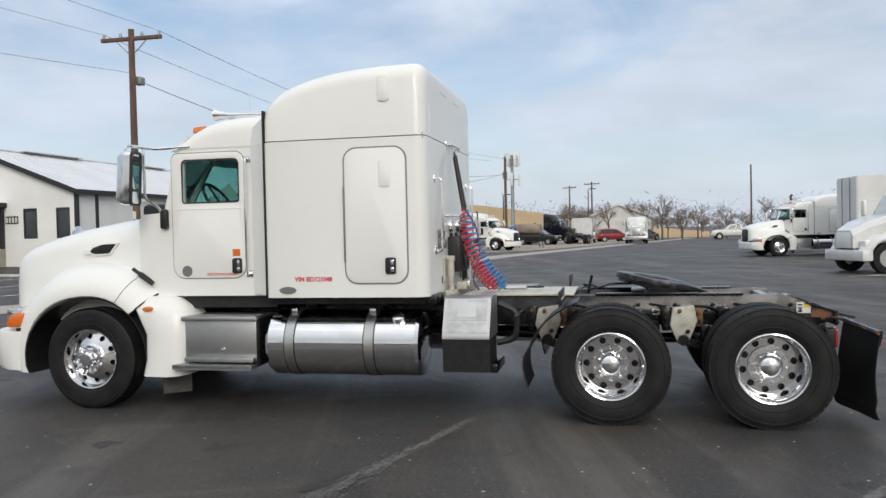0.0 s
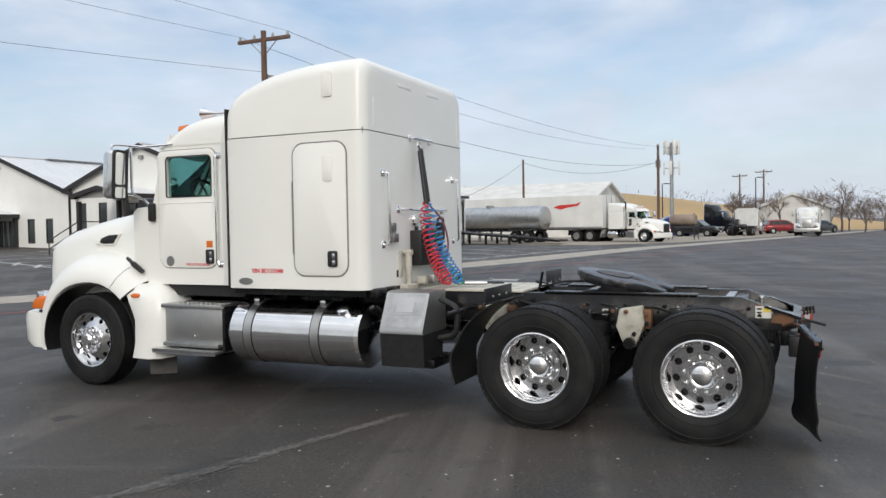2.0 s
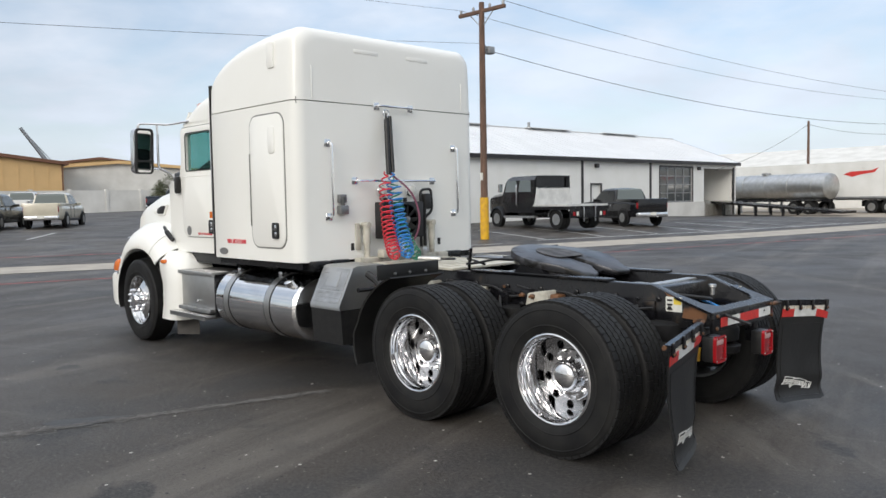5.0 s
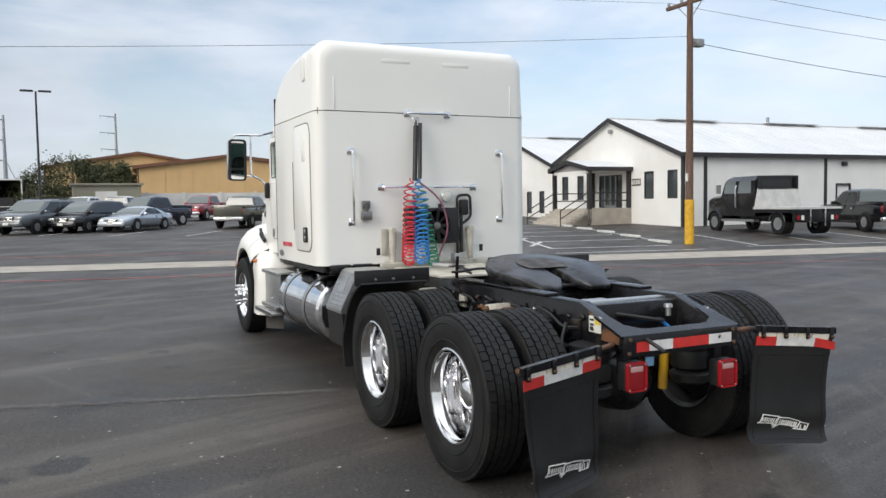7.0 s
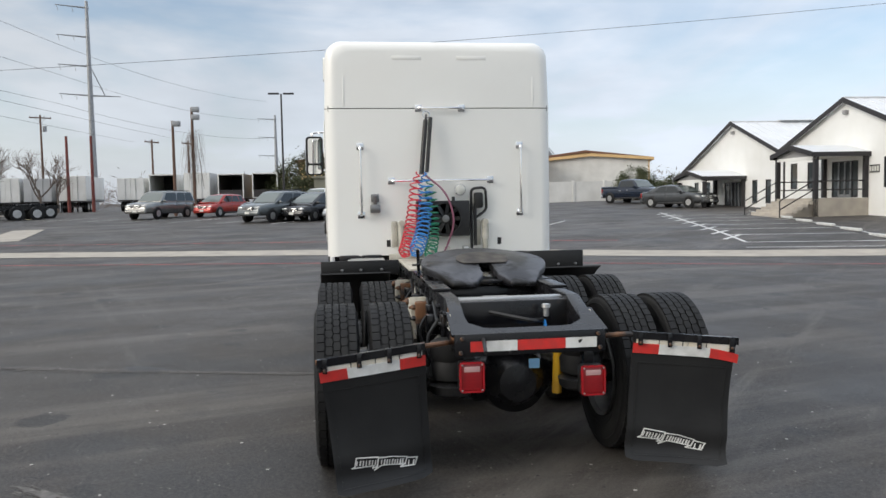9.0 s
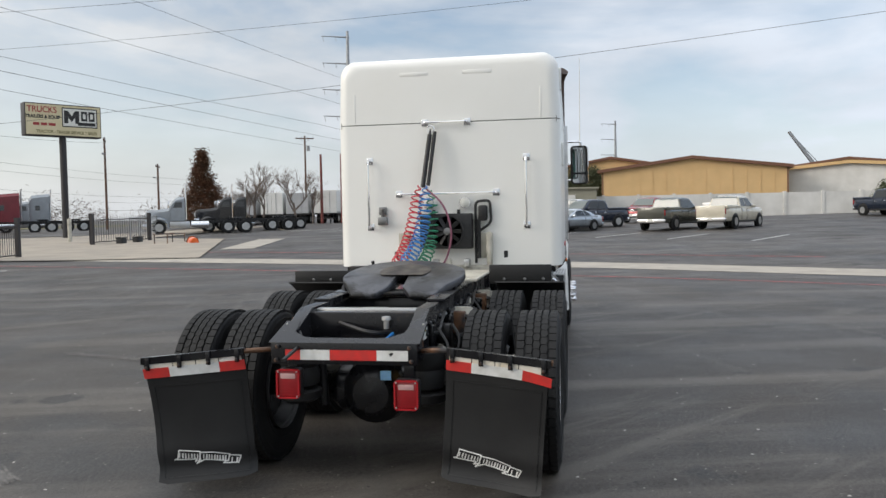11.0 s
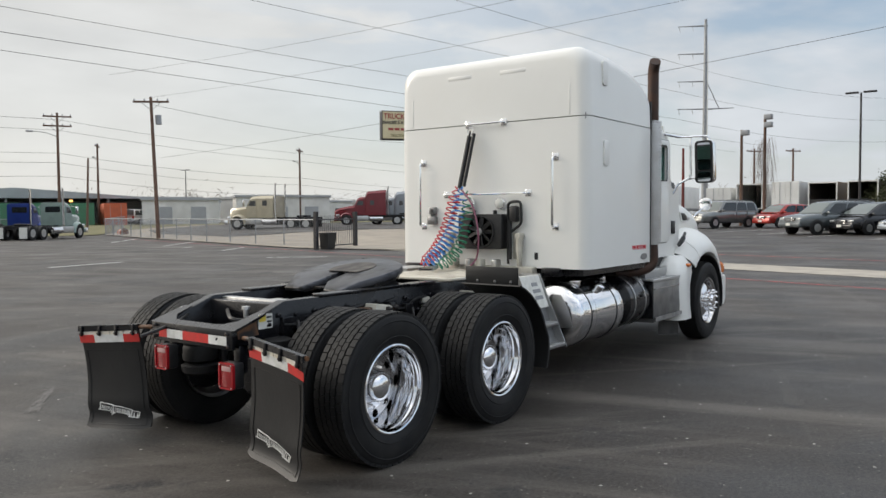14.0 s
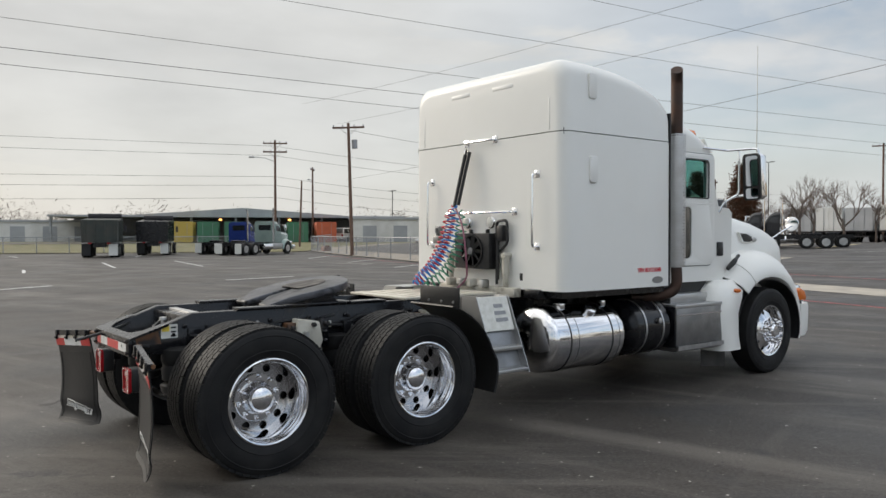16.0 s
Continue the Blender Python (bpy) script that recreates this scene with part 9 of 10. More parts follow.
for x, y, op, mt, hh, turn, lab in ((-72, -36.4, False, M_VANGREY, 2.3, 184, "grey box trailer at the row's end"), (-72, -33.2, False, M_VANW, 2.35, 184, "white box trailer behind bare trees"), (-72, -30.2, False, M_VANGREY, 2.25, 184, "pale box trailer behind a bare tree"), (-72, -26.9, False, M_VANW, 2.45, 184, "white box trailer in a closed row"),
                                    (-72, -21.3, False, M_VANW, 2.15, 180, "low white box trailer beside a car park"), (-72, -18.2, True, M_VANW, 2.5, 180, "white box trailer with an open empty rear"), (-72, -14.8, False, M_VANW, 2.6, 178, "white box trailer with closed doors"),
                                    (-72, -11.4, True, M_VANDARK, 2.45, 176, "dark dusty box trailer with an open rear and pale frame"), (-72, -7.95, True, M_VANDARK, 2.5, 175, "dark dusty box trailer with an open rear and brown sides")):
    tb = box_trailer(x, y, turn, 8.5, lab, mt, op, True, hh)
    if mt is M_VANDARK:
        part("tail_gate", bm_box(-0.06, 0.0, -1.2, 1.2, 0.55, 2.0), M_TRIM, tb)
        part("pale_edge", plate(rect(-1.31, 1.31, 1.13, 1.15 + hh + 0.07), -0.12, -0.08, [rect(-1.2, 1.2, 1.2, 1.15 + hh - 0.05)[::-1]], axis="x"), M_VANW, tb)
road_tractor(2.0, 86.0, 84, P_WHITE, "white tractor with its back to the yard", sleeper=1.0, trim=M_ALU, stacks=0, tall=2.9)


def tanker(x, y, turn, length, label):
    t = base("tank_trailer", x, y, height(x, y), label, "trailer", turn=turn)
    part("tank_shell", bm_lathe_at([(0.0, 0.01), (0.02, 0.7), (0.15, 0.95), (0.5, 1.0), (length - 0.5, 1.0), (length - 0.15, 0.95), (length - 0.02, 0.7), (length, 0.01)], (0, 0, 2.1), "x", 32), M_ALU, t, "brushed steel tank")
    for k in range(5):
        xx = 1.2 + (length - 2.4) * k / 4
        part("hoop", bm_lathe_at([(xx - 0.05, 1.0), (xx - 0.05, 1.03), (xx + 0.05, 1.03), (xx + 0.05, 1.0)], (0, 0, 2.1), "x", 32), M_ALU, t)
    part("manway", bm_lathe_at([(0, 0.35), (0.18, 0.35), (0.2, 0.01)], (length * 0.55, 0, 3.08), "z", 16), M_GALV, t)
    part("chassis", bm_box(0.3, length - 0.5, -0.45, 0.45, 0.95, 1.15), M_BLACK, t)
    for ax in (1.2, 2.5):
        for s in (-1, 1):
            truck_wheel(t, ax, s * 1.08, s)
            truck_wheel(t, ax, s * 0.76, s)
        part("mud_guard", bm_box(ax - 0.6, ax + 0.6, -1.22, 1.22, 1.06, 1.1), M_ALU, t)
    for s in (-1, 1):
        part("landing_leg", bm_box(length - 3.2, length - 3.0, min(s * 0.75, s * 0.9), max(s * 0.75, s * 0.9), 0.0, 1.05), M_GALV, t)
    part("ladder", bm_box(length * 0.55 - 0.2, length * 0.55 + 0.2, -1.1, -1.02, 0.9, 2.6), M_GALV, t)
    return t


tanker(-12.4, 56.4, 163, 11.0, "brushed steel tank trailer parked on gravel")


def dump_truck(x, y, turn, label, bed):
    t = base("dump_truck", x, y, height(x, y), label, "truck", "dump trucks along the fence", turn)
    bedm = skin([[(-6.3, -1.2, 1.1), (-6.3, 1.2, 1.1), (-6.3, 1.25, 2.75), (-6.3, -1.25, 2.75)], [(-2.0, -1.2, 1.1), (-2.0, 1.2, 1.1), (-2.0, 1.25, 2.95), (-2.0, -1.25, 2.95)]])
    b = part("dump_bed", bedm, bed, t)
    for k in range(4):
        part("gate_rib", bm_box(-6.38, -6.3, -1.0 + 0.66 * k - 0.05, -1.0 + 0.66 * k + 0.05, 1.15, 2.7), bed, b)
        part("side_rib", bm_box(-5.6 + 1.0 * k, -5.5 + 1.0 * k, -1.31, -1.25, 1.15, 2.75), bed, b)
    part("tarp_housing", bm_box(-2.3, -1.7, -1.2, 1.2, 2.95, 3.3, 0.06), M_TRIM, t)
    part("cab", skin([[(xx, -1.05, 1.0), (xx, 1.05, 1.0), (xx, 1.0, z), (xx, -1.0, z)] for xx, z in ((-1.8, 2.75), (-0.9, 2.7), (-0.45, 2.0))]), M_VANW, t)
    part("hood", bm_box(-0.5, 1.1, -0.8, 0.8, 0.9, 1.85, 0.1), M_VANW, t)
    for s in (-1, 1):
        truck_wheel(t, 0, s * 1.05, s)
        for ax in (-4.0, -5.3):
            truck_wheel(t, ax, s * 1.1, s)
            truck_wheel(t, ax, s * 0.8, s)
        part("mud_flap", bm_box(-6.1, -6.08, min(s * 0.6, s * 1.22), max(s * 0.6, s * 1.22), 0.15, 1.0), M_STICKER if s < 0 else M_FLAP, t)
        part("tail_lamp", bm_box(-6.34, -6.3, min(s * 0.5, s * 0.75), max(s * 0.5, s * 0.75), 1.0, 1.1), M_REDLENS, t)
        part("door_mirror", bm_box(-0.75, -0.65, min(s * 1.25, s * 1.45), max(s * 1.25, s * 1.45), 1.9, 2.4), M_TRIM, t)
    part("chassis", bm_box(-6.2, 0.8, -0.45, 0.45, 0.75, 1.08), M_BLACK, t)
    return t


M_RUSTTANK = surface("dusty_brown_tank", (0.30, 0.24, 0.19), 0.6, col2=(0.20, 0.15, 0.12), scale=2)
M_BEDGREEN = surface("dark_green_dump_bed", (0.035, 0.045, 0.04), 0.6, col2=(0.06, 0.06, 0.05), scale=1.5)
dump_truck(-8.7, -60.1, 250, "dark green dump truck with raised tarp roll, seen from behind", M_BEDGREEN)
dump_truck(-14.4, -64.4, 245, "black dump truck with upright gate ribs, seen from behind", M_BLACK)

wt = base("water_tank_stand", -2.4, 64.6, height(-2.4, 64.6), "rusty water tank on a steel leg frame", "tank", turn=-10)
part("tank", bm_lathe_at([(-1.15, 0.01), (-1.13, 0.42), (-1.0, 0.5), (1.0, 0.5), (1.13, 0.42), (1.15, 0.01)], (0, 0, 1.75), "x", 24), M_RUSTTANK, wt)
part("deck", bm_box(-1.2, 1.2, -0.55, 0.55, 1.18, 1.26), M_TRIM, wt)
for lx in (-1.05, 1.05):
    for ly in (-0.5, 0.5):
        part("leg", tube([(lx * 1.1, ly * 1.1, 0), (lx, ly, 1.2)], 0.035, 6), M_TRIM, wt)
    part("brace", tube([(lx, -0.5, 0.2), (lx, 0.5, 1.1)], 0.02, 6), M_TRIM, wt)
tarp = base("tarped_load", -5.2, 80.5, height(-5.2, 80.5), "blue tarpaulin over a stacked load", "tarpaulin", turn=-12)
part("cover", skin([[(xx, -1.2, 0.1), (xx, 1.2, 0.1), (xx, 1.1, zz), (xx, 0.3, zz + 0.25), (xx, -0.9, zz - 0.1)] for xx, zz in ((-1.8, 1.7), (-0.6, 2.1), (0.7, 1.9), (1.8, 2.2))]), P_TRKBLUE, tarp)

# black flatbed medium truck by the office
M_CABGLASS = surface("pale_side_glass", (0.16, 0.19, 0.20), 0.06, spec=0.6)
M_PALEDECK = surface("pale_deck_sheet", (0.62, 0.62, 0.60), 0.5, 0.2, col2=(0.5, 0.5, 0.49), scale=4)
fb_t = base("flatbed_truck", -16.85, 25.4, height(-15.5, 24.0), "black crew-cab flatbed truck with a pale deck, parked", "truck", turn=168)
part("hood", skin([[(xx, -w, 0.8), (xx, w, 0.8), (xx, w, zt - 0.15), (xx, w * 0.7, zt), (xx, -w * 0.7, zt), (xx, -w, zt - 0.15)] for xx, w, zt in ((1.05, 0.75, 1.5), (0.8, 0.85, 1.62), (-0.4, 0.95, 1.75))]), P_BLACK, fb_t)
part("cab", skin([[(xx, -w, 0.75), (xx, w, 0.75), (xx, w, zt - 0.2), (xx, w - 0.15, zt), (xx, -w + 0.15, zt), (xx, -w, zt - 0.2)] for xx, w, zt in ((-0.35, 1.0, 1.72), (-0.75, 1.05, 2.4), (-1.2, 1.05, 2.5), (-3.0, 1.05, 2.5))]), P_BLACK, fb_t)
for s in (-1, 1):
    for xa, xb in ((-0.7, -1.6), (-1.75, -2.7)):
        part("side_window", plate([(xa, 1.75), (xb, 1.75), (xb, 2.3), (xa - 0.15, 2.3)], s * 1.05, s * 1.062), M_CABGLASS, fb_t)
    part("fender", skin([[((0.52 + d) * math.cos(a), s * yy, 0.45 + (0.52 + d) * math.sin(a)) for d, yy in ((0, 0.7), (0, 1.12), (0.08, 1.1), (0.16, 0.7))] for a in [radians(5 + 170 * k / 10) for k in range(11)]]), P_BLACK, fb_t)
    truck_wheel(fb_t, 0, s * 0.98, s, 0.45)
    truck_wheel(fb_t, -4.6, s * 1.0, s, 0.45)
    truck_wheel(fb_t, -4.6, s * 0.75, s, 0.45)
    part("wheel_arch", skin([[(-4.6 + (0.5 + d) * math.cos(a), s * yy, 0.45 + (0.5 + d) * math.sin(a)) for d, yy in ((0, 0.7), (0, 1.15), (0.03, 1.15), (0.03, 0.7))] for a in [radians(10 + 160 * k / 10) for k in range(11)]]), M_CHROME, fb_t)
    part("door_mirror", bm_box(-0.6, -0.5, min(s * 1.15, s * 1.35), max(s * 1.15, s * 1.35), 1.75, 2.15), M_CHROME, fb_t)
    part("grab_bar", tube(bend([(-1.66, s * 1.06, 1.1), (-1.66, s * 1.12, 1.15), (-1.66, s * 1.12, 2.0), (-1.66, s * 1.06, 2.1)], 0.05), 0.03, 6), M_CHROME, fb_t)
    part("running_board", bm_box(-3.0, -0.5, min(s * 0.85, s * 1.1), max(s * 0.85, s * 1.1), 0.5, 0.6), M_ALU, fb_t)
part("headboard", skin([[(-3.15, -w, z), (-3.15, w, z), (-3.08, w, z), (-3.08, -w, z)] for w, z in ((1.15, 1.12), (1.0, 1.95))]), M_PALEDECK, fb_t)
part("headboard_window", plate(rect(-1.0, 1.0, 1.9, 2.5), -3.15, -3.08, [rect(-0.9, 0.9, 1.95, 2.42)[::-1]], axis="x"), P_BLACK, fb_t)
part("deck", bm_box(-5.5, -3.1, -1.22, 1.22, 1.05, 1.14), M_PALEDECK, fb_t)
part("deck_side", bm_box(-5.55, -3.1, -1.24, 1.24, 0.90, 1.05), P_BLACK, fb_t)
part("rear_bumper", bm_box(-5.6, -5.5, -1.1, 1.1, 0.55, 0.9), P_BLACK, fb_t)
for y in (-0.9, -0.7, 0.7, 0.9):
    part("tail_lamp", bm_box(-5.62, -5.6, y - 0.06, y + 0.06, 0.62, 0.8), M_REDLENS if abs(y) > 0.8 else M_STICKER, fb_t)
for y in (-0.35, 0.35):
    part("gooseneck_post", bm_box(-5.64, -5.6, y - 0.03, y + 0.03, 0.35, 1.1), M_CHROME, fb_t)
part("chassis", bm_box(-5.4, 0.7, -0.45, 0.45, 0.5, 0.8), M_BLACK, fb_t)


M_RUSTPOST = surface("rust_red_pipe", (0.20, 0.05, 0.04), 0.7, col2=(0.13, 0.04, 0.035), scale=3)
# ---- poles, lamps, wires ----
def utility_pole(x, y, h, turn, label, arms=1, can=False, lamp=False, yellow=False, lean=0.0, r=0.15, shaft_mat=M_WOODPOLE):
    z = height(x, y)
    p = base("utility_pole", x, y, z, label, "utility pole", "poles round the yard", turn)
    part("shaft", tube([(0, 0, -0.2), (lean * 0.5, 0, h * 0.5), (lean, 0, h)], [r, r * 0.88, r * 0.72], 12), shaft_mat, p)
    for k in range(arms):
        zz = h - 0.35 - 0.9 * k
        ar = part("cross_arm", bm_box(lean - 0.06, lean + 0.06, -1.25, 1.25, zz - 0.07, zz + 0.07, 0.01), M_WOODPOLE, p)
        for s in (-1, 1):
            part("brace", tube([(lean, s * 0.65, zz - 0.05), (lean, 0, zz - 0.65)], 0.02, 6), M_GALV, ar)
            for yy in (0.45, 1.15):
                part("insulator", bm_lathe_at([(0, 0.05), (0.1, 0.06), (0.16, 0.03), (0.18, 0.001)], (lean, s * yy, zz + 0.07), "z", 8), M_GALV, ar)
    if can:
        part("transformer", bm_lathe_at([(-0.35, 0.02), (-0.34, 0.22), (0.34, 0.22), (0.36, 0.02)], (lean * 0.8, 0.45, h - 1.7), "z", 14), M_GALV, p)
    if lamp:
        lp = part("lamp_arm", tube(bend([(lean, 0, h - 2.3), (lean, -1.0, h - 1.9), (lean, -2.2, h - 1.8)], 0.3), 0.035, 6), M_GALV, p)
        part("lamp_head", bm_box(lean - 0.13, lean + 0.13, -2.7, -2.1, h - 1.9, h - 1.75, 0.04), M_GALV, lp)
    if yellow:
        part("yellow_sleeve", tube([(0, 0, 0.0), (0, 0, 1.7)], r + 0.03, 14), M_YELLOW, p, "bright yellow painted base")
        part("notice", bm_box(-r - 0.01, r + 0.01, -0.06, 0.06, 2.4, 2.7), M_STICKER, p)
        fl = part("flood_lamp", bm_box(0.25, 0.6, -0.16, 0.16, h - 2.0, h - 1.7, 0.04), M_GALV, p)
        part("lamp_stem", tube([(0, 0, h - 1.6), (0.3, 0, h - 1.75)], 0.025, 6), M_GALV, fl)
    return p


utility_pole(-12.3, 18.3, 9.5, 90, "weathered wooden pole with a yellow base at the gutter", 1, yellow=True)
leaning = utility_pole(-22.9, -46.0, 10.4, 55, "weathered wooden pole with a transformer at the fence", 1, can=True, lean=-1.3)
leaning.matrix_world = leaning.matrix_world @ Matrix.Rotation(radians(2.0), 4, "X")
utility_pole(-28.2, -70.2, 11.6, 60, "tall wooden pole with a street lamp", 2, lamp=True)
utility_pole(-41.9, -87.3, 10.0, 140, "wooden pole with a street lamp", 1, lamp=True)
utility_pole(-61.2, -72.2, 9.8, 120, "wooden pole with a street lamp along the street", 1, lamp=True)
utility_pole(-60.0, -45.7, 9.3, 120, "wooden pole with a street lamp behind the sign", 1, lamp=True, r=0.13)
utility_pole(-80.0, -51.6, 8.0, 110, "distant wooden pole with a street lamp", 1, lamp=True)
utility_pole(-33.0, -74.0, 7.5, 0, "plain leaning wooden post", 0, lean=-0.3, r=0.13)
utility_pole(-4.5, 64.4, 8.5, 10, "wooden pole with transformers on the gravel", 1, can=True)
utility_pole(-15.8, 60.5, 7.4, 0, "plain dark wooden post behind the tank trailer", 0, r=0.12)
utility_pole(2.0, 118, 9, 70, "distant wooden pole by the yard", 1)
utility_pole(-2.0, 128, 9, 70, "distant wooden pole by the yard", 1)
utility_pole(26.0, 120, 11, 70, "distant bare pole by the trees", 0)
utility_pole(-53.2, -11.9, 8.4, 80, "wooden pole with floodlights and dry ivy", 0, r=0.14)
vine_pole = bpy.data.objects[[o.name for o in bpy.data.objects if o.name.startswith("utility_pole")][-1]]
rng_v, vv, vf = random.Random(11), [], []
for k in range(170):
    a_, z_ = rng_v.uniform(0, 6.28), rng_v.uniform(3.6, 6.6)
    reach = rng_v.uniform(0.2, 1.25)
    pts_ = [Vector((0.1 * math.cos(a_), 0.1 * math.sin(a_), z_)), Vector((reach * 0.7 * math.cos(a_), reach * 0.7 * math.sin(a_), z_ + 0.15)), Vector((reach * math.cos(a_), reach * math.sin(a_), z_ - rng_v.uniform(0.5, 2.2)))]
    for p_, q_ in zip(pts_, pts_[1:]):
        i_ = len(vv)
        w_ = Vector((-math.sin(a_), math.cos(a_), 0)) * 0.012
        vv += [tuple(p_ - w_), tuple(p_ + w_), tuple(q_ + w_ * 0.5), tuple(q_ - w_ * 0.5)]
        vf.append((i_, i_ + 1, i_ + 2, i_ + 3))
vm = bpy.data.meshes.new("dry_vine")
vm.from_pydata(vv, [], vf)
vm.materials.append(M_TWIG)
tagged(part("dry_vine", vm, None, vine_pole, "bare dry vine strands"), kind="stuff")
utility_pole(-50.6, -12.9, 7.2, 80, "wooden pole with a floodlight", 0, r=0.13)
for y_post in (-26.8, -24.5):
    utility_pole(-70.5, y_post, 7.5, 80, "rust-red pipe post between the trailers", 0, r=0.17, shaft_mat=M_RUSTPOST)
utility_pole(-95.0, -24.0, 9.0, 60, "distant wooden pole with a crossarm", 1)
utility_pole(-98.0, -20.0, 9.0, 60, "distant wooden pole with a crossarm", 1)
utility_pole(-92.5, -36.6, 12.0, 30, "distant wooden pole with crossarm and transformers", 1, can=True)


def lot_lamp(x, y, h, turn, label, heads=2):
    p = base("lamp_post", x, y, height(x, y), label, "lamp post", "lamp posts", turn)
    part("shaft", tube([(0, 0, 0), (0, 0, h)], [0.09, 0.06], 8), M_TRIM, p)
    for s in ((-1, 1) if heads == 2 else (1,)):
        part("lamp_head", bm_box(min(s * 0.15, s * 0.95), max(s * 0.15, s * 0.95), -0.16, 0.16, h - 0.03, h + 0.08, 0.03), M_TRIM, p)
    part("foot", bm_box(-0.3, 0.3, -0.3, 0.3, 0, 0.5, 0.03), M_CONCRETE, p)
    return p


lot_lamp(-49.2, -4.7, 9.0, 90, "dark twin-headed lamp post in the car park")
for x, y, h in ((2.2, 92, 6.6), (-8.5, 92, 6.2), (35, 78, 9.5), (38.5, 78, 12.0), (36, 70, 8.5), (33, 76, 6.0)):
    lot_lamp(x, y, h, 20, "distant lamp post in the truck yard", 1)
lot_lamp(-104, -58, 12, 90, "distant twin-headed lamp post", 2)
lot_lamp(-62, -98, 8, 90, "distant twin-headed lamp post", 2)
# flood heads on the two timber poles
for x, y, z in ((-53.2, -11.9, 8.3), (-53.2, -11.9, 7.7), (-50.6, -12.9, 7.0)):
    fb_ = base("flood_light", x + 0.2, y + 0.3, height(x, y) + z, "grey floodlight fixed to a pole", "floodlight")
    part("housing", bm_box(-0.2, 0.2, -0.3, 0.3, -0.25, 0.15, 0.05), M_GALV, fb_)


def pylon(x, y, h, turn, label):
    p = base("steel_pylon", x, y, height(x, y), label, "pylon", "steel pylons", turn)
    part("shaft", tube([(0, 0, 0), (0, 0, h)], [0.55, 0.22], 12), M_GALV, p)
    for k in range(4):
        z = h - 1.0 - 4.3 * k
        ar = part("cross_arm", tube([(0, -4.2, z + 0.15), (0, 0.3, z)], [0.06, 0.14], 8), M_GALV, p)
        for yy in (-4.0, -2.0):
            part("insulator", tube([(0, yy, z + 0.1), (0, yy + 0.15, z - 0.7)], 0.035, 6), M_GALV, ar)
    part("lower_arm", tube([(0, 0, h - 13.9), (0, 4.2, h - 13.9)], [0.14, 0.06], 8), M_GALV, p)
    part("arm_brace", tube([(0, 0.2, h - 9.7), (0, 2.0, h - 13.8)], 0.08, 6), M_GALV, p)
    return p


pylon(-113.5, -36.5, 31, 18, "tall grey steel pylon with four arms")
pylon(-180.0, -14.0, 21, 18, "far grey steel pylon with arms")
pylon(-215.0, 10.0, 26, 18, "far small grey steel pylon")
tower = base("cell_tower", -6.8, 88, 0, "grey cell tower with antenna panels", "tower")
part("mast", tube([(0, 0, 0), (0, 0, 10.9)], [0.26, 0.17], 10), M_GALV, tower)
for z, n in ((10.3, 6), (7.9, 4)):
    for k in range(n):
        a = 2 * math.pi * k / n
        part("antenna_panel", bm_box(0.75, 0.95, -0.18, 0.18, z - 0.8, z + 0.8, 0.03, m=Matrix.Rotation(a, 4, "Z")), M_VANW, tower)
        part("panel_arm", tube([(0, 0, z), (0.8 * math.cos(a), 0.8 * math.sin(a), z)], 0.05, 6), M_GALV, tower)


def wire(p0, p1, sag, r=0.016, name="overhead_wire", label="thin dark overhead wire between poles"):
    a, b = Vector(p0), Vector(p1)
    pts = [a.lerp(b, k / 24) - Vector((0, 0, sag * 4 * (k / 24) * (1 - k / 24))) for k in range(25)]
    return tagged(part(name, tube(pts, r, 5), M_WIRE), label, "wire", "overhead wires")


POLE = Vector((-12.3, 18.3, 9.2))
arm_d = Vector((-1, 0, 0))
for s in (-1.15, 1.15):
    wire(POLE + arm_d * s + Vector((0, 0, 0.2)), Vector((-13.5, -34.0, 8.6 - 0.4 * s)) + arm_d * s, 0.6, 0.006)
    wire(POLE + arm_d * s + Vector((0, 0, 0.2)), Vector((-4.5, 64.4, 8.2)) + arm_d * s, 1.0, 0.009)
wire(POLE - Vector((0, 0, 1.5)), Vector((-4.5, 64.4, 6.9)), 1.4, 0.013)
wire(POLE - Vector((0, 0, 1.3)), Vector((-15.2, -34.0, 4.9)), 0.5, 0.007)
wire((-15.8, 60.5, 7.2), (-4.5, 64.4, 7.0), 1.0, 0.014)
wire((-15.8, 60.5, 7.2), (-19, 51, 3.5), 0.4, 0.014)
# high lines from the pylon, passing south of the yard
ARM = Vector((-112.3, -40.3, 0))
for z_arm, far in ((16.5, (-21.3, -65.2, 20.0)), (20.8, (-45.4, -58.4, 24.0)), (25.2, (-69.9, -51.2, 28.0))):
    p_arm, q_far = ARM + Vector((0, 0, z_arm)), Vector(far)
    wire(p_arm, p_arm + (q_far - p_arm) * (150 / (q_far - p_arm).length), 0.6, 0.022)
    wire(p_arm, Vector((-180, -16, z_arm)), 1.5, 0.022)
for a_, b_ in (((-4.3, -28.1), (-26.5, -25.8)), ((-5.9, -31.7), (-31.3, -29.8))):
    d_ = (Vector(b_) - Vector(a_)).normalized()
    p_, q_ = Vector(a_) - d_ * 45, Vector(b_) + d_ * 60
    wire((p_.x, p_.y, 9.3), (q_.x, q_.y, 9.3), 0.35, 0.013)
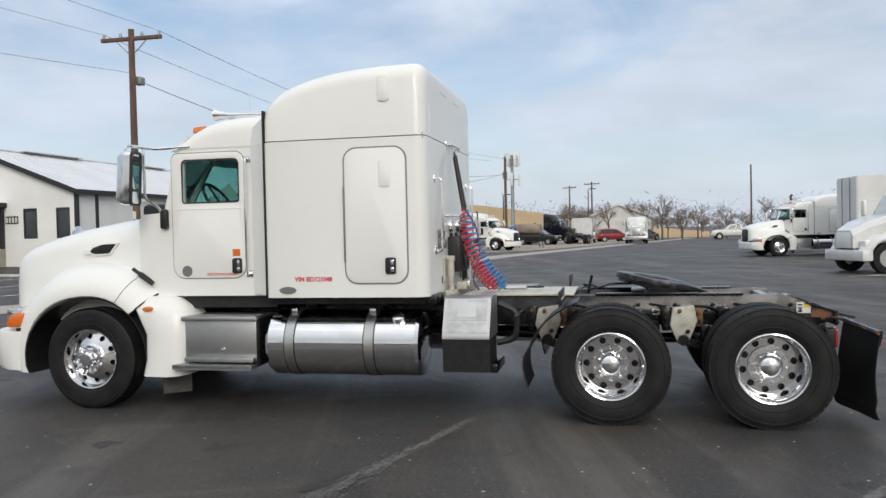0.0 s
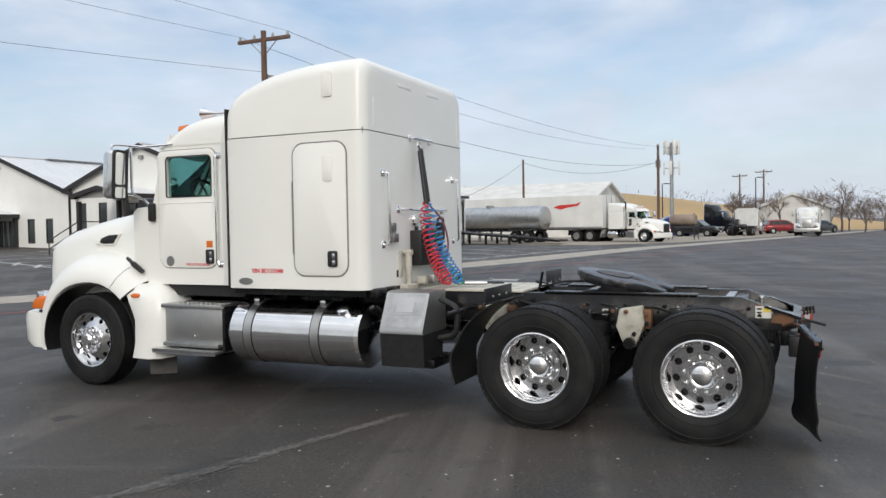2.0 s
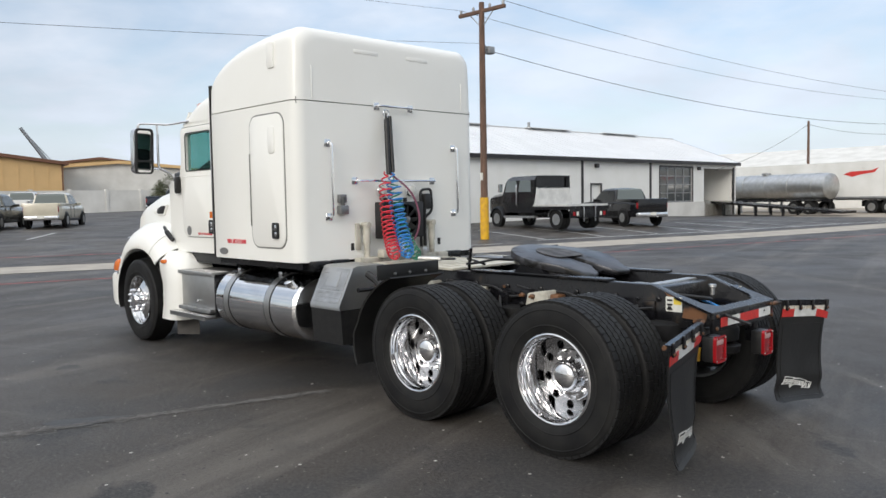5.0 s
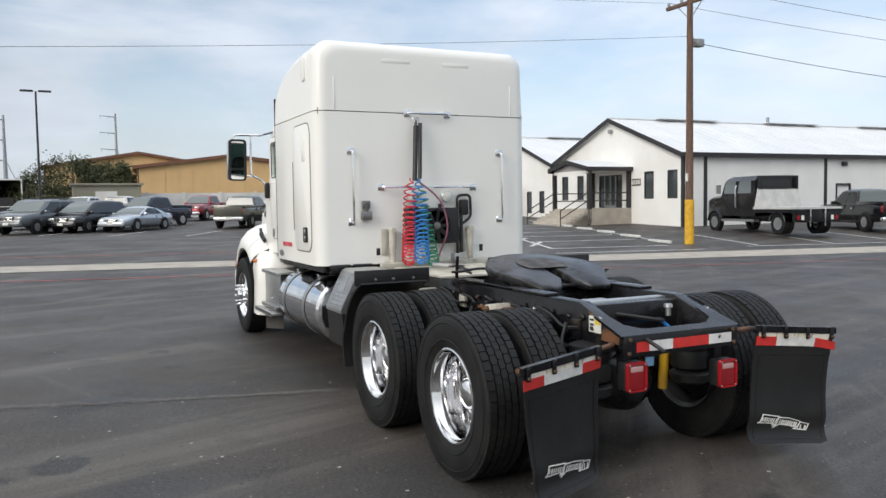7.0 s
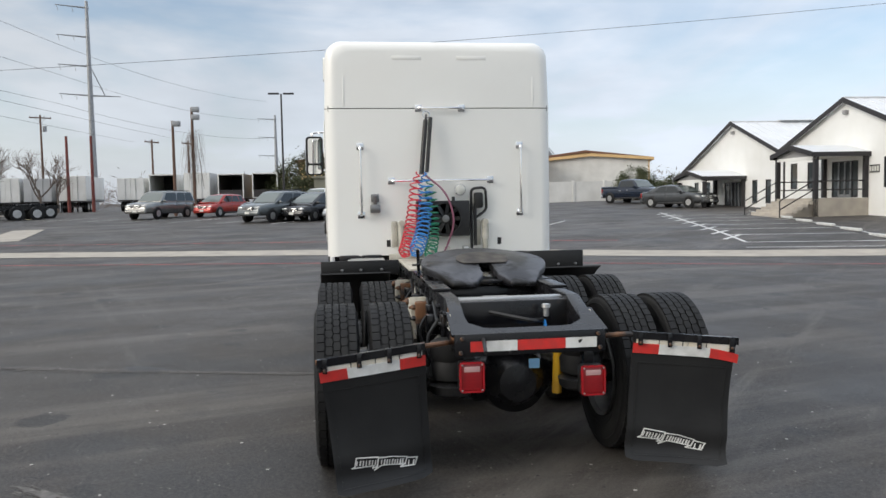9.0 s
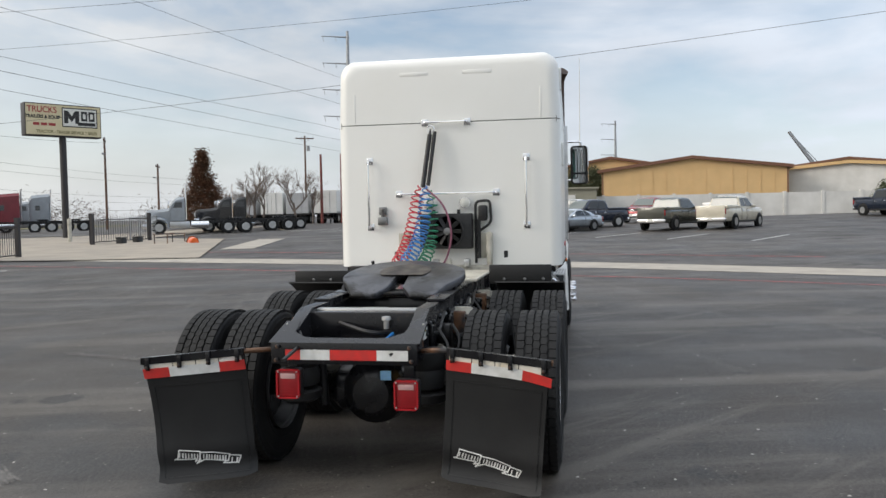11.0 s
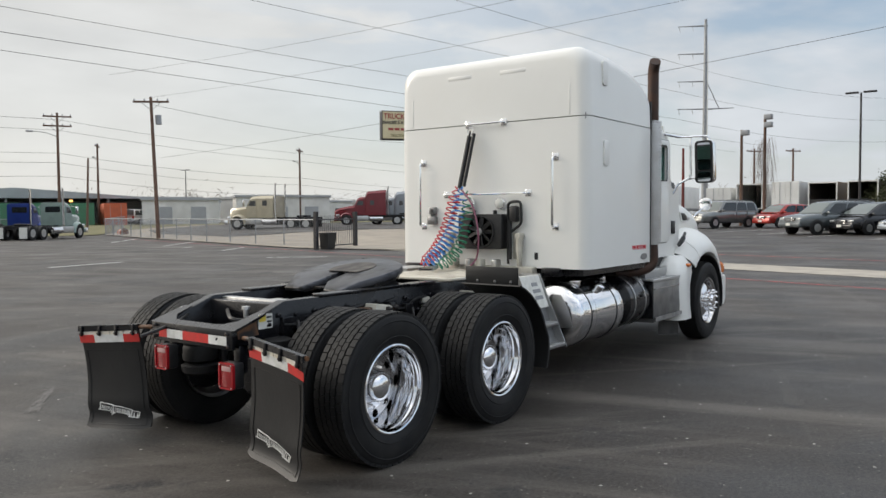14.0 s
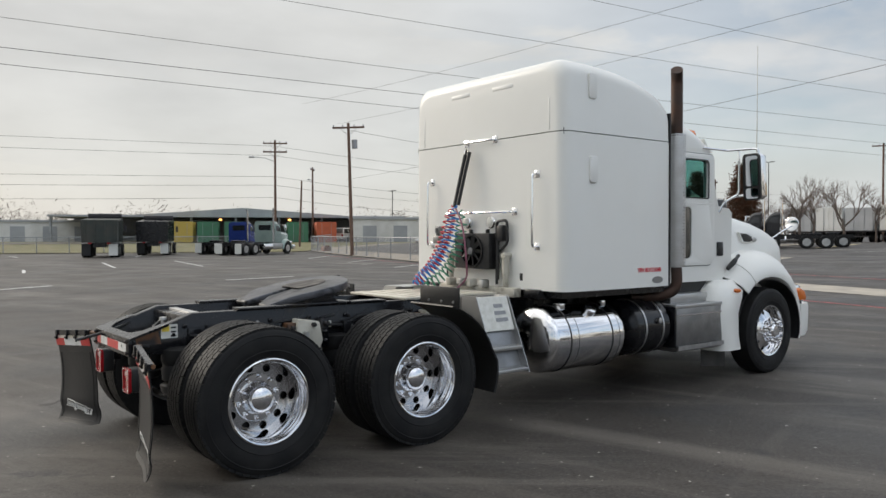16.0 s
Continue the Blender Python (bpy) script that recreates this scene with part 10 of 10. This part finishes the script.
# street lines along the poles
for z, sg in ((11.0, 0.5), (10.0, 0.6), (7.8, 0.9), (6.9, 1.0), (5.6, 1.0)):
    wire((90, -92, z), (-28.2, -70.2, z), sg, 0.016)
    wire((-28.2, -70.2, z), (-61.2, -72.2, z - 1.2), sg * 0.5, 0.016)
    wire((-61.2, -72.2, z - 1.2), (-140, -75, z - 1.5), sg, 0.016)
wire((-22.8, -46.6, 9.8), (-60, -45.7, 9.4), 0.8, 0.014)


# ---- fence, gates, sign ----
def chain_fence(pts, label):
    f = base("chain_fence", pts[0][0], pts[0][1], 0, label, "fence", kind="")
    o = Vector((pts[0][0], pts[0][1], 0))
    mv, mf = [], []
    for a, b in zip(pts, pts[1:]):
        va, vb = Vector(flat(a)) - o, Vector(flat(b)) - o
        n = max(1, int((vb - va).length / 2.6))
        for k in range(n):
            p = va.lerp(vb, k / n)
            part("post", tube([p, p + Vector((0, 0, 1.5))], 0.04, 6), M_GALV, f)
        part("top_rail", tube([va + Vector((0, 0, 1.45)), vb + Vector((0, 0, 1.45))], 0.03, 6), M_GALV, f)
        d = (vb - va)
        m = int(d.length / 0.16)
        for k in range(m):
            for s in (0, 1):
                p = va.lerp(vb, (k + 0.5) / m)
                q = p + d.normalized() * (0.7 if s else -0.7)
                i0 = len(mv)
                w = Vector((d.y, -d.x, 0)).normalized() * 0.004
                e = d.normalized() * 0.004
                for z, c in ((0.05, p), (1.44, q)):
                    mv.extend(tuple(c + o2 + Vector((0, 0, z))) for o2 in (e, w - e, -w - e))
                mf.extend((i0 + j, i0 + (j + 1) % 3, i0 + 3 + (j + 1) % 3, i0 + 3 + j) for j in range(3))
    mm = bpy.data.meshes.new("wire_mesh")
    mm.from_pydata(mv, [], mf)
    mm.materials.append(M_GALV)
    tagged(part("wire_mesh", mm, None, f), kind="stuff")
    return f


FENCE = [(-16.6, -23.3), (-18.2, -25.0), (-20.4, -37.0), (-23.6, -48.0), (-27.4, -60.8), (-33.0, -67.0)]
chain_fence(FENCE, "grey chain-link fence round the truck yard")
chain_fence([(-26, -71), (-8, -70), (12, -76), (45, -84)], "grey chain-link fence behind the dump trucks")
chain_fence([(-34.8, -27.5), (-45, -31)], "grey chain-link fence beyond the gate")


def bar_gate(a, b, label):
    va, vb = Vector(flat(a)), Vector(flat(b))
    g = base("bar_gate", va.x, va.y, va.z, label, "gate", "black bar gates")
    d = vb - va
    n = int(d.length / 0.16)
    for k in range(n + 1):
        p = d * (k / n)
        part("bar", tube([p + Vector((0, 0, 0.12)), p + Vector((0, 0, 1.65))], 0.014, 5), M_TRIM, g)
    for z in (0.15, 1.45):
        part("rail", tube([Vector((0, 0, z)), d + Vector((0, 0, z))], 0.03, 6), M_TRIM, g)
    for p in (Vector((0, 0, 0)), d):
        part("gate_post", bm_box(p.x - 0.09, p.x + 0.09, p.y - 0.09, p.y + 0.09, 0, 1.85), M_TRIM, g)
    return g


bar_gate((-16.6, -23.3), (-19.8, -23.7), "black steel bar gate standing open")
bar_gate((-30.3, -27.2), (-34.2, -25.8), "black steel bar gate leaf at the entrance")
bar_gate((-29.5, -26.6), (-30.3, -27.2), "short black steel bar gate leaf")
bin_ = base("waste_bin", -17.2, -23.1, 0, "dark plastic waste bin beside the gate", "bin")
part("bin_body", skin([[(-w, -w, z), (w, -w, z), (w, w, z), (-w, w, z)] for w, z in ((0.24, 0), (0.3, 0.75))]), M_PLASTIC, bin_)
part("bin_lid", bm_box(-0.32, 0.32, -0.32, 0.32, 0.75, 0.82, 0.02), M_PLASTIC, bin_)
for x, y in ((-30.8, -25.6), (-32.2, -25.4)):
    cb = base("utility_box", x, y, 0, "dark gate control box on the ground", "box", "boxes at the gate")
    part("housing", bm_box(-0.26, 0.26, -0.2, 0.2, 0, 0.6, 0.04), M_PLASTIC, cb)
    part("cap", bm_box(-0.29, 0.29, -0.23, 0.23, 0.6, 0.65), M_PLASTIC, cb)
bol = base("bollard", -32.5, -30.2, 0, "cream steel bollard at the entrance", "bollard")
part("post", tube([(0, 0, 0), (0, 0, 1.75)], 0.12, 12), M_CREAM, bol)
part("cap", bm_lathe_at([(0, 0.12), (0.06, 0.09), (0.09, 0.001)], (0, 0, 1.75), "z", 12), M_CREAM, bol)
table = base("steel_frame_table", -31.0, -22.6, 0, "rusty low steel frame standing by the gate", "frame")
for x in (-1.0, 1.0):
    for y in (-0.4, 0.4):
        part("leg", tube([(x, y, 0), (x, y, 0.8)], 0.03, 6), M_RUST, table)
part("top_rail", tube([(-1.1, 0.4, 0.8), (1.1, 0.4, 0.8)], 0.03, 6), M_RUST, table)
part("top_rail", tube([(-1.1, -0.4, 0.8), (1.1, -0.4, 0.8)], 0.03, 6), M_RUST, table)
M_ORANGE = surface("orange_plastic", (0.75, 0.13, 0.02), 0.45, col2=(0.6, 0.10, 0.02), scale=3)
for x, y, turn in ((-30.6, -20.9, 215), (-27.9, -59.0, 80)):
    bl = base("traffic_drum", x, y, 0.31, "orange traffic drum with a white band lying on its side", "traffic drum", "orange drums", turn)
    part("drum", bm_lathe_at([(-0.5, 0.01), (-0.49, 0.23), (-0.2, 0.25), (-0.18, 0.27), (0.1, 0.27), (0.12, 0.29), (0.42, 0.31), (0.44, 0.01)], (0, 0, 0), "x", 20), M_ORANGE, bl)
    part("white_band", bm_lathe_at([(-0.12, 0.272), (-0.12, 0.278), (0.04, 0.278), (0.04, 0.272)], (0, 0, 0), "x", 20), M_WHITETAPE, bl)
    part("rubber_base", bm_lathe_at([(0.44, 0.05), (0.44, 0.36), (0.52, 0.36), (0.52, 0.05)], (0, 0, 0), "x", 20), M_BROWNTRIM, bl)

sg = base("pylon_sign", -35.8, -34.6, 0, "yellowed roadside sign on a dark steel pole", "sign", turn=0)
M_SIGN = surface("yellowed_sign_face", (0.62, 0.55, 0.36), 0.5, col2=(0.55, 0.48, 0.30), scale=0.8)
M_SIGNRED = surface("faded_sign_red", (0.30, 0.04, 0.04), 0.6)
M_SIGNGREEN = surface("faded_olive_ink", (0.22, 0.20, 0.10), 0.6)
# the face looks towards the yard
fdir = Vector((11.2 + 35.8, 3.0 + 34.6)).normalized()
sg.matrix_world = frame2((-36.6, -33.4, 0.15), Vector((fdir.y, -fdir.x)), fdir)
sg.matrix_world = sg.matrix_world @ Matrix.Rotation(radians(14), 4, "Z") @ Matrix.Translation((0, 0, 0.3)) @ Matrix.Diagonal((0.88, 1, 1, 1))
part("pole", tube([(0, 0, -0.3), (0, 0, 7.0)], 0.25, 16), M_TRIM, sg)
cab_s = part("cabinet", bm_box(-2.75, 2.75, -0.45, 0.45, 6.9, 9.05, 0.03), M_TRIM, sg, "dark sign cabinet")
part("sign_face", bm_box(-2.68, 2.68, 0.45, 0.47, 6.97, 8.98), M_SIGN, cab_s)
part("sign_back", bm_box(-2.68, 2.68, -0.47, -0.45, 6.97, 8.98), M_SIGN, cab_s)


def sign_text(body, size, mat, x, z):
    return lettering(body, size, mat, cab_s, pose(x, 0.474, z, 90, 0, 180), "sign_lettering", 0.004, bold=0.012)


sign_text("TRUCKS", 0.56, M_SIGNRED, 1.55, 8.62)
sign_text("TRAILERS & EQUIP", 0.30, M_INK, 1.5, 8.15)
for xa, xb in ((0.62, 1.12), (1.22, 1.66), (1.76, 2.2)):
    part("number_bar", bm_box(xa, xb, 0.472, 0.478, 7.58, 7.76), M_SIGNRED, cab_s)
sign_text("TRACTOR - TRAILER SERVICE & SALES", 0.26, M_SIGNGREEN, -0.2, 7.18)
lg = part("logo_panel", bm_box(-2.45, 0.15, 0.472, 0.478, 7.55, 8.85), M_INK, cab_s)
part("logo_field", bm_box(-2.38, 0.08, 0.479, 0.483, 7.62, 8.78), M_STICKER, lg)
part("logo_shape", plate([(0.0, 8.65), (0.0, 7.8), (-0.3, 7.8), (-0.3, 8.2), (-0.55, 7.9), (-0.8, 8.2), (-0.8, 7.8), (-1.1, 7.8), (-1.1, 8.65), (-0.8, 8.65), (-0.55, 8.3), (-0.3, 8.65)][::-1], 0.484, 0.49), M_INK, lg)
for x in (-1.25, -1.8):
    part("logo_shape", plate(rect(x - 0.45, x, 8.0, 8.65), 0.484, 0.49, [rect(x - 0.33, x - 0.12, 8.15, 8.5)[::-1]]), M_INK, lg)
part("logo_shape", plate(rect(-2.3, -1.0, 7.68, 7.9), 0.484, 0.49), M_INK, lg)


# ---- trees ----
def bare_tree_meshes(seed, h, spread):
    rng = random.Random(seed)
    trunk, tv, tf = bmesh.new(), [], []

    def grow(p, d, length, r, level):
        q = p + d * length
        mid = p.lerp(q, 0.5) + Vector((rng.uniform(-1, 1), rng.uniform(-1, 1), 0)) * length * 0.06
        if level < 2:
            tube([p, mid, q], [r, r * 0.85, r * 0.68], 6, trunk)
        else:
            u = d.orthogonal().normalized()
            w = d.cross(u)
            i0 = len(tv)
            for c, rr in ((p, r), (mid, r * 0.85), (q, r * 0.6)):
                tv.extend(tuple(c + u * rr * math.cos(2.094 * j) + w * rr * math.sin(2.094 * j)) for j in range(3))
            tf.extend((i0 + 3 * g + j, i0 + 3 * g + (j + 1) % 3, i0 + 3 * g + 3 + (j + 1) % 3, i0 + 3 * g + 3 + j) for g in (0, 1) for j in range(3))
        if level >= 5:
            return
        n = 3
        for _ in range(n + (1 if level in (1, 2) else 0)):
            nd = (d + Vector((rng.uniform(-1, 1), rng.uniform(-1, 1), rng.uniform(-0.35, 0.7))) * spread).normalized()
            grow(p.lerp(q, rng.uniform(0.55, 1.0)), nd, length * rng.uniform(0.6, 0.82), r * 0.56, level + 1)
    grow(Vector((0, 0, -0.1)), Vector((0.03, 0, 1)).normalized(), h * 0.26, h * 0.0155, 0)
    crown = bpy.data.meshes.new("crown")
    crown.from_pydata(tv, [], tf)
    crown.materials.append(M_TWIG)
    return mesh_from("trunk", trunk, M_BARK), crown


TREES = [bare_tree_meshes(3, 8.5, 0.75), bare_tree_meshes(8, 7.5, 0.85)]


def bare_tree(x, y, s, k, turn):
    t = base("bare_tree", x, y, height(x, y), "leafless winter tree with fine twigs", "tree", "bare trees")
    t.matrix_world = pose(x, y, height(x, y), 0, 0, turn) @ Matrix.Scale(s, 4)
    part("trunk", TREES[k][0], None, t)
    part("crown", TREES[k][1], None, t)


for k, (x, y, s) in enumerate(((-58, -35, 0.9), (-62, -31.5, 0.8), (-66, -37, 0.85), (-72, -40, 0.9), (-78, -36, 0.95), (-86, -44, 1.0), (-69.5, -27.5, 0.85), (-58.0, -25.2, 1.2), (-60.0, -30.0, 1.15), (-59.7, -31.2, 0.8), (-64.4, -30.9, 0.95), (8.6, 97, 1.15), (11.6, 101, 1.15), (14.0, 99, 0.95), (16.5, 104, 0.9), (8, 112, 1.2), (4.6, 100, 1.0), (2.6, 104, 1.05), (0.5, 101, 0.95), (6, 110, 1.1), (-1.5, 108, 1.0), (-4, 132, 0.7), (-1, 138, 0.75), (3, 134, 0.7), (5.5, 140, 0.75), (9, 132, 0.65), (13, 138, 0.7), (17, 134, 0.65), (21, 140, 0.7), (25, 136, 0.6), (29, 140, 0.6), (10.5, 107, 0.8), (12.5, 103, 0.7), (15, 112, 0.75), (18, 114, 0.6), (20.5, 112, 0.6), (0, 106, 0.7), (6, 122, 0.9), (-2, 118, 1.1), (3, 128, 1.2), (20, 102, 0.85), (23, 106, 0.8), (27, 114, 1.1), (31, 116, 0.9), (38, 120, 0.9), (46, 124, 0.9), (0, 124, 1.0),
                              (-30, 72, 0.9), (-26, 118, 1.0), (-40, -128, 1.2), (-60, -126, 1.0), (-20, -130, 1.1), (-82, -124, 1.1), (10, -126, 1.2), (34, -120, 1.1), (60, -125, 1.2), (-100, -110, 1.0), (-58, 36, 0.6), (-62, 33, 0.5), (-54, 33, 0.5))):
    bare_tree(x, y, s, k % 2, 47 * k)


def leafy_crown(seed, shape, n, size, mat, name):
    """Many small leaf quads filling a shape given by a function of a random point, in clumps with gaps."""
    rng = random.Random(seed)
    vs, fs = [], []
    for _ in range(n):
        c = shape(rng)
        for _ in range(26):
            p = Vector(c) + Vector((rng.gauss(0, 1), rng.gauss(0, 1), rng.gauss(0, 0.8))) * size * 2.4
            u = Vector((rng.uniform(-1, 1), rng.uniform(-1, 1), rng.uniform(-1, 1))).normalized()
            v = u.orthogonal().normalized()
            s = size * rng.uniform(0.5, 1.2)
            i = len(vs)
            vs += [p - u * s, p + v * s * 0.5, p + u * s, p - v * s * 0.5]
            fs.append((i, i + 1, i + 2, i + 3))
    me = bpy.data.meshes.new(name)
    me.from_pydata([tuple(v) for v in vs], [], fs)
    me.materials.append(mat)
    return me


def cone_shape(h, r):
    def f(rng):
        z = rng.random() ** 1.4
        a, rr = rng.uniform(0, 2 * math.pi), r * (1 - z) * math.sqrt(rng.uniform(0.15, 1.0)) * rng.uniform(0.75, 1.1)
        return rr * math.cos(a), rr * math.sin(a), 0.8 + z * (h - 0.8)
    return f


def bush_shape(rx, ry, h):
    def f(rng):
        a, b = rng.uniform(0, 2 * math.pi), rng.random()
        rr = math.sqrt(rng.uniform(0.1, 1))
        z = h * (0.12 + 0.88 * b) * (0.75 + 0.25 * math.sin(3 * a + 1))
        k = math.sqrt(max(0.05, 1 - (z / h) ** 2))
        return rx * rr * k * math.cos(a), ry * rr * k * math.sin(a), z
    return f


cyp = base("bald_cypress", -55.5, -33.0, height(-55.5, -33), "rust-brown conical tree keeping its dead leaves", "tree")
part("trunk", tube([(0, 0, 0), (0, 0, 3), (0.05, 0, 6.6)], [0.20, 0.13, 0.03], 8), M_BARK, cyp)
for k in range(16):
    a, z = 2.4 * k, 1.2 + 0.32 * k
    part("limb", tube([(0, 0, z), (math.cos(a) * (2.2 - 0.13 * k), math.sin(a) * (2.2 - 0.13 * k), z + 0.4)], [0.05, 0.015], 5), M_BARK, cyp)
part("crown", leafy_crown(5, cone_shape(7.0, 2.7), 900, 0.10, M_LEAF_RUST, "crown"), None, cyp)
for k, (x, y, rx, ry, h) in enumerate(((-74, -2.4, 4.5, 6.2, 5.9), (-80, 2.0, 4.0, 4.5, 5.6), (-58.5, 27.0, 2.2, 2.6, 3.0), (-56.5, 30.0, 1.6, 1.8, 2.2), (-60, 34, 2.0, 2.0, 2.4))):
    b_ = base("evergreen_tree" if h > 4 else "shrub", x, y, height(x, y), "dark evergreen live oak behind the car park" if h > 4 else "dark evergreen shrub by the wall", "tree" if h > 4 else "shrub", "evergreens")
    part("trunk", tube([(0, 0, 0), (0.1, 0, h * 0.4), (0, 0.1, h * 0.8)], [0.25, 0.18, 0.05], 8), M_BARK, b_)
    for j in range(7):
        a = 0.9 * j
        part("limb", tube([(0, 0, h * 0.25), (rx * 0.6 * math.cos(a), ry * 0.6 * math.sin(a), h * (0.45 + 0.05 * j))], [0.12, 0.03], 5), M_BARK, b_)
    part("crown", leafy_crown(20 + k, bush_shape(rx, ry, h), 900 if h > 4 else 400, 0.13 if h > 4 else 0.08, M_LEAF_DARK, "crown"), None, b_)
# far tree line round the horizon: many small twig clumps, one object
rng_f = random.Random(7)
vs_f, fs_f = [], []
for k in range(760):
    a = rng_f.uniform(0, 2 * math.pi)
    r = rng_f.uniform(210, 300)
    cx, cy = r * math.cos(a), r * math.sin(a)
    hh = rng_f.uniform(4.5, 10.0)
    for _ in range(130):
        p = Vector((cx + rng_f.gauss(0, 3.0), cy + rng_f.gauss(0, 3.0), abs(rng_f.gauss(hh * 0.5, hh * 0.28))))
        u = Vector((rng_f.uniform(-1, 1), rng_f.uniform(-1, 1), rng_f.uniform(0.0, 1.2))).normalized()
        v = u.orthogonal().normalized()
        i = len(vs_f)
        s = rng_f.uniform(0.35, 1.1)
        vs_f += [p - u * s, p + v * s * 0.10, p + u * s, p - v * s * 0.10]
        fs_f.append((i, i + 1, i + 2, i + 3))
me_f = bpy.data.meshes.new("far_woods")
me_f.from_pydata([tuple(v) for v in vs_f], [], fs_f)
me_f.materials.append(M_TWIG)
tagged(new("far_woods", me_f), "distant line of bare winter woods on the horizon", "woods", kind="stuff")
# crane over the roofs
crane = base("crawler_crane", -141, 47.5, 0, "distant lattice crane boom over the roofs", "crane")
part("boom", tube([(0, -2, 5), (0, -9.5, 15.5)], [0.5, 0.3], 4), M_GALV, crane)
part("stay", tube([(0, -2.5, 7.5), (0, -9.5, 15.5)], 0.08, 4), M_GALV, crane)
part("house", bm_box(-1.5, 1.5, -3, 2, 0, 5.5, 0.2), M_YELLOW, crane)
